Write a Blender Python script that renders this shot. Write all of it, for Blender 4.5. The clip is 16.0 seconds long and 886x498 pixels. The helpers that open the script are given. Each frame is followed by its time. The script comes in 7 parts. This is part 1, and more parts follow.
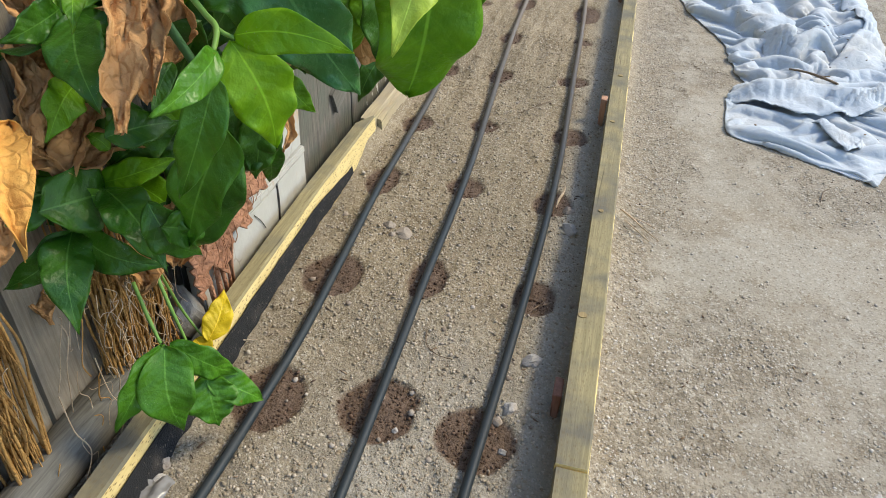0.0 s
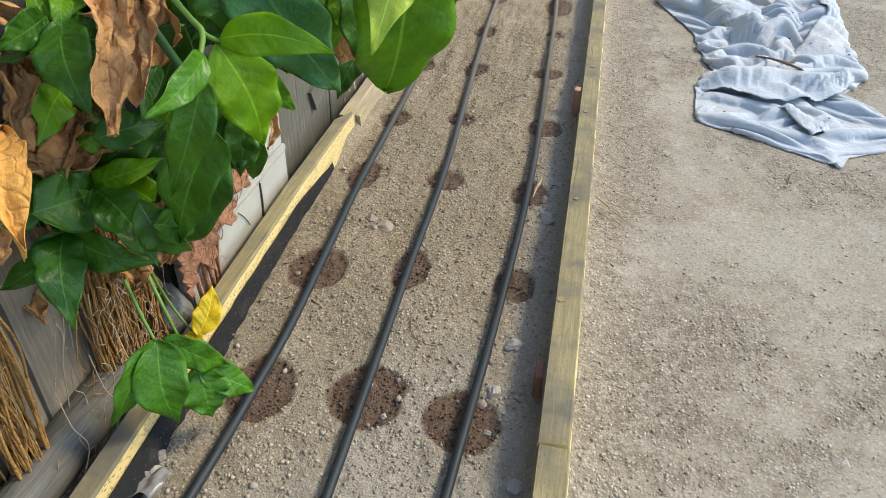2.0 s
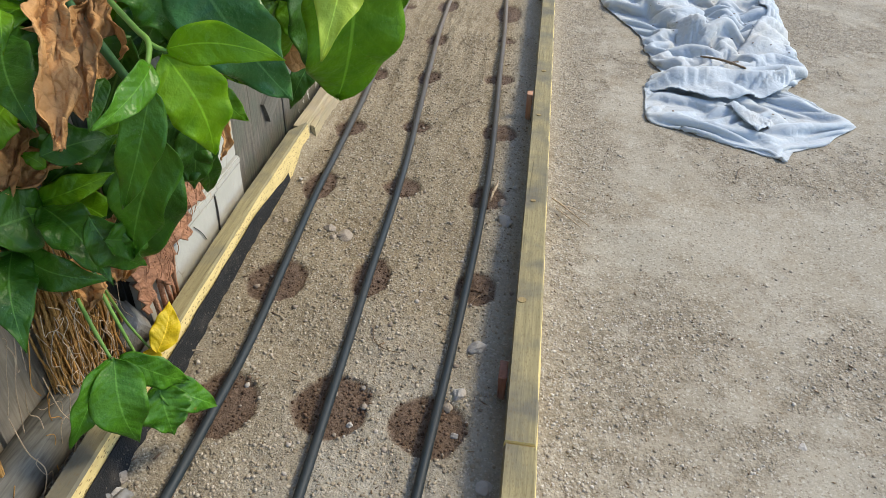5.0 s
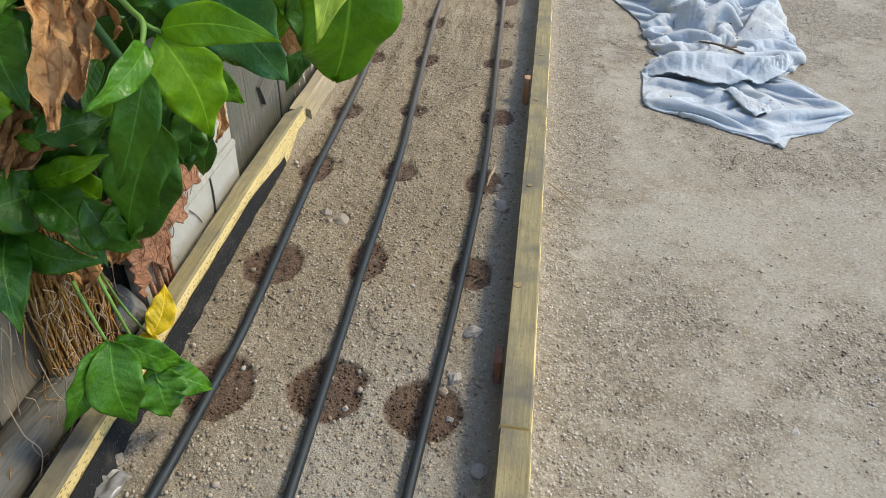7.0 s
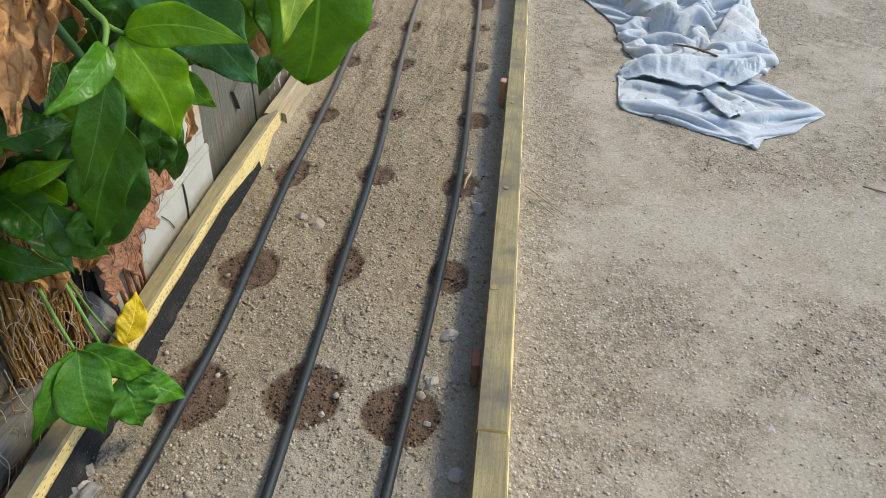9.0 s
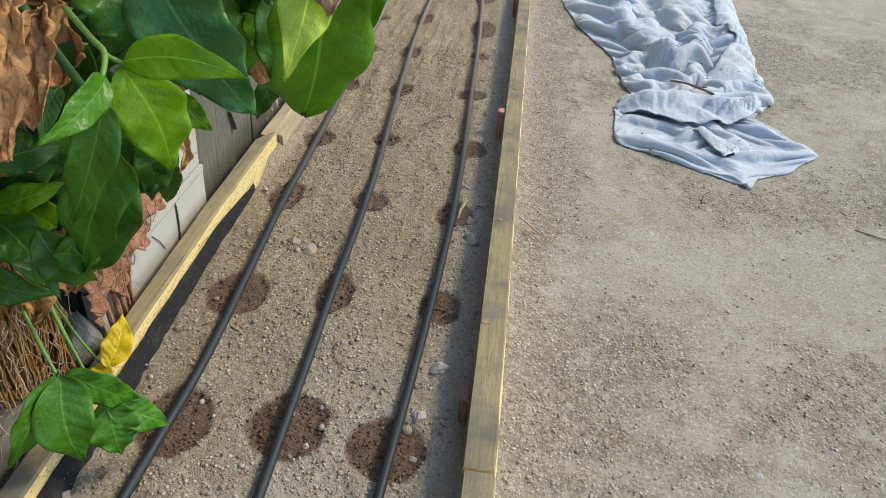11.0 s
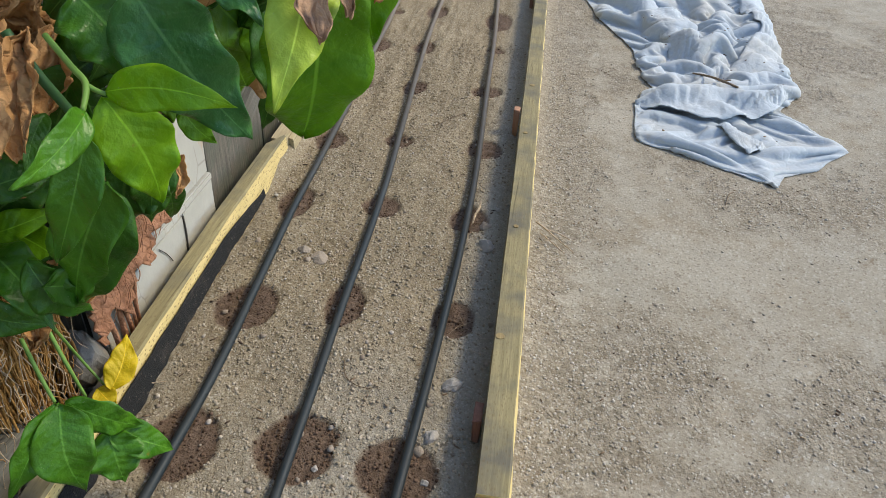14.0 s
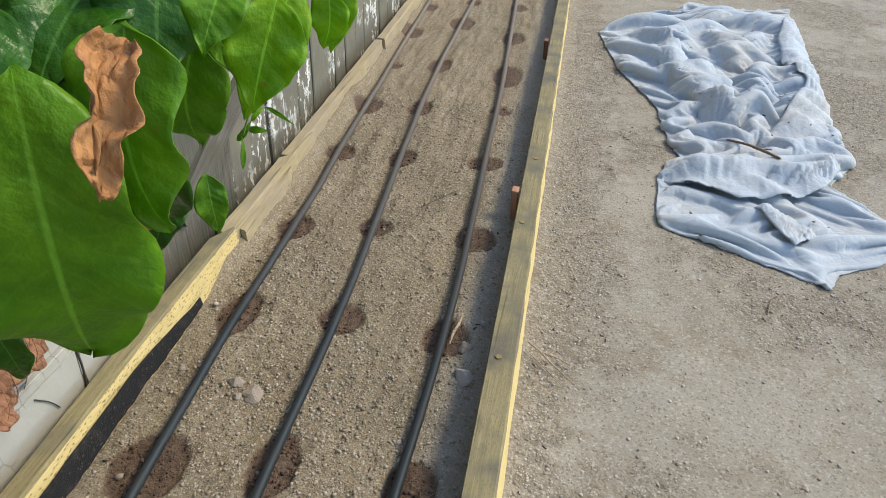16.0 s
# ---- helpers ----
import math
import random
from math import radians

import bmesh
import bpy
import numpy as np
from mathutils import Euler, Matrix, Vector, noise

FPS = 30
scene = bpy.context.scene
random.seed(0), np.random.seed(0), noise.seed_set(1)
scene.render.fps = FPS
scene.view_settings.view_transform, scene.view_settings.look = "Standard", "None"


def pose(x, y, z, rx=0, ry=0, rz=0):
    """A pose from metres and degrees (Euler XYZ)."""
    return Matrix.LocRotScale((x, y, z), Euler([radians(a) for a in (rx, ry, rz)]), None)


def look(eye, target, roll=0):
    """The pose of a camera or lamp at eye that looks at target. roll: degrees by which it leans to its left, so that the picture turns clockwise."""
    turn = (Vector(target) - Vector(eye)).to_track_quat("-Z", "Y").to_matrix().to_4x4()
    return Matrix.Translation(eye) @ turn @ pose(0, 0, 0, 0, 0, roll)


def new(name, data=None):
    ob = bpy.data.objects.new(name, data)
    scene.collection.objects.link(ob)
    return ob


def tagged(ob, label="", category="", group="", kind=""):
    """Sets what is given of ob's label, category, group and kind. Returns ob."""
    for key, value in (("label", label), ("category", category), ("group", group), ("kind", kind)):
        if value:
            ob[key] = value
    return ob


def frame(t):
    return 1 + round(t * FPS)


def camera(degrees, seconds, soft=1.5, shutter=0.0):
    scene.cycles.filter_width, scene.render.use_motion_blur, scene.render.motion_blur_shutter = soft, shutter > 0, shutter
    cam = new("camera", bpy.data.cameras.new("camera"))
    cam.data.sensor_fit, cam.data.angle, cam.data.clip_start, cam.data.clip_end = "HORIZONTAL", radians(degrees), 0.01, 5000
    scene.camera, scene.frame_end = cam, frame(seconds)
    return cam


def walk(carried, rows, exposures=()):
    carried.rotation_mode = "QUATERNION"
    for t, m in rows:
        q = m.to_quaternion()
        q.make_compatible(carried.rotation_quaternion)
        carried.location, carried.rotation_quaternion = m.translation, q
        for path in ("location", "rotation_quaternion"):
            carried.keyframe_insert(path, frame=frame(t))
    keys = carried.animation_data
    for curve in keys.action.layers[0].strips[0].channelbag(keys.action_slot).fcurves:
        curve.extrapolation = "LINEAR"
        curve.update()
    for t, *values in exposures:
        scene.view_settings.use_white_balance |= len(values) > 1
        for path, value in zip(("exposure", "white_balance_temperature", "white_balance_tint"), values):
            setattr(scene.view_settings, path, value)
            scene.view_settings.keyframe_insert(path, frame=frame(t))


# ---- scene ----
cam = camera(63.5, 16.0, soft=0.9)
PATH = [
    (0, (-0.01, 0.599, 0.72), (-0.381, 2.167, -0.465), 2.7),
    (0.5, (-0.008, 0.591, 0.727), (-0.413, 2.144, -0.467), 2.1),
    (1, (-0.004, 0.582, 0.728), (-0.382, 2.16, -0.442), 1.5),
    (1.5, (-0.007, 0.576, 0.735), (-0.347, 2.136, -0.469), 2.1),
    (2, (-0.004, 0.571, 0.734), (-0.321, 2.143, -0.462), 2.1),
    (2.5, (-0.005, 0.569, 0.729), (-0.309, 2.131, -0.483), 2.5),
    (3, (-0.01, 0.565, 0.735), (-0.291, 2.132, -0.476), 2.1),
    (3.5, (-0.007, 0.561, 0.73), (-0.259, 2.161, -0.443), 2.6),
    (4, (-0.005, 0.562, 0.732), (-0.245, 2.166, -0.438), 2.1),
    (6.5, (0.006, 0.569, 0.73), (-0.184, 2.163, -0.464), 2.5),
    (7, (0.0, 0.566, 0.73), (-0.2, 2.15, -0.476), 2.5),
    (7.5, (0.0, 0.566, 0.733), (-0.183, 2.15, -0.474), 3.2),
    (8, (0.004, 0.567, 0.732), (-0.162, 2.164, -0.46), 3.5),
    (8.5, (0.008, 0.562, 0.727), (-0.154, 2.172, -0.449), 3.3),
    (9, (0.007, 0.57, 0.726), (-0.142, 2.167, -0.467), 3.0),
    (9.5, (-0.008, 0.571, 0.739), (-0.14, 2.211, -0.399), 4.6),
    (9.7, (-0.005, 0.57, 0.742), (-0.151, 2.209, -0.395), 3.2),
    (11.8, (0.002, 0.634, 0.734), (-0.128, 2.262, -0.419), 6.9),
    (12, (0.0, 0.649, 0.738), (-0.154, 2.278, -0.411), 6.3),
    (12.5, (0.0, 0.653, 0.743), (-0.226, 2.259, -0.428), 4.6),
    (13, (0.009, 0.636, 0.734), (-0.22, 2.223, -0.461), 3.1),
    (13.5, (0.002, 0.627, 0.745), (-0.206, 2.214, -0.454), 3.5),
    (14, (0.006, 0.636, 0.747), (-0.177, 2.239, -0.435), 4.0),
    (14.5, (0.029, 0.679, 0.747), (-0.132, 2.326, -0.376), 5.2),
    (15, (0.047, 0.736, 0.745), (-0.225, 2.377, -0.366), 4.5),
    (15.5, (0.061, 0.771, 0.758), (-0.283, 2.39, -0.364), 2.4),
    (16, (0.058, 0.933, 0.727), (-0.23, 2.563, -0.396), 2.4),
]
walk(cam, [(t, look(eye, target, roll)) for t, eye, target, roll in PATH], ((0, 0.22), (4, 0.18), (7, 0.06), (9.5, 0.06), (12.5, -0.02), (16, -0.05)))

# ---- world and light ----
world = bpy.data.worlds.new("sky")
scene.world = world
world.use_nodes = True
wn = world.node_tree.nodes
sky = wn.new("ShaderNodeTexSky")
sky.sky_type = "NISHITA"
sky.sun_disc = False
SUN_EL, SUN_AZ = 45.0, 62.0      # degrees; azimuth clockwise from +y
sky.sun_elevation, sky.sun_rotation = radians(SUN_EL), radians(SUN_AZ)
sky.dust_density = 0.8
world.node_tree.links.new(sky.outputs[0], wn["Background"].inputs[0])
wn["Background"].inputs[1].default_value = 0.32
sun = new("sun", bpy.data.lights.new("sun", "SUN"))
sun.data.energy, sun.data.angle, sun.data.color = 3.35, radians(13), (1.0, 0.885, 0.645)
ce = math.cos(radians(SUN_EL))
sun.matrix_world = look((4 * ce * math.sin(radians(SUN_AZ)), 4 * ce * math.cos(radians(SUN_AZ)), 4 * math.sin(radians(SUN_EL))), (0, 0, 0))
sun.location = (3, 1, 4)

# ---- noise ----
_tab = np.random.RandomState(7).rand(256, 256)


def vn(x, y, seed=0):
    """Smooth value noise, 0 to 1, for arrays."""
    x, y = np.asarray(x, float) + seed * 17.31, np.asarray(y, float) + seed * 9.77
    xi, yi = np.floor(x).astype(int), np.floor(y).astype(int)
    fx, fy = x - xi, y - yi
    fx, fy = fx * fx * (3 - 2 * fx), fy * fy * (3 - 2 * fy)
    g = lambda a, b: _tab[a % 256, b % 256]
    return (g(xi, yi) * (1 - fx) + g(xi + 1, yi) * fx) * (1 - fy) + (g(xi, yi + 1) * (1 - fx) + g(xi + 1, yi + 1) * fx) * fy


def fbm(x, y, seed=0, octaves=4):
    s, a = 0, 0.5
    for k in range(octaves):
        s = s + a * vn(np.asarray(x) * 2 ** k, np.asarray(y) * 2 ** k, seed + k)
        a *= 0.5
    return s


# ---- materials ----
class Mat:
    """A small builder for node materials."""

    def __init__(self, name, rough=0.9, metal=0.0):
        self.m = bpy.data.materials.new(name)
        self.m.use_nodes = True
        self.t = self.m.node_tree
        self.b = self.t.nodes["Principled BSDF"]
        self.b.inputs["Roughness"].default_value = rough
        self.b.inputs["Metallic"].default_value = metal
        self.co = self.t.nodes.new("ShaderNodeTexCoord").outputs["Object"]

    def put(self, sock, value):
        if hasattr(value, "is_linked"):
            self.t.links.new(value, sock)
        else:
            sock.default_value = value

    def scaled(self, sx, sy, sz, co=None):
        n = self.t.nodes.new("ShaderNodeMapping")
        self.put(n.inputs[0], co or self.co)
        n.inputs["Scale"].default_value = (sx, sy, sz)
        return n.outputs[0]

    def noise(self, scale, detail=4, co=None, rough=0.55, distortion=0.0):
        n = self.t.nodes.new("ShaderNodeTexNoise")
        self.put(n.inputs["Vector"], co or self.co)
        n.inputs["Scale"].default_value, n.inputs["Detail"].default_value = scale, detail
        n.inputs["Roughness"].default_value, n.inputs["Distortion"].default_value = rough, distortion
        return n.outputs[0]

    def voronoi(self, scale, feature="F1", co=None, out="Distance"):
        n = self.t.nodes.new("ShaderNodeTexVoronoi")
        n.feature = feature
        self.put(n.inputs["Vector"], co or self.co)
        n.inputs["Scale"].default_value = scale
        return n.outputs[out]

    def warped(self, amount, scale):
        """Object coordinates shifted by a fine noise, so that cells come out angular and uneven."""
        q = self.t.nodes.new("ShaderNodeTexNoise")
        self.put(q.inputs["Vector"], self.co)
        q.inputs["Scale"].default_value = scale
        d = self.t.nodes.new("ShaderNodeVectorMath")
        d.operation = "MULTIPLY_ADD"
        self.put(d.inputs[0], q.outputs["Color"])
        d.inputs[1].default_value = (amount, amount, amount)
        self.put(d.inputs[2], self.co)
        return d.outputs[0]

    def ramp(self, f, *stops):
        n = self.t.nodes.new("ShaderNodeValToRGB")
        self.put(n.inputs[0], f)
        e = n.color_ramp.elements
        while len(e) < len(stops):
            e.new(0.5)
        for k, (p, c) in enumerate(stops):
            e[k].position = p
            e[k].color = (c, c, c, 1) if not hasattr(c, "__len__") else (*c, 1)
        return n.outputs[0]

    def mix(self, f, a, b, mode="MIX"):
        n = self.t.nodes.new("ShaderNodeMix")
        n.data_type, n.blend_type = "RGBA", mode
        self.put(n.inputs[0], f)
        for s, v in ((n.inputs[6], a), (n.inputs[7], b)):
            self.put(s, (*v, 1) if isinstance(v, tuple) and len(v) == 3 else v)
        return n.outputs[2]

    def math(self, op, a, b=0.0, clamp=False):
        n = self.t.nodes.new("ShaderNodeMath")
        n.operation, n.use_clamp = op, clamp
        self.put(n.inputs[0], a)
        self.put(n.inputs[1], b)
        return n.outputs[0]

    def attr(self, name):
        n = self.t.nodes.new("ShaderNodeAttribute")
        n.attribute_name = name
        return n.outputs["Fac"]

    def random(self, island=False):
        if island:
            return self.t.nodes.new("ShaderNodeNewGeometry").outputs["Random Per Island"]
        return self.t.nodes.new("ShaderNodeObjectInfo").outputs["Random"]

    def bump(self, h, strength, dist, chain=None):
        n = self.t.nodes.new("ShaderNodeBump")
        n.inputs["Strength"].default_value, n.inputs["Distance"].default_value = strength, dist
        self.put(n.inputs["Height"], h)
        if chain:
            self.put(n.inputs["Normal"], chain)
        return n.outputs[0]

    def done(self, colour, normal=None, rough=None):
        self.put(self.b.inputs["Base Color"], (*colour, 1) if isinstance(colour, tuple) else colour)
        if normal:
            self.put(self.b.inputs["Normal"], normal)
        if rough is not None:
            self.put(self.b.inputs["Roughness"], rough)
        self.b.inputs["Specular IOR Level"].default_value = 0.3
        return self.m


def separate(k, colour):
    n = k.t.nodes.new("ShaderNodeSeparateColor")
    k.put(n.inputs[0], colour)
    return n.outputs


def speckle(k, base, scale, share, pale, dark, amount):
    """Single grains lighter and darker than the earth that they lie in."""
    g = separate(k, k.voronoi(scale, out="Color", co=k.warped(0.3 / scale, scale * 0.7)))
    base = k.mix(k.ramp(g[0], (1 - share, 0.0), (1 - share * 0.6, amount)), base, pale)
    return k.mix(k.ramp(g[1], (1 - share * 0.8, 0.0), (1 - share * 0.4, amount)), base, dark)


def bed_soil_material():
    k = Mat("bed_soil", 0.95)
    base = k.mix(k.ramp(k.noise(9, 7, rough=0.62), (0.32, 0.0), (0.68, 1.0)), (0.263, 0.211, 0.134), (0.351, 0.292, 0.195))
    base = k.mix(k.ramp(k.noise(2.1, 3), (0.42, 0.0), (0.66, 0.35)), base, (0.229, 0.195, 0.131))
    streak = k.noise(60, 5, k.scaled(1, 0.14, 1), 0.6, 0.5)
    base = k.mix(k.ramp(streak, (0.34, 0.0), (0.62, 1.0)), k.mix(1.0, base, (0.84, 0.82, 0.80), "MULTIPLY"), base)
    base = k.mix(k.ramp(k.noise(190, 4, rough=0.75), (0.36, 0.0), (0.58, 1.0)), k.mix(1.0, base, (0.72, 0.69, 0.66), "MULTIPLY"), base)
    base = speckle(k, base, 420, 0.16, (0.429, 0.387, 0.304), (0.126, 0.089, 0.055), 0.7)
    pale = k.math("MULTIPLY", k.attr("pale"), k.ramp(k.noise(34, 5), (0.25, 0.6), (0.6, 1.0)))
    base = k.mix(pale, base, k.mix(1.0, k.mix(0.55, base, (0.333, 0.324, 0.283)), (1.08, 1.08, 1.09), "MULTIPLY"))
    damp = k.mix(k.ramp(k.noise(130, 5, rough=0.7), (0.35, 0.0), (0.68, 1.0)), (0.080, 0.050, 0.032), (0.165, 0.110, 0.072))
    wet = k.attr("wet")
    base = k.mix(wet, base, damp)
    patch = k.ramp(k.noise(20, 5, rough=0.65), (0.42, 0.15), (0.62, 1.0))
    clods = k.math("MULTIPLY", k.math("SUBTRACT", 1.0, k.voronoi(150, co=k.warped(0.006, 80))), patch)
    n = k.bump(k.noise(150, 8, rough=0.78), 0.65, 0.006)
    n = k.bump(streak, 0.25, 0.006, n)
    n = k.bump(clods, 0.5, 0.004, n)
    n = k.bump(k.math("SUBTRACT", 1.0, k.voronoi(380, co=k.warped(0.002, 200))), 0.5, 0.0018, n)
    return k.done(base, n, k.math("SUBTRACT", 0.95, k.math("MULTIPLY", wet, 0.2)))


def packed_earth_material():
    k = Mat("packed_earth", 0.95)
    base = k.mix(k.ramp(k.noise(5, 6, rough=0.55), (0.34, 0.0), (0.66, 1.0)), (0.290, 0.254, 0.192), (0.362, 0.326, 0.259))
    base = k.mix(k.ramp(k.noise(1.7, 4), (0.40, 0.0), (0.66, 0.5)), base, (0.277, 0.254, 0.201))
    stain = k.math("MULTIPLY", k.ramp(k.noise(11, 7, rough=0.68), (0.50, 0.0), (0.64, 1.0)), 0.55)
    base = k.mix(stain, base, (0.229, 0.181, 0.118))
    base = k.mix(k.ramp(k.noise(210, 4, rough=0.75), (0.34, 0.0), (0.54, 1.0)), k.mix(1.0, base, (0.80, 0.78, 0.76), "MULTIPLY"), base)
    loose = k.attr("loose")
    base = k.mix(k.math("MULTIPLY", loose, 0.72), base, k.mix(k.ramp(k.noise(80, 5, rough=0.7), (0.35, 0.0), (0.65, 1.0)), (0.120, 0.092, 0.060), (0.321, 0.274, 0.201)))
    base = speckle(k, base, 360, 0.13, (0.424, 0.396, 0.333), (0.143, 0.109, 0.073), 0.6)
    base = speckle(k, base, 190, 0.025, (0.410, 0.383, 0.320), (0.164, 0.116, 0.073), 0.5)
    amount = k.math("ADD", 0.16, k.math("MULTIPLY", loose, 0.84))
    lumps = k.math("MULTIPLY", k.math("SUBTRACT", 1.0, k.voronoi(170, co=k.warped(0.005, 90))), amount)
    chips = k.math("MULTIPLY", k.math("SUBTRACT", 1.0, k.voronoi(360, co=k.warped(0.002, 200))), amount)
    n = k.bump(k.noise(150, 8, rough=0.75), 0.38, 0.005)
    n = k.bump(lumps, 0.5, 0.0035, n)
    n = k.bump(chips, 0.5, 0.0020, n)
    return k.done(base, n)


soil_mat, ground_mat = bed_soil_material(), packed_earth_material()


def pebble_material(name, a, b, c):
    k = Mat(name, 0.9)
    r = k.random(True)
    col = k.ramp(r, (0.0, a), (0.55, b), (1.0, c))
    col = k.mix(k.math("MULTIPLY", k.noise(350, 3), 0.6), col, k.mix(1.0, col, (0.55, 0.5, 0.45), "MULTIPLY"))
    return k.done(col, k.bump(k.noise(500, 4), 0.4, 0.001))


gravel_mat = pebble_material("gravel", (0.20, 0.155, 0.115), (0.35, 0.295, 0.235), (0.47, 0.43, 0.38))
wet_gravel_mat = pebble_material("wet_gravel", (0.05, 0.028, 0.017), (0.10, 0.06, 0.036), (0.17, 0.11, 0.075))
crumb_mat = pebble_material("soil_crumb", (0.25, 0.203, 0.140), (0.36, 0.300, 0.215), (0.50, 0.440, 0.350))
earth_crumb_mat = pebble_material("earth_crumb", (0.27, 0.232, 0.182), (0.40, 0.355, 0.295), (0.54, 0.500, 0.440))
debris_mat = pebble_material("debris", (0.06, 0.04, 0.03), (0.16, 0.105, 0.065), (0.33, 0.24, 0.15))


def stone_material(name, tone):
    k = Mat(name, 0.85)
    col = k.mix(k.noise(60, 5), tuple(v * 0.7 for v in tone), tuple(v * 1.15 for v in tone))
    col = k.mix(k.ramp(k.noise(25, 3), (0.5, 0.0), (0.75, 0.6)), col, (0.36, 0.29, 0.22))
    return k.done(col, k.bump(k.noise(180, 5), 0.5, 0.003))


stone_grey = stone_material("grey_stone", (0.37, 0.345, 0.31))
stone_dark = stone_material("dark_grey_rock", (0.17, 0.17, 0.165))
stone_tan = stone_material("tan_stone", (0.30, 0.25, 0.195))


def wood_material(name, lo, hi, stain, amount, speck=0.0, axis="y"):
    k = Mat(name, 0.8)
    sc = (1, 0.05, 1) if axis == "y" else (1, 1, 0.05)
    g = k.noise(260, 6, k.scaled(*sc), 0.65, 0.4)
    col = k.mix(k.ramp(g, (0.3, 0.0), (0.7, 1.0)), (*lo,), (*hi,))
    col = k.mix(k.math("MULTIPLY", k.ramp(k.noise(14, 5), (0.42, 0.0), (0.66, 1.0)), amount), col, (*stain,))
    crack = k.ramp(k.noise(150, 2, k.scaled(*((1, 0.02, 1) if axis == "y" else (1, 1, 0.02)))), (0.30, 1.0), (0.34, 0.0))
    col = k.mix(k.math("MULTIPLY", crack, 0.55), col, tuple(v * 0.35 for v in lo))
    if speck:
        s = k.voronoi(290, co=k.scaled(*((1, 0.45, 1) if axis == "y" else (1, 1, 0.45))))
        col = k.mix(k.math("MULTIPLY", k.ramp(s, (0.20, 1.0), (0.34, 0.0)), speck), col, (0.13, 0.085, 0.03))
    n = k.bump(g, 0.35, 0.002)
    n = k.bump(crack, -0.4, 0.002, n)
    return k.done(col, n)


pine_top = wood_material("treated_pine_weathered", (0.18, 0.150, 0.075), (0.31, 0.262, 0.135), (0.13, 0.118, 0.085), 1.0, 0.35)
pine_side = wood_material("treated_pine_fresh", (0.55, 0.43, 0.17), (0.70, 0.57, 0.27), (0.50, 0.38, 0.15), 0.4)
pine_incised = wood_material("treated_pine_incised", (0.50, 0.38, 0.15), (0.66, 0.52, 0.24), (0.42, 0.32, 0.13), 0.4, 0.9)
pine_old = wood_material("dusty_old_pine", (0.27, 0.215, 0.12), (0.42, 0.345, 0.205), (0.30, 0.25, 0.18), 0.7)
grey_wood = wood_material("grey_weathered_paling", (0.065, 0.058, 0.046), (0.17, 0.152, 0.125), (0.05, 0.085, 0.06), 0.6, 0.0, "z")
log_wood = wood_material("old_grey_rail", (0.065, 0.062, 0.052), (0.17, 0.16, 0.135), (0.08, 0.072, 0.055), 0.7)
# near palings: tan wood with the stronger light there put into its colour
lit_tan_wood = wood_material("lit_tan_weathered_paling", (0.17, 0.14, 0.10), (0.31, 0.265, 0.20), (0.12, 0.10, 0.07), 0.6, 0.0, "z")
stake_wood = wood_material("reddish_stake", (0.17, 0.075, 0.05), (0.27, 0.13, 0.085), (0.2, 0.15, 0.12), 0.5, 0.0, "z")
red_chip = wood_material("orange_stake", (0.33, 0.16, 0.09), (0.46, 0.25, 0.15), (0.3, 0.2, 0.14), 0.4, 0.0, "z")


def peeled_material():
    k = Mat("grey_paling_with_flaked_paint", 0.8)
    shift = k.t.nodes.new("ShaderNodeVectorMath")
    k.put(shift.inputs[0], k.co)
    k.put(shift.inputs[1], k.math("MULTIPLY", k.random(), 9.0))
    k.co = shift.outputs[0]
    g = k.noise(260, 6, k.scaled(1, 1, 0.05), 0.65, 0.4)
    wood = k.mix(g, (0.085, 0.081, 0.064), (0.215, 0.205, 0.165))
    wood = k.mix(k.ramp(k.noise(20, 4), (0.4, 0.0), (0.7, 0.7)), wood, (0.20, 0.19, 0.13))
    flake = k.ramp(k.noise(42, 5, k.scaled(1, 1, 0.6), 0.7), (0.53, 0.0), (0.55, 1.0))
    flake = k.math("MULTIPLY", flake, k.ramp(k.noise(5, 4), (0.50, 0.0), (0.57, 1.0)))
    col = k.mix(flake, wood, (0.66, 0.66, 0.63))
    return k.done(col, k.bump(flake, 0.4, 0.001, k.bump(g, 0.4, 0.002)))


peeled_wood = peeled_material()


def white_paint():
    k = Mat("old_white_paint", 0.7)
    col = k.mix(k.noise(22, 6), (0.33, 0.325, 0.285), (0.44, 0.43, 0.39))
    rust = k.ramp(k.noise(35, 5, k.scaled(1, 1, 0.35)), (0.62, 0.0), (0.72, 0.65))
    col = k.mix(rust, col, (0.42, 0.25, 0.10))
    hair = k.ramp(k.voronoi(26, "DISTANCE_TO_EDGE", k.scaled(1, 1, 0.5)), (0.012, 0.7), (0.03, 0.0))
    col = k.mix(k.math("MULTIPLY", hair, k.ramp(k.noise(12, 2), (0.5, 0.0), (0.56, 0.5))), col, (0.12, 0.10, 0.08))
    return k.done(col, k.bump(k.noise(90, 5), 0.3, 0.002))


white_mat = white_paint()
k = Mat("dark_mark", 0.9)
mark_mat = k.done(k.mix(k.noise(80, 3), (0.03, 0.027, 0.024), (0.09, 0.08, 0.07)))

k = Mat("black_poly_pipe", 0.42)
# patchy dust by noise, plus a browner blend towards the pipe's far end
brown_blend = k.ramp(k.noise(30, 6, rough=0.7), (0.42, 0.0), (0.8, 0.5))
far_brown = k.attr("brown_blend")
pipe_mat = k.done(k.mix(k.math("ADD", k.math("MULTIPLY", brown_blend, 0.13), k.math("MULTIPLY", far_brown, 0.55), True), (0.014, 0.021, 0.025), (0.26, 0.205, 0.15)),
                  k.bump(k.noise(300, 3), 0.1, 0.001), k.math("ADD", 0.52, k.math("MULTIPLY", brown_blend, 0.4)))

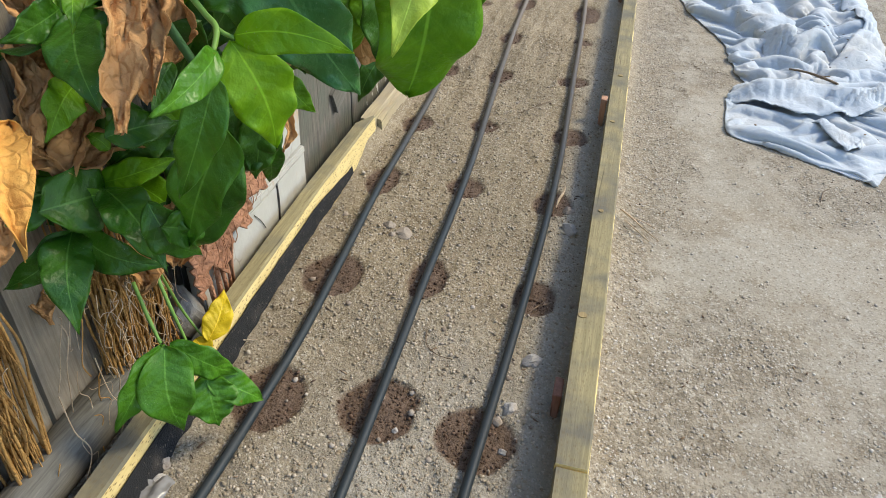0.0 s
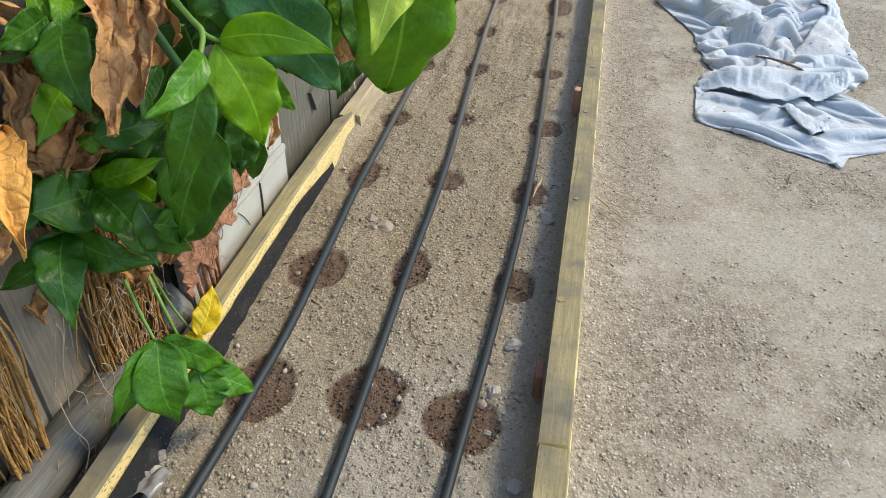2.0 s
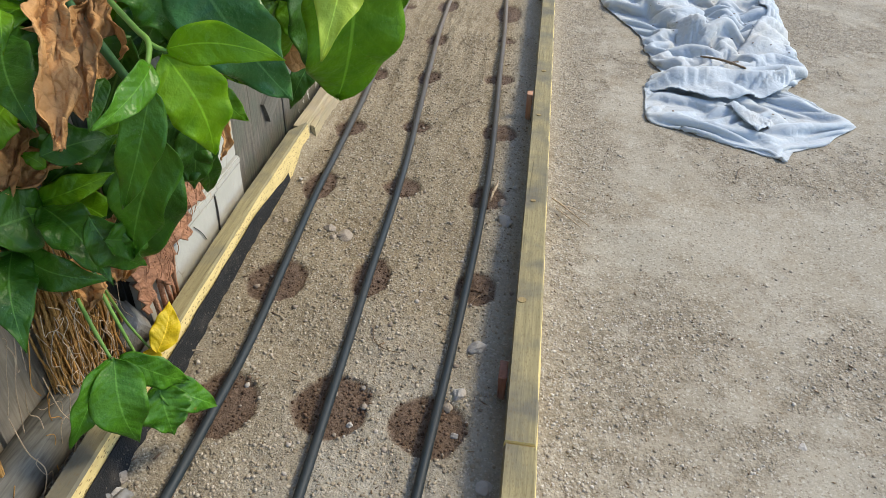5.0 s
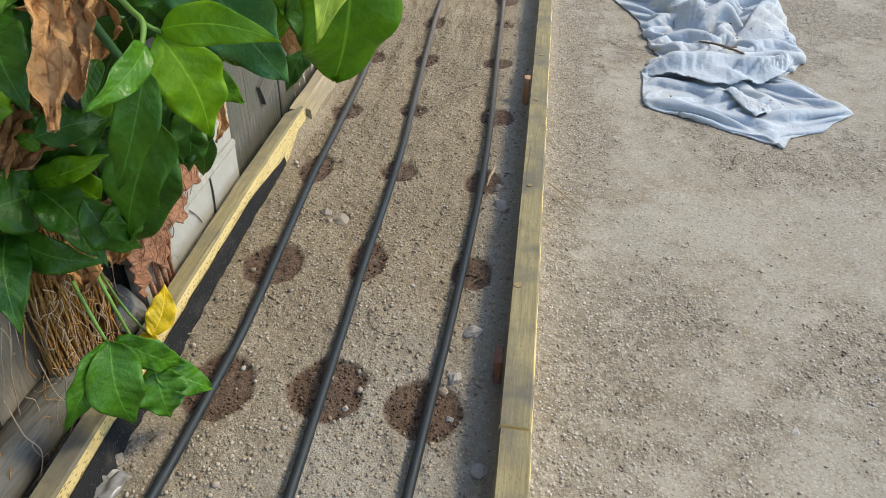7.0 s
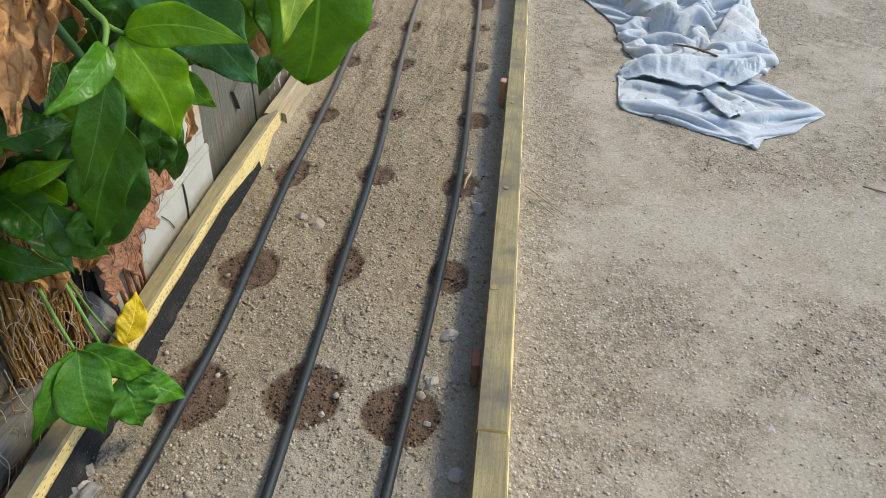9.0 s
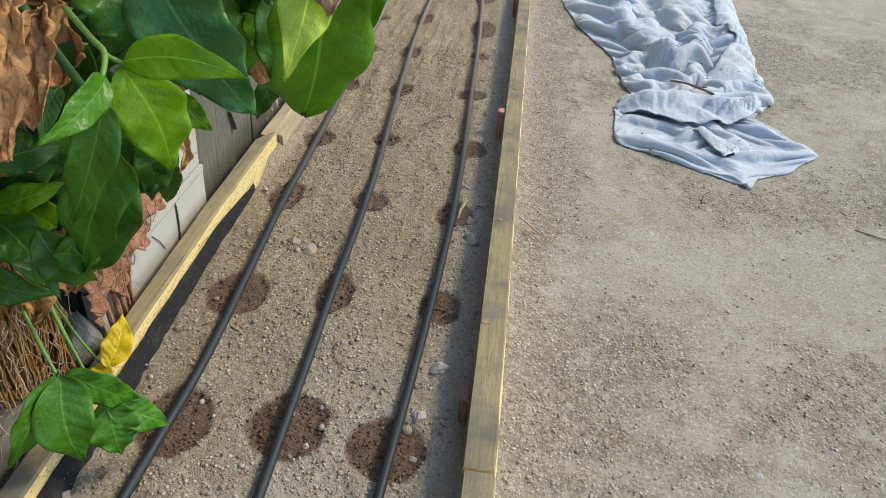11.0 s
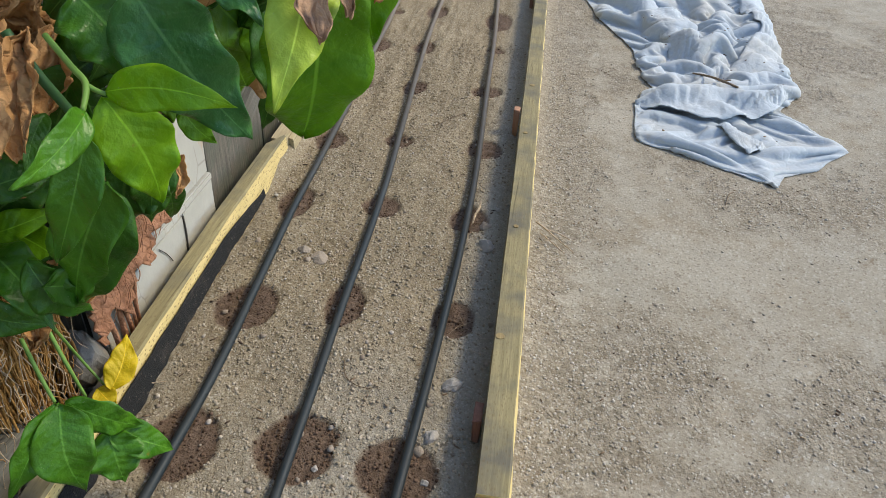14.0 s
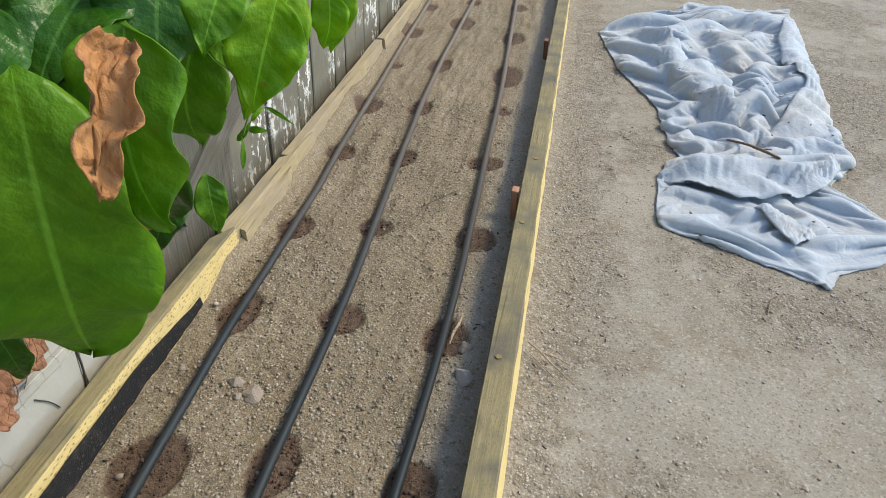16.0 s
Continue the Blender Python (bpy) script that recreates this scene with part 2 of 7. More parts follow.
k = Mat("woven_weed_mat", 0.95)
weave = k.voronoi(520)
mat_dust = k.ramp(k.voronoi(520, out="Color"), (0.86, 0.0), (0.93, 0.35))
weed_mat_mat = k.done(k.mix(k.math("ADD", mat_dust, k.ramp(k.noise(25, 5), (0.55, 0.0), (0.8, 0.15)), True), (0.012, 0.012, 0.012), (0.27, 0.22, 0.165)), k.bump(weave, 0.6, 0.0015))

k = Mat("faded_blue_cotton", 0.95)
col = k.mix(k.noise(6, 5), (0.335, 0.385, 0.430), (0.475, 0.515, 0.545))
col = k.mix(k.ramp(k.noise(4.5, 6, rough=0.62), (0.46, 0.0), (0.68, 0.65)), col, (0.475, 0.445, 0.385))
col = k.mix(k.ramp(k.noise(26, 6, rough=0.7), (0.58, 0.0), (0.74, 0.45)), col, (0.33, 0.285, 0.225))
crush = k.voronoi(17, "DISTANCE_TO_EDGE", k.warped(0.05, 9))
crush2 = k.voronoi(46, "DISTANCE_TO_EDGE", k.warped(0.03, 20))
col = k.mix(k.ramp(crush, (0.0, 0.3), (0.03, 0.0)), col, (0.55, 0.57, 0.58))
wv = k.noise(900, 2)
n = k.bump(k.ramp(crush, (0.0, 0.0), (0.25, 1.0)), 0.16, 0.006)
n = k.bump(k.ramp(crush2, (0.0, 0.0), (0.22, 1.0)), 0.20, 0.0025, n)
n = k.bump(k.noise(60, 6, rough=0.65), 0.30, 0.004, n)
cloth_mat = k.done(col, k.bump(wv, 0.3, 0.0006, n))
k.b.inputs["Sheen Weight"].default_value = 0.15


def leaf_material(name, deep, pale, yellow, brown, gloss=0.42, thin=0.22):
    k = Mat(name, gloss)
    uv = k.t.nodes.new("ShaderNodeTexCoord").outputs["UV"]
    sep = k.t.nodes.new("ShaderNodeSeparateXYZ")
    k.put(sep.inputs[0], uv)
    u, v = sep.outputs[0], sep.outputs[1]
    av = k.math("MULTIPLY", k.math("ABSOLUTE", k.math("SUBTRACT", v, 0.5)), 2.0)
    blot = k.noise(38, 5)
    col = k.mix(k.ramp(blot, (0.3, 0.0), (0.72, 1.0)), (*deep,), (*pale,))
    col = k.mix(k.math("MULTIPLY", k.random(), 0.35), col, k.mix(1.0, col, (0.62, 0.72, 0.55), "MULTIPLY"))
    # side veins run forward from the midrib
    ph = k.math("ADD", k.math("SUBTRACT", k.math("MULTIPLY", u, 8.0), k.math("MULTIPLY", av, 1.5)), k.math("MULTIPLY", k.noise(24, 3), 1.3))
    fr = k.math("ABSOLUTE", k.math("SUBTRACT", k.math("FRACT", ph), 0.5))
    side = k.math("MULTIPLY", k.ramp(fr, (0.0, 1.0), (0.09, 0.0)), 0.13)
    mid = k.ramp(av, (0.018, 0.75), (0.05, 0.0))
    vein = k.math("MAXIMUM", side, mid)
    col = k.mix(vein, col, tuple(min(1, x * 1.35 + 0.03) for x in pale))
    edge = k.math("ADD", av, k.math("MULTIPLY", k.math("SUBTRACT", k.noise(20, 4), 0.5), 1.8))
    tipw = k.math("ADD", edge, k.math("MULTIPLY", k.math("SUBTRACT", u, 0.62), 0.55))
    col = k.mix(k.math("MULTIPLY", k.ramp(tipw, (1.0, 0.0), (1.5, 1.0)), yellow), col, (0.55, 0.42, 0.02))
    spot = k.ramp(k.noise(62, 3), (0.70, 0.0), (0.74, 1.0))
    col = k.mix(k.math("MULTIPLY", spot, brown), col, (0.30, 0.11, 0.02))
    fleck = k.math("MULTIPLY", k.ramp(k.voronoi(340), (0.10, 1.0), (0.17, 0.0)), k.ramp(k.noise(45, 3), (0.52, 0.0), (0.62, 0.4)))
    col = k.mix(fleck, col, (0.30, 0.36, 0.26))
    n = k.bump(k.math("SUBTRACT", 1.0, k.ramp(fr, (0.0, 1.0), (0.42, 0.0))), 0.13, 0.004)
    n = k.bump(k.noise(70, 4), 0.45, 0.007, n)
    n = k.bump(k.noise(210, 3), 0.22, 0.002, n)
    k.done(col, n)
    k.b.inputs["Specular IOR Level"].default_value = 0.36
    if thin:
        tr = k.t.nodes.new("ShaderNodeBsdfTranslucent")
        k.put(tr.inputs[0], k.mix(1.0, col, (1.25, 1.25, 0.6), "MULTIPLY"))
        mx = k.t.nodes.new("ShaderNodeMixShader")
        mx.inputs[0].default_value = thin
        k.put(mx.inputs[1], k.b.outputs[0])
        k.put(mx.inputs[2], tr.outputs[0])
        k.put(k.t.nodes["Material Output"].inputs[0], mx.outputs[0])
    return k.m


LEAF = {
    "dark": leaf_material("dark_green_leaf", (0.020, 0.088, 0.005), (0.056, 0.165, 0.009), 0.15, 0.2, 0.36),
    "blue": leaf_material("bluish_green_leaf", (0.030, 0.125, 0.029), (0.068, 0.205, 0.046), 0.10, 0.1, 0.30, 0.15),
    "mid": leaf_material("mid_green_leaf", (0.078, 0.225, 0.004), (0.160, 0.345, 0.007), 0.65, 0.5, 0.40, 0.32),
    "green": leaf_material("full_green_leaf", (0.042, 0.150, 0.006), (0.085, 0.235, 0.011), 0.55, 0.4, 0.36, 0.25),
    "bright": leaf_material("bright_green_leaf", (0.165, 0.365, 0.003), (0.275, 0.49, 0.005), 0.65, 0.35, 0.42, 0.40),
    "pale": leaf_material("pale_green_leaf", (0.36, 0.50, 0.035), (0.50, 0.62, 0.085), 0.35, 0.3, 0.45, 0.35),
    "yellow": leaf_material("yellow_leaf", (0.50, 0.38, 0.006), (0.68, 0.50, 0.010), 0.5, 0.4, 0.5, 0.3),
}


def dry_material(name, a, b, c):
    k = Mat(name, 0.75)
    col = k.mix(k.noise(24, 6, rough=0.62), (*a,), (*b,))
    col = k.mix(k.ramp(k.noise(60, 4), (0.55, 0.0), (0.75, 0.8)), col, (*c,))
    crease = k.ramp(k.voronoi(70, "DISTANCE_TO_EDGE", k.warped(0.02, 30)), (0.0, 0.0), (0.16, 1.0))
    col = k.mix(k.math("MULTIPLY", k.math("SUBTRACT", 1.0, crease), 0.12), col, (*c,))
    fib = k.noise(120, 5, k.scaled(1, 1, 0.25))
    return k.done(col, k.bump(crease, 0.45, 0.003, k.bump(k.noise(60, 5, rough=0.6), 0.55, 0.008, k.bump(fib, 0.35, 0.003))))


LEAF["dry"] = dry_material("dry_brown_leaf", (0.36, 0.165, 0.050), (0.56, 0.33, 0.14), (0.17, 0.065, 0.02))
LEAF["orange"] = dry_material("dry_orange_leaf", (0.56, 0.255, 0.040), (0.68, 0.38, 0.10), (0.38, 0.14, 0.03))
LEAF["rust"] = dry_material("rust_brown_leaf", (0.33, 0.14, 0.045), (0.50, 0.26, 0.10), (0.14, 0.05, 0.02))
LEAF["scorched"] = dry_material("scorched_leaf_end", (0.30, 0.17, 0.09), (0.40, 0.25, 0.15), (0.07, 0.05, 0.06))
fibre_mat = dry_material("reddish_fibre", (0.24, 0.105, 0.055), (0.40, 0.205, 0.115), (0.12, 0.05, 0.025))
vine_mat = dry_material("brown_vine_stem", (0.28, 0.14, 0.035), (0.42, 0.24, 0.075), (0.16, 0.085, 0.03))
twig_mat = dry_material("grey_brown_twig", (0.13, 0.09, 0.055), (0.24, 0.175, 0.115), (0.08, 0.055, 0.035))
root_mat = dry_material("pale_rootlet", (0.33, 0.24, 0.15), (0.50, 0.40, 0.28), (0.22, 0.14, 0.08))
k = Mat("green_stem", 0.5)
stem_mat = k.done(k.mix(k.noise(60, 4), (0.09, 0.19, 0.03), (0.17, 0.30, 0.06)))
k = Mat("dark_green_stem", 0.5)
stem_dark = k.done(k.mix(k.noise(60, 4), (0.03, 0.09, 0.03), (0.06, 0.15, 0.05)))
k = Mat("clear_plastic", 0.25)
plastic_mat = k.done(k.mix(k.noise(60, 4), (0.13, 0.125, 0.115), (0.22, 0.21, 0.195)))


# ---- builders ----
def mesh_from(name, verts, faces, mats, smooth=True, face_mats=None):
    me = bpy.data.meshes.new(name)
    me.from_pydata([tuple(v) for v in verts], [], faces)
    for m in (mats if isinstance(mats, (list, tuple)) else [mats]):
        me.materials.append(m)
    me.polygons.foreach_set("use_smooth", [smooth] * len(me.polygons))
    if face_mats is not None:
        me.polygons.foreach_set("material_index", face_mats)
    me.update()
    return me


def part(name, me, parent, label=""):
    """Links a mesh (or a bmesh already turned into one) as one object under a thing or part."""
    ob = new(name, me)
    ob.parent = parent
    if label:
        tagged(ob, label)
    return ob


def empty(name, label, category, group="", kind=""):
    return tagged(new(name), label, category, group, kind)


def sweep(points, radii, sides=8, squash=1.0):
    """Vertices and faces of a round tube along a smooth line through the points."""
    p = [Vector(q) for q in points]
    line, rad = [], []
    for i in range(len(p) - 1):
        a, b, c, d = p[max(i - 1, 0)], p[i], p[i + 1], p[min(i + 2, len(p) - 1)]
        steps = 6
        for s in range(steps):
            t = s / steps
            line.append(0.5 * (2 * b + (c - a) * t + (2 * a - 5 * b + 4 * c - d) * t * t + (3 * b - a - 3 * c + d) * t ** 3))
            r0, r1 = (radii[i], radii[i + 1]) if hasattr(radii, "__len__") else (radii, radii)
            rad.append(r0 + (r1 - r0) * t)
    line.append(p[-1])
    rad.append(radii[-1] if hasattr(radii, "__len__") else radii)
    verts, faces = [], []
    side = None
    for i, c in enumerate(line):
        d = (line[min(i + 1, len(line) - 1)] - line[max(i - 1, 0)]).normalized()
        ref = side if side else (Vector((0, 0, 1)) if abs(d.z) < 0.9 else Vector((1, 0, 0))).cross(d)
        side = (ref - d * ref.dot(d)).normalized()
        up = d.cross(side)
        for k2 in range(sides):
            a = 2 * math.pi * k2 / sides
            verts.append(c + rad[i] * (math.cos(a) * side + squash * math.sin(a) * up))
    n = len(line)
    for i in range(n - 1):
        for k2 in range(sides):
            j = (k2 + 1) % sides
            faces.append((i * sides + k2, i * sides + j, (i + 1) * sides + j, (i + 1) * sides + k2))
    faces.append(tuple(range(sides))[::-1])
    faces.append(tuple((n - 1) * sides + k2 for k2 in range(sides)))
    return verts, faces


def tube(name, points, radii, material, sides=8, parent=None, label=""):
    v, f = sweep(points, radii, sides)
    return part(name, mesh_from(name, v, f, material), parent, label)


def grid_mesh(name, xs, ys, zfun, material, extra=None):
    X, Y = np.meshgrid(xs, ys)
    Z = zfun(X, Y)
    nx, ny = len(xs), len(ys)
    me = bpy.data.meshes.new(name)
    idx = np.arange(nx * ny).reshape(ny, nx)
    quads = np.stack([idx[:-1, :-1], idx[:-1, 1:], idx[1:, 1:], idx[1:, :-1]], -1).reshape(-1, 4)
    me.vertices.add(nx * ny)
    me.vertices.foreach_set("co", np.stack([X, Y, Z], -1).ravel())
    me.loops.add(quads.size)
    me.loops.foreach_set("vertex_index", quads.ravel())
    me.polygons.add(len(quads))
    me.polygons.foreach_set("loop_start", np.arange(len(quads)) * 4)
    me.polygons.foreach_set("use_smooth", np.ones(len(quads), bool))
    if extra:
        at = me.attributes.new(extra[0], "FLOAT", "POINT")
        at.data.foreach_set("value", extra[1](X, Y).ravel())
    me.materials.append(material)
    me.update(calc_edges=True)
    me.validate()
    return me


def scatter(name, xs, ys, zs, sizes, material, label, category, flat=0.7, long=1.0, seed=3):
    """Many small angular bits joined in one mesh."""
    rs = np.random.RandomState(seed)
    bm = bmesh.new()
    bmesh.ops.create_icosphere(bm, subdivisions=1, radius=1)
    bv = np.array([v.co[:] for v in bm.verts])
    bf = np.array([[v.index for v in f.verts] for f in bm.faces])
    bm.free()
    n, nv = len(xs), len(bv)
    jit = 1 + 0.55 * (rs.rand(n, nv, 1) - 0.5)
    sc = np.stack([0.75 + 0.5 * rs.rand(n), (0.75 + 0.5 * rs.rand(n)) * long, flat * (0.7 + 0.5 * rs.rand(n))], -1) * np.asarray(sizes)[:, None]
    v = bv[None] * jit * sc[:, None, :]
    a = rs.rand(n) * 2 * math.pi
    c, s = np.cos(a)[:, None], np.sin(a)[:, None]
    x, y = v[..., 0] * c - v[..., 1] * s, v[..., 0] * s + v[..., 1] * c
    v = np.stack([x + np.asarray(xs)[:, None], y + np.asarray(ys)[:, None], v[..., 2] + np.asarray(zs)[:, None]], -1).reshape(-1, 3)
    f = (bf[None] + (np.arange(n) * nv)[:, None, None]).reshape(-1, 3)
    me = bpy.data.meshes.new(name)
    me.vertices.add(len(v))
    me.vertices.foreach_set("co", v.ravel())
    me.loops.add(f.size)
    me.loops.foreach_set("vertex_index", f.ravel())
    me.polygons.add(len(f))
    me.polygons.foreach_set("loop_start", np.arange(len(f)) * 3)
    me.materials.append(material)
    me.update(calc_edges=True)
    return tagged(new(name, me), label, category, kind="stuff")


# ---- ground ----
def loose_amount(x, y):
    """0 on packed, smooth earth, 1 where the surface is loose and gravelly."""
    f = fbm(x * 4.2 + 0.8 * fbm(x * 5, y * 5, 8), y * 3.4, 21, 5) + 0.30 * np.exp(-np.maximum(x - 0.05, 0) / 0.07)
    f = f + 0.34 * np.exp(-np.maximum(x - 0.05, 0) / 0.10) * np.clip((1.45 - y) / 0.35, 0, 1)
    f = f + 0.22 * (vn(x * 45, y * 45, 23) - 0.5)
    return np.clip((f - 0.465) / 0.16, 0, 1)


def ground_height(x, y):
    g = -0.036 + 0.026 * np.clip((y - 1.2) / 1.0, -0.3, 1.1) + 0.012 * (fbm(x * 2.3, y * 2.3, 3) - 0.5)
    g = g + 0.006 * (fbm(x * 14, y * 14, 5) - 0.5) + loose_amount(x, y) * (0.005 * (fbm(x * 90, y * 90, 9, 3) - 0.4))
    g = g + 0.020 * np.exp(-np.maximum(x - (0.064 - 0.0149 * y), 0) / 0.03) * (0.45 + 0.8 * vn(y * 9, x * 3, 12)) * (x > -0.1)
    g = g - 0.07 * np.clip((0.052 - 0.0149 * y - x) / 0.016, 0, 1) * np.clip((x + 0.53) / 0.06, 0, 1) * np.clip((y - 0.2) / 0.2, 0, 1)     # dug out under the bed
    far = np.clip((np.hypot(x, y - 2) - 4) / 8, 0, 1)
    return g * (1 - far) - 0.010 * far


def spread(lo, hi, step, reach):
    """Even steps from lo to hi and then ever longer ones out to the reach."""
    mid = list(np.arange(lo, hi + step / 2, step))
    out, d = [], step
    q = mid[-1]
    while q < reach:
        d *= 1.35
        q += d
        out.append(q)
    low, d, q = [], step, mid[0]
    while q > -reach:
        d *= 1.35
        q -= d
        low.append(q)
    return np.array(low[::-1] + mid + out)


ground = tagged(new("ground", grid_mesh("ground", spread(0.0, 1.6, 0.008, 400), spread(0.85, 4.4, 0.009, 400), ground_height, ground_mat, ("loose", loose_amount))),
                "dusty grey-brown packed earth with loose gravel patches", "ground", kind="structure")

# ---- bed soil with damp spots under the drippers ----
def right_inner(y):
    return 0.0215 - 0.0149 * y


def left_outer(y):
    return np.interp(y, (0.3, 0.97, 1.6, 2.07, 2.77, 3.4, 5.6), (-0.452, -0.473, -0.496, -0.501, -0.516, -0.536, -0.600))


def fence_line(y):
    return -0.527 - 0.0185 * y


PIPE_1 = ((-0.374, 0.6), (-0.379, 1.0), (-0.367, 1.17), (-0.380, 1.42), (-0.403, 1.74), (-0.410, 1.99), (-0.430, 2.33), (-0.446, 2.65), (-0.466, 3.0), (-0.487, 3.5), (-0.520, 4.2))
PIPE_2 = ((-0.212, 0.6), (-0.221, 1.03), (-0.227, 1.18), (-0.239, 1.46), (-0.246, 1.75), (-0.269, 2.04), (-0.291, 2.34), (-0.314, 2.65), (-0.324, 2.95), (-0.337, 3.6), (-0.350, 4.2))
PIPE_3 = ((-0.098, 0.6), (-0.089, 1.05), (-0.083, 1.2), (-0.078, 1.45), (-0.077, 1.74), (-0.088, 2.05), (-0.105, 2.35), (-0.120, 2.7), (-0.136, 2.95), (-0.185, 3.65), (-0.22, 4.2))


def along(pipe, y):
    return np.interp(y, [q[1] for q in pipe], [q[0] for q in pipe])


# middle (x, y), half width and half length of each damp spot
DAMP = ((-0.374, 0.88, 0.05, 0.05), (-0.370, 1.170, 0.047, 0.056), (-0.387, 1.432, 0.047, 0.054), (-0.404, 1.731, 0.030, 0.056), (-0.411, 1.991, 0.033, 0.045), (-0.431, 2.318, 0.032, 0.038), (-0.443, 2.585, 0.033, 0.052), (-0.447, 2.885, 0.017, 0.027), (-0.478, 3.190, 0.038, 0.060), (-0.474, 3.494, 0.022, 0.042), (-0.50, 3.85, 0.03, 0.05),
        (-0.216, 0.88, 0.05, 0.05), (-0.228, 1.191, 0.053, 0.052), (-0.238, 1.465, 0.030, 0.054), (-0.246, 1.759, 0.034, 0.038), (-0.268, 2.030, 0.030, 0.032), (-0.288, 2.327, 0.030, 0.044), (-0.314, 2.613, 0.030, 0.044), (-0.328, 2.921, 0.032, 0.060), (-0.335, 3.342, 0.038, 0.069), (-0.339, 3.601, 0.025, 0.037), (-0.345, 3.87, 0.03, 0.05),
        (-0.093, 0.88, 0.05, 0.05), (-0.093, 1.177, 0.051, 0.049), (-0.065, 1.472, 0.034, 0.043), (-0.075, 1.751, 0.036, 0.043), (-0.077, 2.035, 0.038, 0.044), (-0.105, 2.336, 0.039, 0.037), (-0.112, 2.639, 0.027, 0.025), (-0.124, 2.899, 0.041, 0.078), (-0.148, 3.231, 0.035, 0.058), (-0.167, 3.581, 0.027, 0.051), (-0.20, 3.87, 0.03, 0.05))


def damp_amount(x, y):
    w = np.zeros(np.shape(x))
    wob = 0.28 * (fbm(x * 32, y * 32, 31, 3) - 0.44)
    for cx, cy, a, b in DAMP:
        d = np.sqrt(((x - cx) / a) ** 2 + ((y - cy) / b) ** 2) + wob
        w = np.maximum(w, np.clip((1.07 - d) / 0.10, 0, 1))
    return w


def soil_height(x, y):
    g = 0.014 * (fbm(x * 5, y * 3, 41) - 0.47) + 0.008 * (fbm(x * 22, y * 14, 43) - 0.47)
    rake = 0.010 * (fbm(x * 42 + 2 * vn(x * 4, y * 3, 5), y * 4.5, 47, 3) - 0.45) * np.clip((y - 1.5) / 0.6, 0.25, 1.2)
    crumbs = 0.007 * (fbm(x * 120, y * 120, 51, 3) - 0.45)
    gap = np.clip((x - (right_inner(y) - 0.05)) / 0.045, 0, 1)
    lift = np.clip((left_outer(y) + 0.050 - x) / 0.024, 0, 1) * np.clip((y - 1.72) / 0.1, 0, 1)
    return g + rake + crumbs - 0.009 * gap ** 1.5 + 0.034 * lift * (0.55 + 0.6 * vn(y * 7, x * 0, 58)) - 0.005 * damp_amount(x, y)


def pale_amount(x, y):
    """Where the soil is paler and greyer: a strip along the edging, and fine pale gravel over the near end."""
    strip = np.clip((x - (right_inner(y) - 0.085)) / 0.05, 0, 1)
    end = np.clip((1.50 - y) / 0.45 + 0.9 * (fbm(x * 8, y * 8, 66) - 0.5), 0, 1) * np.clip((x + 0.42) / 0.2, 0.35, 1)
    return np.clip(np.maximum(strip * 0.9, end), 0, 1)


def soil_sheet():
    ys = np.concatenate([np.arange(0.45, 2.6, 0.005), np.arange(2.6, 6.5, 0.012)])
    ss = np.linspace(0, 1, 105)
    S, Y = np.meshgrid(ss, ys)
    x0, x1 = left_outer(Y) + 0.020, right_inner(Y) + 0.006
    X = x0 + (x1 - x0) * S
    me = grid_mesh("bed_soil", ss, ys, lambda a, b: a * 0, soil_mat)
    Z = soil_height(X, Y)
    me.vertices.foreach_set("co", np.stack([X, Y, Z], -1).ravel())
    at = me.attributes.new("wet", "FLOAT", "POINT")
    at.data.foreach_set("value", damp_amount(X, Y).ravel())
    at = me.attributes.new("pale", "FLOAT", "POINT")
    at.data.foreach_set("value", pale_amount(X, Y).ravel())
    me.update()
    return me


tagged(new("bed_soil", soil_sheet()), "raked sandy garden bed soil with dark damp drip spots", "soil", kind="structure")

# gravel on the bed: many crumbs near, fewer and larger ones far off
rs = np.random.RandomState(11)


def bed_points(n, y0, y1, power):
    y = y0 + (y1 - y0) * rs.rand(n) ** power
    x = left_outer(y) + 0.045 + (right_inner(y) - left_outer(y) - 0.05) * rs.rand(n)
    keep = rs.rand(n) < 0.25 + 1.3 * np.clip(fbm(x * 9, y * 9, 61) - 0.35, 0, 1)
    return x[keep], y[keep]


x, y = bed_points(74000, 0.92, 2.7, 1.3)
wet = damp_amount(x, y) > 0.5
size = 0.0006 + 0.0026 * rs.rand(len(x)) ** 5
z = soil_height(x, y) + size * 0.15
scatter("bed_gravel", x[~wet], y[~wet], z[~wet], size[~wet], crumb_mat, "small pale gravel crumbs scattered over the bed soil", "gravel", seed=4)
scatter("damp_gravel", x[wet], y[wet], z[wet], size[wet], wet_gravel_mat, "dark damp soil crumbs in the drip spots", "gravel", seed=5)
x, y = bed_points(420, 0.95, 2.2, 1.2)
size = 0.0022 + 0.0034 * rs.rand(len(x)) ** 3
scatter("bed_pebbles", x, y, soil_height(x, y) + size * 0.2, size, gravel_mat, "larger rounded pebbles lying on the bed soil", "gravel", seed=6)

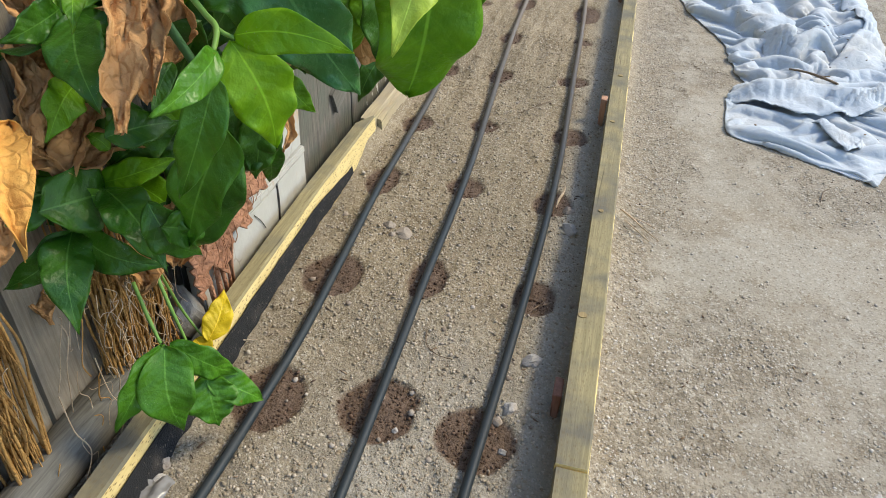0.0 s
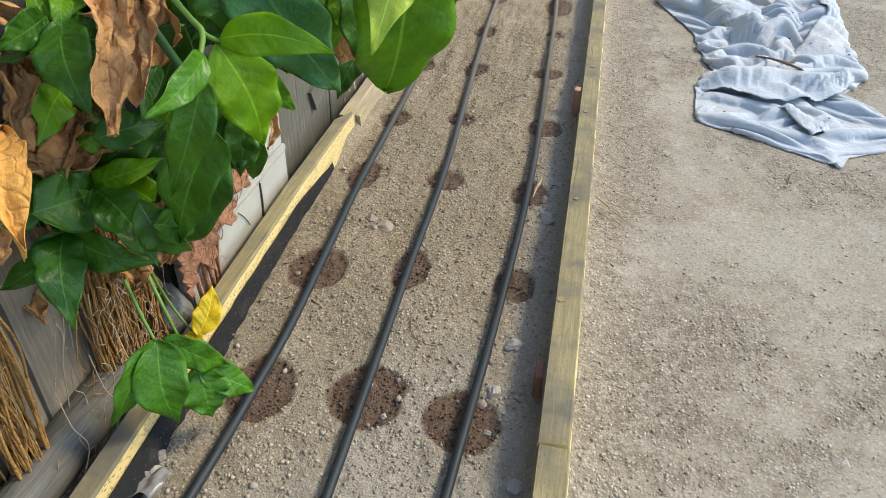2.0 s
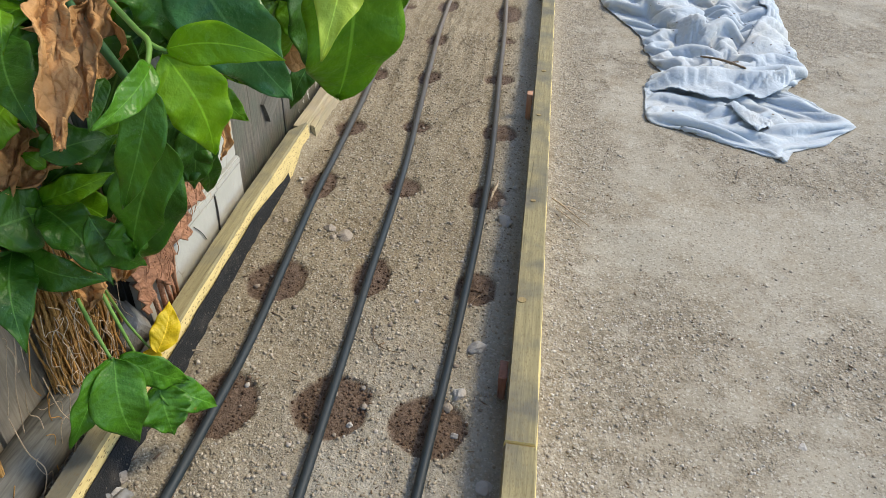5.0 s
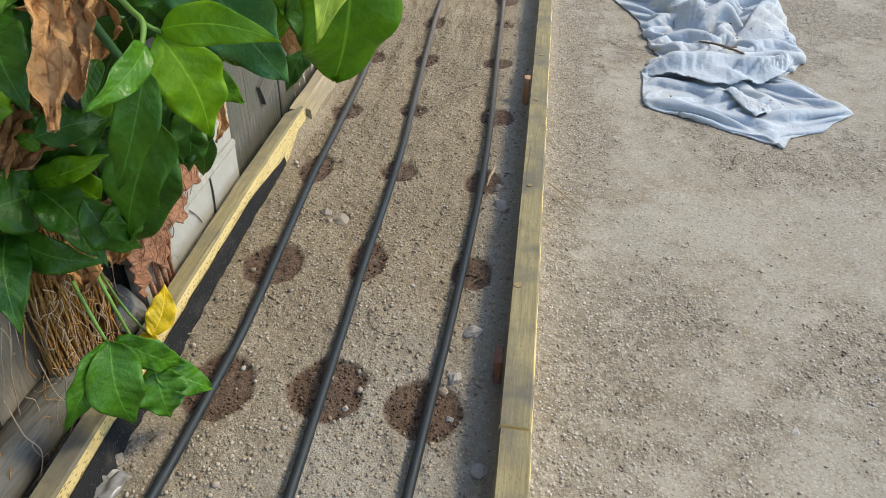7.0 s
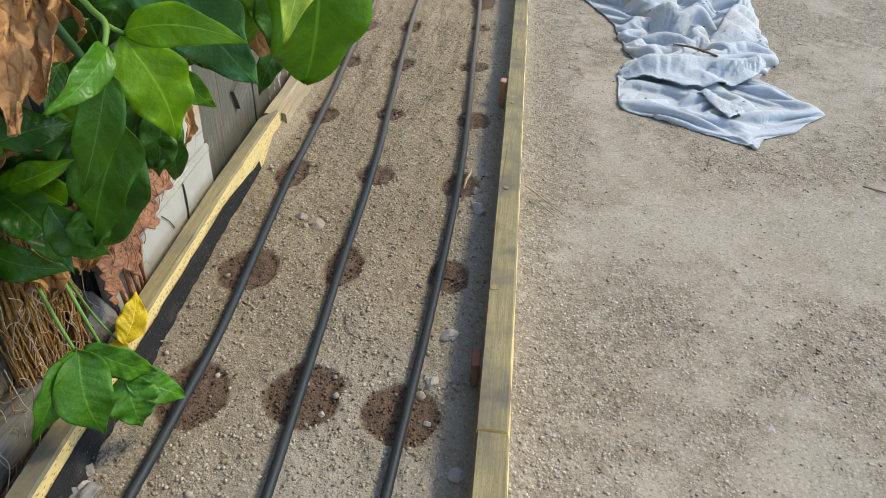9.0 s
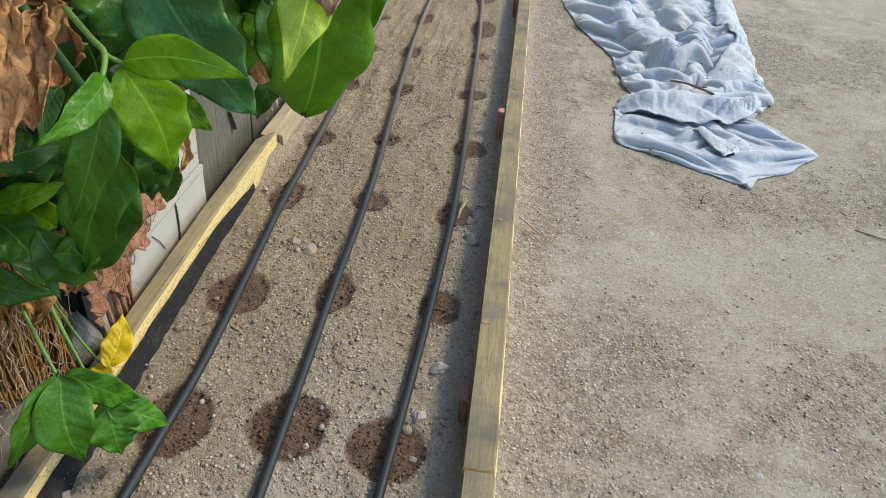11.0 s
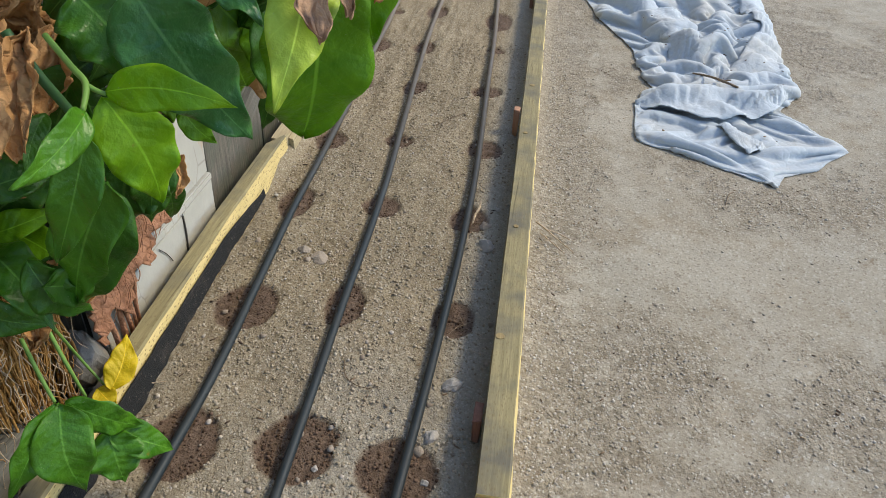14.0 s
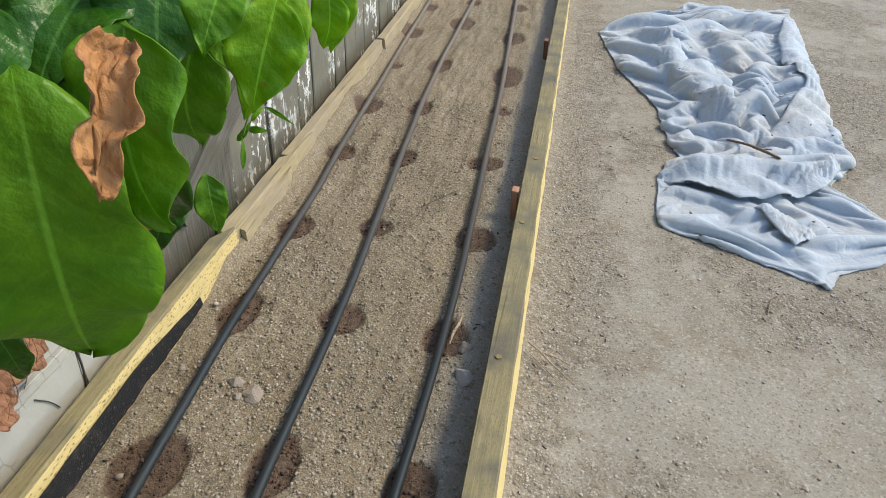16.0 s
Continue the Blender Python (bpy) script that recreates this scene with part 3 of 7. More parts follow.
# gravel on the open ground, thick where it is loose
n = 70000
x, y = 0.05 + 1.25 * rs.rand(n) ** 1.2, 0.95 + 2.6 * rs.rand(n) ** 1.3
keep = rs.rand(n) < 0.05 + 0.7 * loose_amount(x, y) ** 1.3
x, y = x[keep], y[keep]
size = 0.0007 + 0.0024 * rs.rand(len(x)) ** 3.5
scatter("ground_gravel", x, y, ground_height(x, y) + size * 0.10, size, earth_crumb_mat, "fine loose gravel lying on the packed earth", "gravel", seed=7)
n = 5200
x, y = 0.06 + 1.3 * rs.rand(n) ** 1.2, 0.95 + 2.6 * rs.rand(n) ** 1.2
keep = rs.rand(n) < 0.12 + 0.6 * loose_amount(x, y)
x, y = x[keep], y[keep]
n = len(x)
size = 0.0005 + 0.0013 * rs.rand(n) ** 4
scatter("ground_debris", x, y, ground_height(x, y) + 0.001, size, debris_mat, "dark bits of bark and twig on the ground", "debris", 0.4, 2.6, 8)
n = 420
x = -0.44 + 0.43 * rs.rand(n)
y = 0.95 + 1.8 * rs.rand(n)
size = 0.0006 + 0.0012 * rs.rand(n) ** 3
scatter("bed_debris", x, y, soil_height(x, y) + 0.001, size, debris_mat, "dark bits of twig on the bed soil", "debris", 0.4, 3.5, 9)


# ---- timber edging ----
def board(name, y0, y1, inner, side, width, top, bottom, mats, label, lean=0.0, rag=0.0015, seed=0, ragged_end=0.0):
    """A long board on edge along y. inner(y) is the x of its low-x top edge."""
    n = max(6, int((y1 - y0) / 0.03))
    ring = ((0, -1), (0, -0.06), (0.05, 0), (0.95, 0), (1, -0.06), (1, -1))   # across, down
    verts, faces, fm = [], [], []
    for i in range(n + 1):
        yy = y0 + (y1 - y0) * i / n
        for j, (s, d) in enumerate(ring):
            h = (top - bottom)
            w = rag * (float(vn(yy * 25, j * 3.1, seed)) - 0.5) * 2
            xx = inner(yy) + width * s + lean * -d * h + (w if j in (0, 1, 4, 5) else 0)
            zz = top + d * h + (0.6 * w if j in (1, 2, 3, 4) else 0)
            verts.append((xx, yy + (ragged_end * (s - 0.5) if i == n else 0), zz))
    m = len(ring)
    kinds = (1, 0, 0, 0, 2, 1)
    for i in range(n):
        for j in range(m):
            k2 = (j + 1) % m
            faces.append((i * m + j, i * m + k2, (i + 1) * m + k2, (i + 1) * m + j))
            fm.append(kinds[j])
    faces += [tuple(range(m))[::-1], tuple(n * m + j for j in range(m))]
    fm += [1, 1]
    me = mesh_from(name, verts, faces, mats, False, fm)
    bm = bmesh.new()
    bm.from_mesh(me)
    bmesh.ops.recalc_face_normals(bm, faces=bm.faces)
    bm.to_mesh(me)
    bm.free()
    return tagged(new(name, me), label, "timber board", "timber edging boards")


def disc(name, c, r, h, material, parent, label="", sides=14):
    v = [(c[0] + r * math.cos(2 * math.pi * k2 / sides) * (1 + 0.06 * math.sin(3 * k2)), c[1] + r * math.sin(2 * math.pi * k2 / sides), c[2] + dz) for dz in (0, h) for k2 in range(sides)]
    v.append((c[0], c[1], c[2] + h * 1.1))
    f = [(k2, (k2 + 1) % sides, sides + (k2 + 1) % sides, sides + k2) for k2 in range(sides)] + [(sides + k2, sides + (k2 + 1) % sides, 2 * sides) for k2 in range(sides)]
    return part(name, mesh_from(name, v, f, material, False), parent, label)


knot_mat = wood_material("knot", (0.22, 0.16, 0.07), (0.36, 0.28, 0.13), (0.2, 0.14, 0.06), 0.5)
RTOP, LTOP = 0.056, 0.058
near = board("edging_board", 0.30, 1.1225, lambda q: right_inner(q) + 0.0015, 1, 0.039, RTOP - 0.002, -0.06, [pine_top, pine_side, pine_side], "yellow-green treated pine edging board with squared end", 0.09, seed=1)
right_board = board("edging_board", 1.1255, 5.6, right_inner, 1, 0.039, RTOP, -0.06, [pine_top, pine_side, pine_side], "long yellow-green treated pine edging board, weathered top", 0.09, seed=2)
for ky, kx, r in ((1.386, 0.0090, 0.0062), (1.667, 0.0153, 0.0045), (2.025, 0.0147, 0.005), (2.282, 0.0195, 0.006)):
    disc("knot", (right_inner(ky) + kx, ky, RTOP + 0.0002), r, 0.0012, knot_mat, right_board, "round knot in the board's top")
inc = [pine_top, pine_incised, pine_incised]
board("edging_board", 0.30, 1.86, left_outer, 1, 0.025, LTOP, -0.03, inc, "treated pine edging board with incised yellow inner face", 0.12, seed=3, ragged_end=0.05)
board("edging_board", 1.90, 2.13, lambda q: left_outer(q) + 0.0255, 1, 0.009, LTOP - 0.016, -0.03, [pine_old, pine_old, pine_old], "thin split pine batten beside the edging", 0.1, 0.003, 4, -0.04)
board("edging_board", 1.865, 2.16, lambda q: left_outer(q) + 0.0005, 1, 0.024, LTOP - 0.002, -0.03, [pine_old, pine_old, pine_old], "dusty old pine edging board, rough edges", 0.1, 0.003, 5, 0.03)
board("edging_board", 2.165, 2.93, lambda q: left_outer(q) - 0.002, 1, 0.023, LTOP - 0.004, -0.03, [pine_old, pine_old, pine_old], "dusty old pine edging board against the fence", 0.1, 0.003, 6)
board("edging_board", 2.935, 5.6, lambda q: left_outer(q) + 0.003, 1, 0.023, LTOP - 0.002, -0.03, [pine_old, pine_old, pine_old], "dusty old pine edging board against the fence", 0.1, 0.0025, 7)


# ---- drip pipes ----
def drip_pipe(pipe, seed):
    r = 0.0065
    ys = np.arange(0.55, 4.2, 0.05)
    px = along(pipe, ys)
    px = np.convolve(np.pad(px, 3, mode="edge"), np.ones(7) / 7, "valid") + 0.003 * (vn(ys * 3, ys * 0, seed) - 0.5)
    pz = soil_height(px, ys)
    pz = np.convolve(np.pad(pz, 4, mode="edge"), np.ones(9) / 9, "valid") + r + 0.0025 + 0.003 * vn(ys * 4, ys * 0, seed + 3)
    v, f = sweep([(a, b, c) for a, b, c in zip(px, ys, pz)], r, 14)
    me = mesh_from("drip_pipe", v, f, pipe_mat)
    # blend to brown rises from y 1.7 to 3.0
    at = me.attributes.new("brown_blend", "FLOAT", "POINT")
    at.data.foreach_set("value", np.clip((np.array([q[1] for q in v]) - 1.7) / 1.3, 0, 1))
    return tagged(new("drip_pipe", me), "black polythene drip irrigation pipe lying on the soil", "irrigation pipe", "drip pipes along the bed")


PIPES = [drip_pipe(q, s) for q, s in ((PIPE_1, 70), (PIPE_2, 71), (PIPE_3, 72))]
disc("emitter", (-0.2285, 1.162, 0.0055), 0.0055, 0.004, pipe_mat, PIPES[1], "small round black dripper")

# ---- weed mat ----
def weed_mat():
    ys = np.arange(0.5, 1.735, 0.008)
    verts, faces = [], []
    m = 7
    for i, yy in enumerate(ys):
        reach = (0.006 + 0.013 * float(vn(yy * 6, 3, 81)) + 0.008 * float(vn(yy * 26, 1, 82)) + 0.006 * float(vn(yy * 70, 2, 83))) * 0.62 * min(1, max(0.12, (1.76 - yy) / 0.5))
        x0 = left_outer(yy) + 0.0285
        fold = 0.006 * float(vn(yy * 30, 9, 84))
        for j in range(m):
            s = j / (m - 1)
            xx = x0 + reach * s ** 1.3
            ground_z = float(soil_height(np.array(xx), np.array(yy)))
            zz = (0.034 + fold * 0.4) * min(1, max(0.5, (1.86 - yy) / 0.3)) * (1 - s) ** 1.4 + max(ground_z, -0.01) * s + 0.0035
            face = left_outer(yy) + 0.0268 + 0.12 * (LTOP - zz)
            verts.append((max(xx + fold * (1 - s), face + 0.001 * s), yy, zz))
    for i in range(len(ys) - 1):
        for j in range(m - 1):
            faces.append((i * m + j, i * m + j + 1, (i + 1) * m + j + 1, (i + 1) * m + j))
    ob = tagged(new("weed_mat", mesh_from("weed_mat", verts, faces, weed_mat_mat)), "black woven weed mat tucked against the edging board", "weed mat")
    so = ob.modifiers.new("thick", "SOLIDIFY")
    so.thickness = 0.0012
    return ob


weed_mat()


# ---- stones and loose bits ----
def stone(c, size, material, label, seed, flat=0.6):
    bm = bmesh.new()
    bmesh.ops.create_icosphere(bm, subdivisions=3, radius=1)
    for v in bm.verts:
        q = v.co.copy()
        s = 1 + 0.55 * noise.noise(q * 0.9 + Vector((seed * 7.3, 1, 2))) + 0.18 * noise.noise(q * 2.6 + Vector((3, seed * 5.1, 0)))
        # a few flat broken faces
        for d in (Vector((0.7, 0.3, 0.6)), Vector((-0.5, 0.6, 0.55)), Vector((0.1, -0.8, 0.5))):
            d = d.normalized()
            s = min(s, 0.78 / max(q.dot(d), 0.01)) if q.dot(d) > 0 else s
        v.co = Vector((q.x * s * size[0], q.y * s * size[1], q.z * s * size[0] * flat))
    me = bpy.data.meshes.new("stone")
    bm.to_mesh(me)
    bm.free()
    me.materials.append(material)
    me.polygons.foreach_set("use_smooth", [False] * len(me.polygons))
    ob = new("stone", me)
    ob.matrix_world = pose(*c, 0, 0, 40 * seed)
    return tagged(ob, label, "stone", "loose stones on the bed")


stone((-0.538, 1.242, 0.035), (0.030, 0.036), stone_dark, "dark grey rock wedged at the fence foot", 21, 1.5)


def on_soil(x, y, lift=0.0):
    return (x, y, float(soil_height(np.array(x), np.array(y))) + lift)


def on_ground(x, y, lift=0.0):
    return (x, y, float(ground_height(np.array(x), np.array(y))) + lift)


stone(on_soil(-0.046, 1.332, 0.004), (0.0125, 0.012), stone_grey, "angular pale grey stone on the bed soil", 1)
stone(on_soil(-0.061, 1.236, 0.003), (0.011, 0.009), stone_grey, "pale grey stone beside the drip pipe", 2)
stone(on_soil(-0.073, 1.216, 0.002), (0.008, 0.007), stone_tan, "small tan stone in a damp spot", 3)
stone(on_soil(-0.012, 1.10, 0.004), (0.010, 0.010), stone_grey, "pale stone in the shade of the edging board", 4)
stone(on_soil(-0.343, 1.590, 0.003), (0.010, 0.010), stone_tan, "rounded tan stone on the raked soil", 5)
stone(on_soil(-0.312, 1.572, 0.000), (0.015, 0.017), stone_tan, "half-buried flat tan stone", 6, 0.35)
stone(on_soil(-0.043, 1.735, 0.004), (0.012, 0.012), stone_tan, "reddish tan stone beside the edging board", 7)
stone(on_soil(-0.034, 1.672, 0.005), (0.016, 0.014), stone_grey, "grey stone lying against the edging board", 8)
stone(on_soil(-0.440, 1.034, 0.003), (0.010, 0.009), stone_tan, "tan stone beside the weed mat", 9)
stone(on_soil(-0.433, 1.012, 0.003), (0.009, 0.008), stone_grey, "grey stone beside the weed mat", 10)
stone(on_soil(-0.330, 1.565, 0.000), (0.007, 0.006), stone_tan, "small tan stone on the raked soil", 11)
stone(on_soil(-0.195, 1.165, 0.001), (0.005, 0.004), stone_grey, "small white stone in a damp spot", 12)
stone(on_soil(-0.058, 1.172, 0.001), (0.0055, 0.0045), stone_grey, "small white stone in a damp spot", 13)
stone(on_ground(0.50, 1.12, 0.002), (0.012, 0.009), stone_grey, "white stone on the open ground", 14)
stone(on_ground(0.405, 1.262, -0.001), (0.008, 0.006), stone_grey, "white crumbled stone pressed into the ground", 15, 0.35)
stone(on_ground(1.362, 4.19, 0.010), (0.034, 0.030), stone_dark, "dark lump lying on the open ground", 17)
stone(on_soil(-0.025, 1.80, 0.002), (0.006, 0.005), stone_grey, "small stone beside the edging board", 16)


def twig(name, points, r, material, label, side_twigs=()):
    v, f = sweep(points, r, 6)
    for q in side_twigs:
        v2, f2 = sweep(q, [max(r) * 0.6 if hasattr(r, "__len__") else r * 0.7] * len(q), 5)
        f += [tuple(i + len(v) for i in g) for g in f2]
        v += v2
    return tagged(new(name, mesh_from(name, v, f, material)), label, "twig", "loose twigs")


twig("twig", [on_soil(-0.060, 1.80, 0.010), on_soil(-0.061, 1.776, 0.014), on_soil(-0.066, 1.755, 0.012), on_soil(-0.068, 1.735, 0.006)], [0.0012, 0.0024, 0.0026, 0.0012], root_mat, "short pale dry root lying beside the pipe")
twig("twig", [on_soil(-0.035, 1.475, 0.004), on_soil(-0.045, 1.46, 0.007), on_soil(-0.058, 1.45, 0.006), on_soil(-0.070, 1.425, 0.003)], [0.0005, 0.0009, 0.0009, 0.0005], twig_mat, "thin dry forked twig over a damp spot",
     [[on_soil(-0.032, 1.445, 0.004), on_soil(-0.047, 1.457, 0.007), on_soil(-0.055, 1.478, 0.004)]])
twig("twig", [on_soil(-0.205, 1.345, 0.002), on_soil(-0.197, 1.318, 0.003), on_soil(-0.178, 1.303, 0.003), on_soil(-0.155, 1.301, 0.002)], 0.0007, twig_mat, "thin curved dry twig pressed into the soil")
twig("twig", [on_soil(-0.462, 1.246, 0.012), on_soil(-0.448, 1.247, 0.008), on_soil(-0.43, 1.256, 0.004)], [0.0006, 0.0016, 0.0005], root_mat, "pale dry sliver beside the weed mat")
twig("twig", [on_ground(0.048, 1.765, 0.016), on_ground(0.066, 1.755, 0.016), on_ground(0.090, 1.735, 0.012), on_ground(0.122, 1.712, 0.007)], [0.0016, 0.0016, 0.0013, 0.0008], root_mat, "pale dry rootlet beside the edging board",
     [[on_ground(0.058, 1.745, 0.010), on_ground(0.080, 1.725, 0.010), on_ground(0.106, 1.705, 0.006)], [on_ground(0.064, 1.757, 0.014), on_ground(0.096, 1.755, 0.010), on_ground(0.115, 1.748, 0.006)]])
twig("twig", [on_soil(-0.20, 2.12, 0.003), on_soil(-0.165, 2.16, 0.004), on_soil(-0.14, 2.20, 0.002)], 0.0009, twig_mat, "thin dry stalk on the raked soil")
twig("twig", [on_ground(0.43, 1.95, 0.001), on_ground(0.44, 1.985, 0.003), on_ground(0.455, 2.005, 0.001)], 0.0009, twig_mat, "dry curved grass stalk on the ground")
twig("twig", [on_ground(0.74, 1.93, 0.001), on_ground(0.80, 1.90, 0.003), on_ground(0.85, 1.87, 0.001)], 0.0011, twig_mat, "dry stalk on the open ground")


def stake(c, size, material, label):
    bm = bmesh.new()
    bmesh.ops.create_cube(bm, size=1)
    for v in bm.verts:
        v.co = Vector((v.co.x * size[0], v.co.y * size[1], v.co.z * size[2]))
        if v.co.z < 0:
            v.co.x *= 0.55
            v.co.y *= 0.55
    bmesh.ops.bevel(bm, geom=bm.edges[:], offset=0.0012, segments=1, affect="EDGES")
    for v in bm.verts:
        v.co += 0.0012 * noise.noise_vector(v.co * 90)
    me = bpy.data.meshes.new("stake")
    bm.to_mesh(me)
    bm.free()
    me.materials.append(material)
    ob = new("stake", me)
    ob.matrix_world = pose(*c)
    return tagged(ob, label, "stake", "stakes behind the edging board")


stake((right_inner(1.262) - 0.0075, 1.262, -0.015), (0.011, 0.034, 0.10), stake_wood, "dark red-brown wooden stake against the edging board")
stake((right_inner(2.145) - 0.009, 2.145, -0.010), (0.014, 0.022, 0.13), red_chip, "orange-brown wooden stake against the edging board")
stake((right_inner(3.1) - 0.009, 3.1, -0.012), (0.014, 0.03, 0.12), stake_wood, "dark wooden stake against the edging board")


# a scrap of plastic film by the weed mat
def scrap():
    v, f = [], []
    for i in range(9):
        for j in range(7):
            a, b = i / 8 - 0.5, j / 6 - 0.5
            h = 0.006 + 0.009 * noise.noise(Vector((a * 3, b * 3, 3))) + 0.004 * abs(math.sin(a * 6 + b * 3))
            v.append((-0.428 + a * 0.034 + 0.006 * b, 0.992 + b * 0.04 + 0.004 * math.sin(a * 7), 0.002 + max(h, 0.001)))
    for i in range(8):
        for j in range(6):
            f.append((i * 7 + j, i * 7 + 7 + j, i * 7 + 8 + j, i * 7 + 1 + j))
    ob = tagged(new("plastic_scrap", mesh_from("plastic_scrap", v, f, plastic_mat)), "crumpled grey plastic scrap beside the weed mat", "plastic scrap")
    ob.modifiers.new("thick", "SOLIDIFY").thickness = 0.0006


scrap()

# ---- crumpled cloth ----
OUTLINE = ((0.263, 2.187), (0.379, 2.131), (0.554, 2.044), (0.577, 2.096), (0.657, 2.150), (0.755, 2.243), (0.639, 2.436), (0.709, 2.547), (0.719, 2.691), (0.735, 3.062), (0.781, 3.495), (0.812, 3.783), (0.822, 3.886),
           (0.616, 3.824), (0.462, 3.804), (0.235, 3.598), (0.122, 3.402), (0.189, 3.062), (0.282, 2.794), (0.307, 2.578), (0.326, 2.496), (0.297, 2.465), (0.268, 2.372))


def row_span(y):
    xs = []
    for (xa, ya), (xb, yb) in zip(OUTLINE, OUTLINE[1:] + OUTLINE[:1]):
        if (ya <= y) != (yb <= y):
            xs.append(xa + (xb - xa) * (y - ya) / (yb - ya))
    return (min(xs), max(xs)) if xs else (0.54, 0.545)


FOLDS = []


def fold(a, b, h, steep, gentle):
    """A ridge from a to b: it drops at once to the right of its line and gently to the left."""
    FOLDS.append((a, b, h, steep, gentle))


fold((0.271, 2.394), (0.432, 2.420), 0.040, 0.010, 0.10)
fold((0.432, 2.420), (0.552, 2.427), 0.046, 0.010, 0.11)
fold((0.552, 2.427), (0.699, 2.544), 0.040, 0.012, 0.10)
fold((0.593, 2.194), (0.476, 2.361), 0.034, 0.014, 0.035)
fold((0.481, 2.229), (0.405, 2.341), 0.018, 0.014, 0.03)
fold((0.730, 2.234), (0.608, 2.371), 0.020, 0.03, 0.03)
fold((0.314, 2.310), (0.405, 2.285), 0.016, 0.010, 0.03)
fold((0.405, 2.285), (0.537, 2.118), 0.016, 0.016, 0.04)
fold((0.273, 2.219), (0.456, 2.138), 0.010, 0.02, 0.03)
fold((0.324, 2.980), (0.456, 2.737), 0.055, 0.014, 0.09)
fold((0.456, 2.737), (0.522, 2.798), 0.050, 0.012, 0.06)
fold((0.522, 2.798), (0.507, 2.625), 0.036, 0.02, 0.03)
fold((0.405, 2.645), (0.476, 2.610), 0.030, 0.010, 0.04)
fold((0.304, 2.503), (0.425, 2.524), 0.020, 0.010, 0.04)
fold((0.293, 2.727), (0.329, 2.524), 0.024, 0.025, 0.04)
fold((0.344, 2.767), (0.324, 2.584), 0.016, 0.02, 0.02)
fold((0.598, 3.112), (0.512, 2.747), 0.040, 0.030, 0.05)
fold((0.527, 2.980), (0.405, 3.031), 0.022, 0.02, 0.04)
fold((0.568, 2.930), (0.476, 2.909), 0.024, 0.015, 0.03)
fold((0.745, 3.539), (0.669, 3.011), 0.055, 0.018, 0.07)
fold((0.669, 3.011), (0.593, 2.686), 0.030, 0.020, 0.07)
fold((0.334, 3.336), (0.451, 3.457), 0.055, 0.02, 0.07)
fold((0.451, 3.457), (0.537, 3.163), 0.055, 0.02, 0.06)
fold((0.344, 3.133), (0.405, 3.336), 0.045, 0.02, 0.05)
fold((0.172, 3.254), (0.334, 3.133), 0.032, 0.02, 0.05)
fold((0.182, 3.133), (0.273, 2.980), 0.022, 0.02, 0.04)
fold((0.202, 3.478), (0.365, 3.518), 0.040, 0.025, 0.06)
fold((0.507, 3.599), (0.649, 3.620), 0.055, 0.02, 0.09)
fold((0.649, 3.620), (0.750, 3.488), 0.060, 0.03, 0.07)
fold((0.568, 3.285), (0.639, 3.437), 0.040, 0.02, 0.04)
fold((0.507, 3.234), (0.425, 3.214), 0.035, 0.015, 0.03)
fold((0.608, 3.234), (0.527, 3.336), 0.035, 0.015, 0.03)
fold((0.649, 2.828), (0.710, 2.686), 0.014, 0.02, 0.03)
fold((0.456, 2.524), (0.628, 2.524), 0.010, 0.03, 0.03)


def cloth_height(x, y):
    h = np.zeros(np.shape(x))
    bx, by = x + 0.020 * (vn(x * 9, y * 9, 90) - 0.5), y + 0.020 * (vn(x * 9, y * 9, 95) - 0.5)
    for (xa, ya), (xb, yb), amp, steep, gentle in FOLDS:
        dx, dy = xb - xa, yb - ya
        L = math.hypot(dx, dy)
        t = ((bx - xa) * dx + (by - ya) * dy) / L ** 2
        d = ((bx - xa) * -dy + (by - ya) * dx) / L            # left of the line is positive
        tc = np.clip(t, 0, 1)
        end = np.maximum(0, 1 - np.abs((t - tc) * L) / (0.05)) * (0.75 + 0.5 * vn(tc * 5, tc * 0 + amp * 900, 97))
        back = np.maximum(0, 1 - np.abs(d) / (2.4 * gentle))
        prof = np.where(d > 0, 0.72 * back + 0.28 * np.exp(-np.abs(d) / 0.008), np.maximum(0, 1 - np.abs(d) / (1.5 * steep)) ** 0.6)
        amp, steep = amp * 1.15, steep * 0.55
        h = np.maximum(h, amp * end * prof) + 0.22 * np.minimum(h, amp * end * prof)
    soft = 0.014 * fbm(x * 7, y * 7, 101, 3) + 0.004 * fbm(x * 40 + y * 12, y * 26, 102, 3)
    crease = np.zeros(np.shape(x))
    for k2, (fx, fy, sd) in enumerate(((9, 4, 104), (-4, 11, 107), (13, 9, 109))):
        q = vn(x * fx + y * fy * 0.7 + 1.5 * vn(x * 6, y * 6, sd + 1), y * fy - x * fx * 0.6, sd)
        crease = np.maximum(crease, np.maximum(0, 1 - np.abs(q - 0.5) / 0.05) ** 1.5 * vn(x * 8, y * 8, sd + 3) ** 1.5)
    return h + soft + 0.009 * crease


def pull(a, b, rest, give):
    """Moves two sets of points towards their rest distance."""
    d = b - a
    L = np.sqrt((d * d).sum(-1, keepdims=True)) + 1e-9
    return give * 0.5 * (1 - rest[..., None] / L) * d


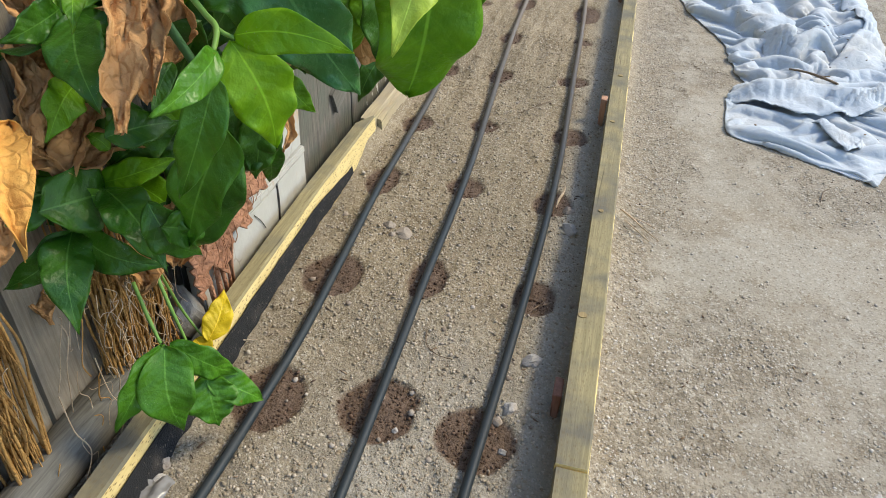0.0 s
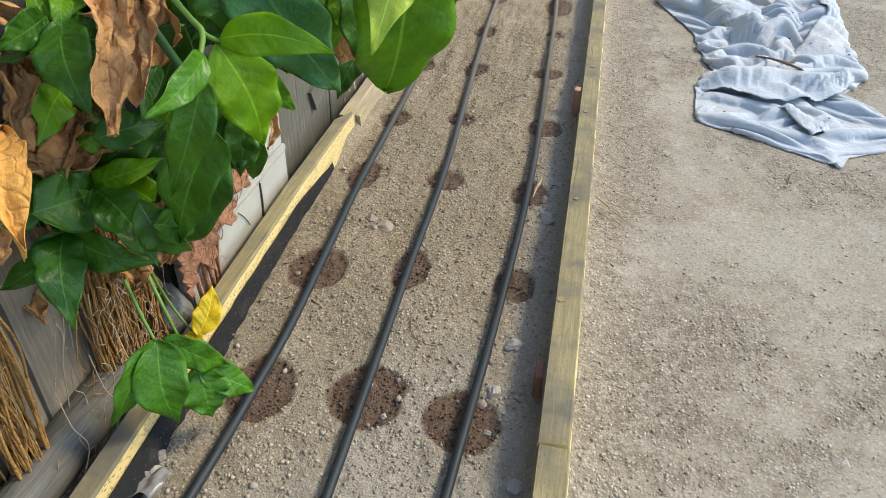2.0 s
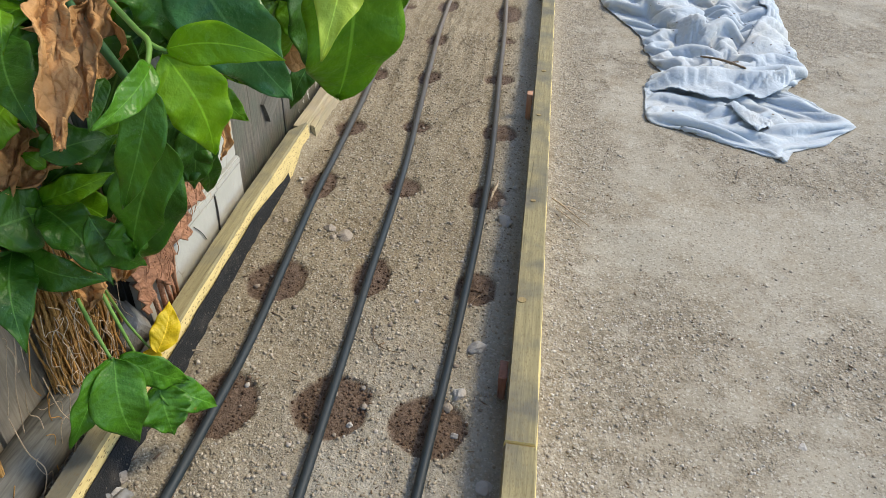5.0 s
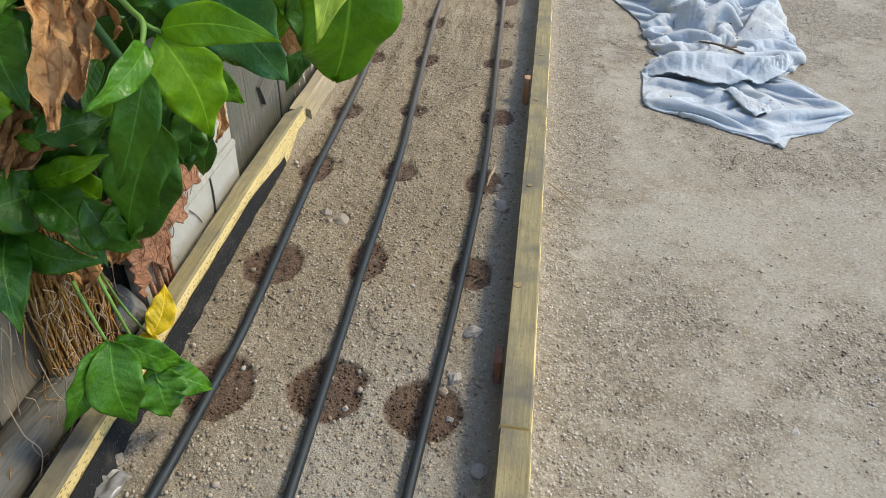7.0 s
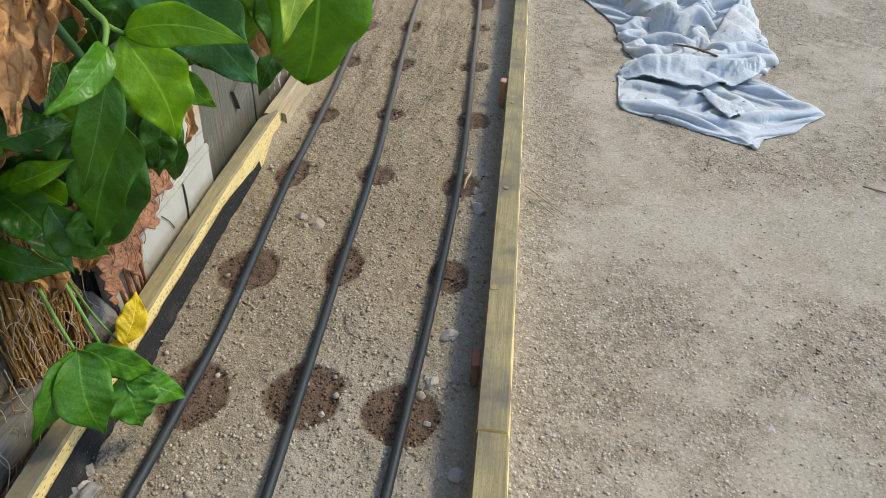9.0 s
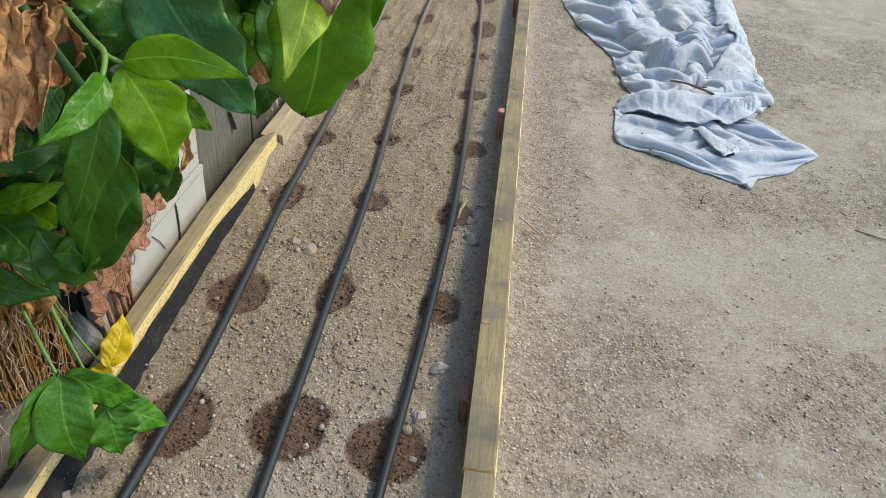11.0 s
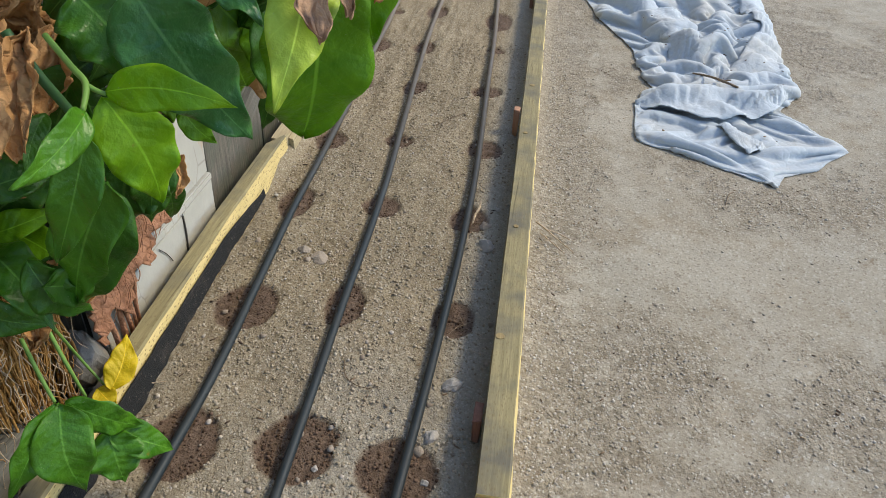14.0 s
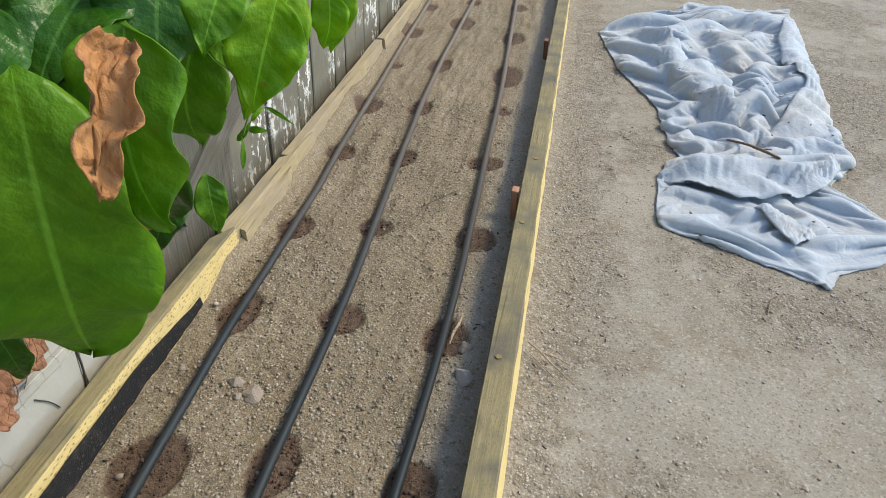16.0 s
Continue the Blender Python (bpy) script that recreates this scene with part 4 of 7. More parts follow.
def relax(q, rx, ry, floor_z, rounds, stiff, reach, sag):
    """Lets an over-long sheet buckle, sag and settle on the ground inside its outline."""
    edge = np.zeros(q.shape[:2], bool)
    edge[0], edge[-1], edge[:, 0], edge[:, -1] = True, True, True, True
    home = q[edge][:, :2].copy()
    diag = np.hypot(0.5 * (rx[:-1] + rx[1:]), 0.5 * (ry[:, :-1] + ry[:, 1:]))
    cx, cy = np.cumsum(rx, 1), np.cumsum(ry, 0)
    bx, by = cx[:, reach:] - cx[:, :-reach], cy[reach:] - cy[:-reach]
    bx = np.concatenate([cx[:, reach - 1:reach], bx], 1)
    by = np.concatenate([cy[reach - 1:reach], by], 0)
    for turn in range(rounds):
        q[..., 2] -= sag
        for o in (0, 1):
            n = (q.shape[1] - o) // 2
            a, b = q[:, o:o + 2 * n:2], q[:, o + 1:o + 1 + 2 * n:2]
            c = pull(a, b, rx[:, o:o + 2 * n:2][:, :n], 0.9)
            a += c
            b -= c
            n = (q.shape[0] - o) // 2
            a, b = q[o:o + 2 * n:2], q[o + 1:o + 1 + 2 * n:2]
            c = pull(a, b, ry[o:o + 2 * n:2][:n], 0.9)
            a += c
            b -= c
        for a, b, rest, give in ((q[:-1, :-1], q[1:, 1:], diag, 0.25), (q[:-1, 1:], q[1:, :-1], diag, 0.25), (q[:, :-reach], q[:, reach:], bx, stiff), (q[:-reach], q[reach:], by, stiff)):
            c = pull(a, b, rest, give)
            a += c
            b -= c
        q[edge, :2] += 0.5 * (home - q[edge][:, :2])
        q[edge, 2] += 0.3 * (floor_z[edge] + 0.004 - q[edge, 2])
        np.maximum(q[..., 2], floor_z + 0.002, out=q[..., 2])
    return q


def doubled(a):
    """Twice the rows and columns, by halves between neighbours."""
    b = np.empty((2 * a.shape[0] - 1, *a.shape[1:]))
    b[::2], b[1::2] = a, 0.5 * (a[1:] + a[:-1])
    c = np.empty((b.shape[0], 2 * b.shape[1] - 1, *b.shape[2:]))
    c[:, ::2], c[:, 1::2] = b, 0.5 * (b[:, 1:] + b[:, :-1])
    return c


def cloth():
    """The crumpled sheet: longer than the ground it covers, so that it lies in folds."""
    y0, y1 = OUTLINE[2][1] + 0.001, OUTLINE[12][1] - 0.001
    ys, ss = np.linspace(y0, y1, 216), np.linspace(0, 1, 64)
    S, Y = np.meshgrid(ss, ys)
    span = np.array([row_span(q) for q in ys])
    lo = span[:, :1] + 0.016 * (fbm(ys * 12, ys * 0, 110, 3) - 0.45)[:, None]
    hi = span[:, 1:] + 0.016 * (fbm(ys * 12, ys * 0 + 5, 111, 3) - 0.45)[:, None]
    X = lo + (hi - lo) * S
    inward = np.minimum(np.minimum(S, 1 - S) * (hi - lo), np.minimum(Y - y0 + 0.008, y1 + 0.008 - Y))
    Z = ground_height(X, Y) + 0.003 + 0.95 * cloth_height(X, Y) * (1 - np.exp(-np.maximum(inward, 0) / 0.012)) + 0.012 * fbm(X * 14 + Y * 9, Y * 8 - X * 12, 115, 2)
    q = np.stack([X, Y, Z], -1)
    extra = 1 + (0.08 + 0.34 * np.clip(fbm(X * 3, Y * 3, 117, 2) - 0.1, 0, 1)) * np.clip((Y - 2.1) / 0.5, 0.4, 1)
    rx = np.abs(np.diff(X, axis=1)) * 0.5 * (extra[:, 1:] + extra[:, :-1])
    step = np.linalg.norm(np.diff(q[..., :2], axis=0), axis=-1)
    ry = step * 0.5 * (extra[1:] + extra[:-1])
    q = relax(q, rx, ry, ground_height(X, Y), 170, 0.09, 4, 0.00006)
    q = doubled(q)
    rx, ry = doubled(rx), doubled(ry)
    rx = np.repeat(rx[:, ::2], 2, 1) * 0.5
    ry = np.repeat(ry[::2], 2, 0) * 0.5
    q = relax(q, rx, ry, ground_height(q[..., 0], q[..., 1]), 50, 0.04, 3, 0.00010)
    me = grid_mesh("cloth", np.linspace(0, 1, q.shape[1]), np.linspace(0, 1, q.shape[0]), lambda a, b: a * 0, cloth_mat)
    me.vertices.foreach_set("co", q.ravel())
    me.update()
    ob = tagged(new("drop_sheet", me), "crumpled faded pale blue cotton sheet on the ground", "cloth")
    so = ob.modifiers.new("thick", "SOLIDIFY")
    so.thickness, so.offset = 0.0016, 1
    return q.reshape(-1, 3)


SHEET = cloth()

# height of the sheet on a coarse raster, for what lies on it
_cell = 0.012
_top = {}
for _x, _y, _z in SHEET:
    _k = (int(_x / _cell), int(_y / _cell))
    _top[_k] = max(_top.get(_k, -1.0), _z)


def sheet_top(x, y):
    i, j = int(x / _cell), int(y / _cell)
    near = [_top[(i + a, j + b)] for a in (-1, 0, 1) for b in (-1, 0, 1) if (i + a, j + b) in _top]
    return sum(near) / len(near) if near else float(ground_height(np.array(x), np.array(y))) + 0.003


def spaced(points, n):
    p = np.array(points)
    d = np.concatenate([[0], np.cumsum(np.hypot(*np.diff(p, axis=0).T))])
    s = np.linspace(0, d[-1], n)
    return np.stack([np.interp(s, d, p[:, 0]), np.interp(s, d, p[:, 1])], -1)


def flap(free, root, lift, label, seed):
    """A layer of the sheet folded over on itself: its root runs into the sheet, its free edge stands a little off it."""
    n, m = 90, 16
    a, b = spaced(root, n), spaced(free, n)
    v, f = [], []
    for i in range(n):
        u = i / (n - 1)
        fade = min(1, 7 * u, 7 * (1 - u))
        wob = 0.010 * (float(fbm(u * 14, 2.0, seed, 3)) - 0.45)
        for j in range(m):
            s = j / (m - 1)
            x, y = a[i] + (b[i] - a[i]) * (s + wob * 2)
            z = sheet_top(x, y) - 0.006 * (1 - s) ** 2 + fade * (lift * 0.55 * s ** 0.7 + 0.30 * lift * math.sin(math.pi * s) + 0.007 * (float(fbm(u * 9, s * 3, seed + 4, 3)) - 0.45))
            v.append((x, y, z - (1 - fade) * 0.008))
    for i in range(n - 1):
        for j in range(m - 1):
            k2 = i * m + j
            f.append((k2, k2 + 1, k2 + m + 1, k2 + m))
    ob = part("fold", mesh_from("fold", v, f, cloth_mat), bpy.data.objects["drop_sheet"], label)
    so = ob.modifiers.new("thick", "SOLIDIFY")
    so.thickness, so.offset = 0.0016, 0


flap(((0.802, 3.800), (0.701, 3.451), (0.669, 3.213), (0.688, 2.980), (0.584, 2.733), (0.509, 2.600)),
     ((0.819, 3.746), (0.791, 3.360), (0.768, 3.094), (0.733, 2.831), (0.694, 2.646), (0.615, 2.538)), 0.020, "frayed folded-over hem", 211)
flap(((0.266, 2.374), (0.320, 2.337), (0.372, 2.315), (0.420, 2.275), (0.525, 2.317), (0.605, 2.373), (0.672, 2.504)),
     ((0.300, 2.469), (0.369, 2.488), (0.435, 2.477), (0.494, 2.464), (0.564, 2.461), (0.619, 2.498), (0.672, 2.571)), 0.030, "thick folded roll of cloth", 218)
flap(((0.325, 3.393), (0.371, 3.201), (0.430, 3.099), (0.483, 2.911), (0.459, 2.745), (0.516, 2.776)),
     ((0.279, 3.228), (0.314, 3.054), (0.353, 2.947), (0.382, 2.815), (0.394, 2.679), (0.444, 2.641)), 0.026, "raised fold of cloth", 225)
flap(((0.443, 2.272), (0.475, 2.208), (0.502, 2.136), (0.550, 2.191)),
     ((0.470, 2.317), (0.516, 2.268), (0.549, 2.227), (0.572, 2.226)), 0.022, "small rolled pleat", 232)


def on_cloth(x, y, lift=0.004):
    near = np.hypot(SHEET[:, 0] - x, SHEET[:, 1] - y) < 0.012
    return (x, y, (float(SHEET[near, 2].max()) if near.any() else 0.01) + lift)


sa, sb = Vector(on_cloth(0.425, 2.54, 0.003)), Vector(on_cloth(0.522, 2.44, 0.004))
twig("twig", [sa, sa.lerp(sb, 0.35) + Vector((0.002, 0.002, 0.004)), sa.lerp(sb, 0.7) + Vector((-0.001, 0, 0.004)), sb], [0.0022, 0.003, 0.0034, 0.0026], twig_mat, "short brown stick lying on the crumpled cloth",
     [[sa.lerp(sb, 0.6) + Vector((0, 0, 0.003)), sa.lerp(sb, 0.75) + Vector((0.012, 0.012, 0.006))]])
n = 70
x, y = 0.3 + 0.42 * rs.rand(n), 2.1 + 1.5 * rs.rand(n)
inside = np.array([row_span(b)[0] + 0.02 < a < row_span(b)[1] - 0.02 for a, b in zip(x, y)])
x, y = x[inside], y[inside]
scatter("cloth_debris", x, y, np.array([on_cloth(a, b, 0.001)[2] for a, b in zip(x, y)]), 0.0012 + 0.0016 * rs.rand(len(x)), debris_mat, "dark crumbs of dirt on the crumpled cloth", "debris", 0.5, 1.8, 12)


# ---- fence, rail and white panel ----
def paling_mesh(w, h, seed, mats):
    verts, faces = [], []
    nz, t = 16, 0.014
    ring = ((-0.5, 0), (0.5, 0), (0.5, 1), (0.44, 1.15), (-0.44, 1.15), (-0.5, 1))
    m = len(ring)
    for i in range(nz + 1):
        zz = h * (i / nz) ** 1.3
        for j, (a, d) in enumerate(ring):
            wv = 0.004 * (float(vn(zz * 9, j * 1.7, seed)) - 0.5)
            verts.append((t * d + (0.003 * (float(vn(zz * 5, a * 3, seed + 1)) - 0.5)), w * a + wv, zz))
    for i in range(nz):
        for j in range(m):
            k2 = (j + 1) % m
            faces.append((i * m + j, i * m + k2, (i + 1) * m + k2, (i + 1) * m + j))
    faces += [tuple(range(m))[::-1], tuple(nz * m + j for j in range(m))]
    me = mesh_from("paling", verts, faces, mats, False)
    return me


fence = empty("paling_fence", "weathered grey timber paling fence with flaking white paint", "fence")
lit_tan_variants = [paling_mesh(0.088, 1.5, 140 + s, lit_tan_wood) for s in range(4)]
grey_variants = [paling_mesh(0.088, 1.5, 120 + s, grey_wood) for s in range(4)]
peeled_variants = [paling_mesh(0.088, 1.5, 130 + s, peeled_wood) for s in range(4)]
yy, i = -0.6, 0
prs = random.Random(5)
while yy < 6.5:
    # palings up to y 1.22 take the tan painted lighter for light
    vs = peeled_variants if yy > 2.0 else grey_variants if yy > 1.22 else lit_tan_variants
    ob = part("paling", vs[i % 4], fence)
    ob.matrix_world = pose(fence_line(yy) - (0.03 if yy < 1.62 else 0) + prs.uniform(-0.003, 0.003), yy, -0.035, prs.uniform(-0.8, 0.8), 0, prs.uniform(-1, 1))
    yy += 0.088 + prs.uniform(0.002, 0.007)
    i += 1
for h in (0.30, 1.15):
    rail = board("rail", -0.7, 6.5, lambda q: fence_line(q) - 0.066, 1, 0.035, h + 0.07, h, [grey_wood] * 3, "grey timber fence rail behind the palings")
    rail.parent = fence
    del rail["category"], rail["group"]

# old round rail on the ground between the fence and the edging
v, f = sweep([(-0.525, 0.35, 0.018), (-0.527, 0.62, 0.024), (-0.528, 0.80, 0.030), (-0.531, 0.95, 0.032), (-0.536, 1.06, 0.030), (-0.541, 1.145, 0.026)], [0.027, 0.028, 0.029, 0.030, 0.029, 0.026], 14, 1.15)
v = [q + 0.005 * noise.noise_vector(Vector((q.x * 40, q.y * 9, q.z * 40))) for q in v]
tagged(new("old_log_rail", mesh_from("old_log_rail", v, f, log_wood)), "grey weathered timber log lying along the fence", "log")


# white painted panel at the fence's foot, with a bevelled upper lip and joints
def slab(name, parent, y0, y1, z0, z1, x, t, material, label=""):
    bm = bmesh.new()
    bmesh.ops.create_cube(bm, size=1)
    for q in bm.verts:
        q.co = Vector((x + (q.co.x - 0.5) * t, (y0 + y1) / 2 + q.co.y * (y1 - y0), (z0 + z1) / 2 + q.co.z * (z1 - z0)))
    bmesh.ops.bevel(bm, geom=bm.edges[:], offset=min(0.0025, t * 0.3), segments=2, affect="EDGES")
    bmesh.ops.subdivide_edges(bm, edges=[e for e in bm.edges if e.calc_length() > 0.03], cuts=5)
    for q in bm.verts:
        q.co += 0.0012 * noise.noise_vector(q.co * 30)
    me = bpy.data.meshes.new(name)
    bm.to_mesh(me)
    bm.free()
    me.materials.append(material)
    return part(name, me, parent, label)


panel = empty("white_panel", "low white painted weatherboard panel, cracked and stained", "panel")
PX = -0.513
slab("board", panel, 1.27, 1.512, -0.03, 0.097, PX, 0.022, white_mat)
slab("board", panel, 1.515, 1.628, -0.03, 0.099, PX - 0.001, 0.022, white_mat)
slab("lip", panel, 1.27, 1.626, 0.0985, 0.112, PX + 0.0015, 0.026, white_mat, "thin white bead over the lower boards")
slab("board", panel, 1.27, 1.624, 0.113, 0.31, PX - 0.004, 0.020, white_mat)
for y0, z0, y1, z1, w in ((1.512, 0.095, 1.509, 0.03, 0.0016), (1.335, 0.085, 1.345, 0.062, 0.002), (1.345, 0.062, 1.333, 0.052, 0.002), (1.333, 0.07, 1.328, 0.055, 0.0015), (1.43, 0.088, 1.46, 0.045, 0.0008), (1.40, 0.105, 1.375, 0.125, 0.0012)):
    tube("mark", [(PX + 0.0012, y0, z0), (PX + 0.0012, (y0 + y1) / 2 + 0.003, (z0 + z1) / 2), (PX + 0.0012, y1, z1)], w, mark_mat, 5, panel, "dark crack in the white paint")

# flat strut leaning on the fence past the panel
def strut():
    bm = bmesh.new()
    bmesh.ops.create_cube(bm, size=1)
    bmesh.ops.subdivide_edges(bm, edges=bm.edges[:], cuts=4, use_grid_fill=True)
    for q in bm.verts:
        q.co = Vector((q.co.x * 0.014, q.co.y * 0.34, q.co.z * 0.052))
        q.co += 0.0025 * noise.noise_vector(q.co * 25)
    me = bpy.data.meshes.new("strut")
    bm.to_mesh(me)
    bm.free()
    me.materials.append(log_wood)
    ob = new("strut", me)
    ob.matrix_world = pose(-0.543, 1.985, 0.165, 24, 0, 0)
    return tagged(ob, "flat grey weathered timber strut leaning on the fence", "timber strut")


strut()


# ---- climbing plant over the fence ----
plant = empty("climbing_plant", "leafy green climbing plant with dried brown leaves hanging over the fence", "plant")


def half_width(s, shape):
    """Half the blade's width along its length, 1 at the widest."""
    if shape == 1:
        return max(0.02, math.sin(math.pi * min(1, s * 0.92 + 0.06)) ** 0.6)
    if shape == 3:
        return max(0.02, (1 - abs(2 * min(1, s ** 0.95) - 1) ** 2.4) ** 0.75)
    w = math.sin(math.pi * s ** (0.72 if shape == 0 else 0.62)) ** (0.85 if shape == 0 else 0.72)
    if s > 0.66:
        w *= 1 - 0.28 * ((s - 0.66) / 0.34) ** 0.9
    return max(0.012, w)


def leaf(base, tip, width, normal, kind, bend, crumple, shape, seed):
    """A blade from base to tip with a folded midrib, wavy edges and a bent tip."""
    a = Vector(tip) - Vector(base)
    length = a.length
    a.normalize()
    nn = Vector(normal)
    nn = (nn - a * nn.dot(a)).normalized()
    b = nn.cross(a)
    rows, cols = (34, 17) if crumple else (24, 13)
    r = random.Random(seed)
    ph, ph2, fq = r.uniform(0, 6), r.uniform(0, 6), r.uniform(2.0, 3.4)
    side, droop = r.uniform(-0.09, 0.09), r.uniform(0.8, 2.2)
    verts, faces, uvs = [], [], []
    for i in range(rows):
        s = i / (rows - 1)
        hw = half_width(s, shape) * width / 2
        for j in range(cols):
            v = 2 * j / (cols - 1) - 1
            lob = 1 + (0.10 if shape == 2 else 0.085 if shape == 3 else 0.045) * math.sin(fq * 6 * s + ph + (0 if v > 0 else 2.1)) * abs(v)
            curl = bend * droop
            off = curl * length * 4 * s * (1 - s) - 0.9 * curl * length * s ** 3
            off += 0.16 * width * abs(v) * half_width(s, shape) * (0.6 - 0.5 * s)
            off += (0.085 if shape != 2 else 0.12) * width * v * v * math.sin(fq * 6.28 * s + ph2 + (1.4 if v > 0 else 0))
            if shape == 1:
                lob = 0.85 + 0.75 * noise.noise(Vector((s * 3.2, seed * 1.7, 1.5 if v > 0 else 6.5))) + 0.3 * noise.noise(Vector((s * 10, seed * 2.3, 3.5 if v > 0 else 9.5)))
            q = Vector(base) + a * (length * s) + b * (hw * v * lob + side * length * math.sin(math.pi * s)) + nn * off
            if crumple:
                q += crumple * width * (0.20 * noise.noise_vector(Vector((s * 2.6, v * 1.1, seed * 0.37))) + 0.08 * noise.noise_vector(Vector((s * 9, v * 3.5, seed * 0.7))))
                pleat = abs(noise.noise(Vector((s * 2.0, v * 1.7, seed * 0.9)))) + 0.4 * abs(noise.noise(Vector((s * 5.5 + v * 2, v * 3.4, seed * 1.3))))
                q += nn * (crumple * width * (0.40 * pleat - 0.1))
                q += nn * (crumple * width * 0.30 * v * v) - b * (crumple * 0.22 * hw * v)
            verts.append(q)
            uvs.append((s, v * 0.5 + 0.5))
    for i in range(rows - 1):
        for j in range(cols - 1):
            faces.append((i * cols + j, i * cols + j + 1, (i + 1) * cols + j + 1, (i + 1) * cols + j))
    me = mesh_from("leaf", verts, faces, LEAF[kind])
    layer = me.uv_layers.new(name="blade")
    layer.data.foreach_set("uv", [c for lp in me.loops for c in uvs[lp.vertex_index]])
    words = {"dry": "dried curled brown leaf", "orange": "dried orange leaf", "rust": "dried rust-brown leaf", "scorched": "scorched brown leaf end", "yellow": "yellowed leaf", "pale": "pale green leaf"}
    ob = part("dried_leaf" if kind in ("dry", "orange", "rust", "scorched") else "leaf", me, plant, words.get(kind, ""))
    so = ob.modifiers.new("thick", "SOLIDIFY")
    so.thickness = 0.0005
    return ob


def vine_stem(points, r, material):
    return tube("stem", points, [r] * (len(points) - 1) + [r * 0.8], material, 8, plant, "green leaf stalk" if material is stem_mat else "")


leaf((-0.499, 1.134, 0.501), (-0.507, 1.072, 0.489), 0.035, (0.976, -0.160, 0.147), "dark", 0.06, 0.00, 0, 875)
leaf((-0.484, 1.135, 0.497), (-0.423, 1.062, 0.449), 0.051, (0.114, -0.479, 0.870), "dark", 0.06, 0.00, 0, 665)
leaf((-0.487, 1.117, 0.440), (-0.471, 1.050, 0.415), 0.038, (0.887, 0.040, 0.459), "mid", 0.06, 0.00, 0, 250)
leaf((-0.445, 1.096, 0.535), (-0.425, 1.061, 0.516), 0.018, (0.450, -0.207, 0.869), "mid", 0.06, 0.00, 0, 644)
leaf((-0.409, 1.111, 0.544), (-0.361, 1.010, 0.462), 0.046, (0.613, -0.298, 0.732), "dry", 0.05, 0.90, 1, 953)
leaf((-0.398, 1.140, 0.528), (-0.365, 1.056, 0.473), 0.044, (0.162, -0.491, 0.856), "dry", 0.06, 0.90, 1, 969)
leaf((-0.405, 1.191, 0.513), (-0.393, 1.127, 0.458), 0.046, (0.385, -0.560, 0.733), "dry", 0.06, 0.90, 1, 257)
leaf((-0.556, 1.118, 0.463), (-0.498, 1.057, 0.398), 0.046, (0.627, -0.204, 0.751), "dry", 0.06, 1.00, 1, 790)
leaf((-0.555, 1.136, 0.419), (-0.519, 1.083, 0.372), 0.033, (0.142, -0.605, 0.783), "dry", 0.06, 1.00, 1, 660)
leaf((-0.474, 1.019, 0.443), (-0.406, 0.935, 0.394), 0.047, (0.401, -0.194, 0.895), "orange", 0.08, 0.35, 0, 715)
leaf((-0.483, 0.991, 0.374), (-0.464, 0.952, 0.350), 0.033, (0.553, -0.216, 0.805), "dry", 0.06, 0.90, 1, 876)
leaf((-0.503, 1.079, 0.295), (-0.546, 1.013, 0.255), 0.040, (0.760, -0.619, 0.201), "dark", 0.06, 0.00, 0, 682)
leaf((-0.506, 1.079, 0.296), (-0.457, 1.000, 0.242), 0.049, (0.454, -0.286, 0.844), "dark", 0.06, 0.00, 0, 651)
leaf((-0.500, 1.079, 0.294), (-0.403, 1.067, 0.280), 0.040, (-0.043, -0.865, 0.500), "dark", 0.06, 0.00, 0, 918)
leaf((-0.477, 1.103, 0.334), (-0.387, 1.055, 0.294), 0.050, (0.278, -0.262, 0.924), "dark", 0.06, 0.00, 0, 120)
leaf((-0.493, 1.118, 0.326), (-0.533, 1.096, 0.343), 0.039, (0.538, -0.407, 0.739), "dark", 0.06, 0.00, 0, 423)
leaf((-0.476, 1.100, 0.330), (-0.505, 1.077, 0.326), 0.017, (0.493, -0.720, 0.487), "mid", 0.06, 0.00, 0, 481)
leaf((-0.494, 1.120, 0.328), (-0.422, 1.146, 0.358), 0.035, (-0.012, -0.729, 0.684), "mid", 0.06, 0.00, 0, 661)
leaf((-0.504, 1.144, 0.329), (-0.427, 1.176, 0.382), 0.050, (0.238, -0.943, 0.234), "dark", 0.06, 0.00, 0, 941)
leaf((-0.488, 1.157, 0.308), (-0.417, 1.135, 0.291), 0.040, (0.067, -0.476, 0.877), "mid", 0.06, 0.00, 0, 606)
leaf((-0.472, 1.119, 0.371), (-0.492, 1.114, 0.388), 0.016, (0.562, -0.677, 0.475), "mid", 0.06, 0.00, 0, 424)
leaf((-0.381, 1.116, 0.474), (-0.376, 1.070, 0.445), 0.019, (0.574, -0.388, 0.721), "dark", 0.06, 0.00, 0, 399)
leaf((-0.578, 1.120, 0.287), (-0.515, 1.101, 0.276), 0.036, (-0.018, -0.546, 0.838), "dark", 0.06, 0.00, 0, 505)
leaf((-0.605, 1.192, 0.408), (-0.539, 1.133, 0.343), 0.047, (0.401, -0.440, 0.804), "dark", 0.06, 0.00, 0, 539)
leaf((-0.513, 1.214, 0.374), (-0.505, 1.153, 0.324), 0.055, (0.581, -0.463, 0.670), "dark", 0.06, 0.00, 0, 338)
leaf((-0.459, 1.228, 0.342), (-0.455, 1.172, 0.302), 0.044, (0.534, -0.473, 0.701), "dark", 0.06, 0.00, 0, 475)
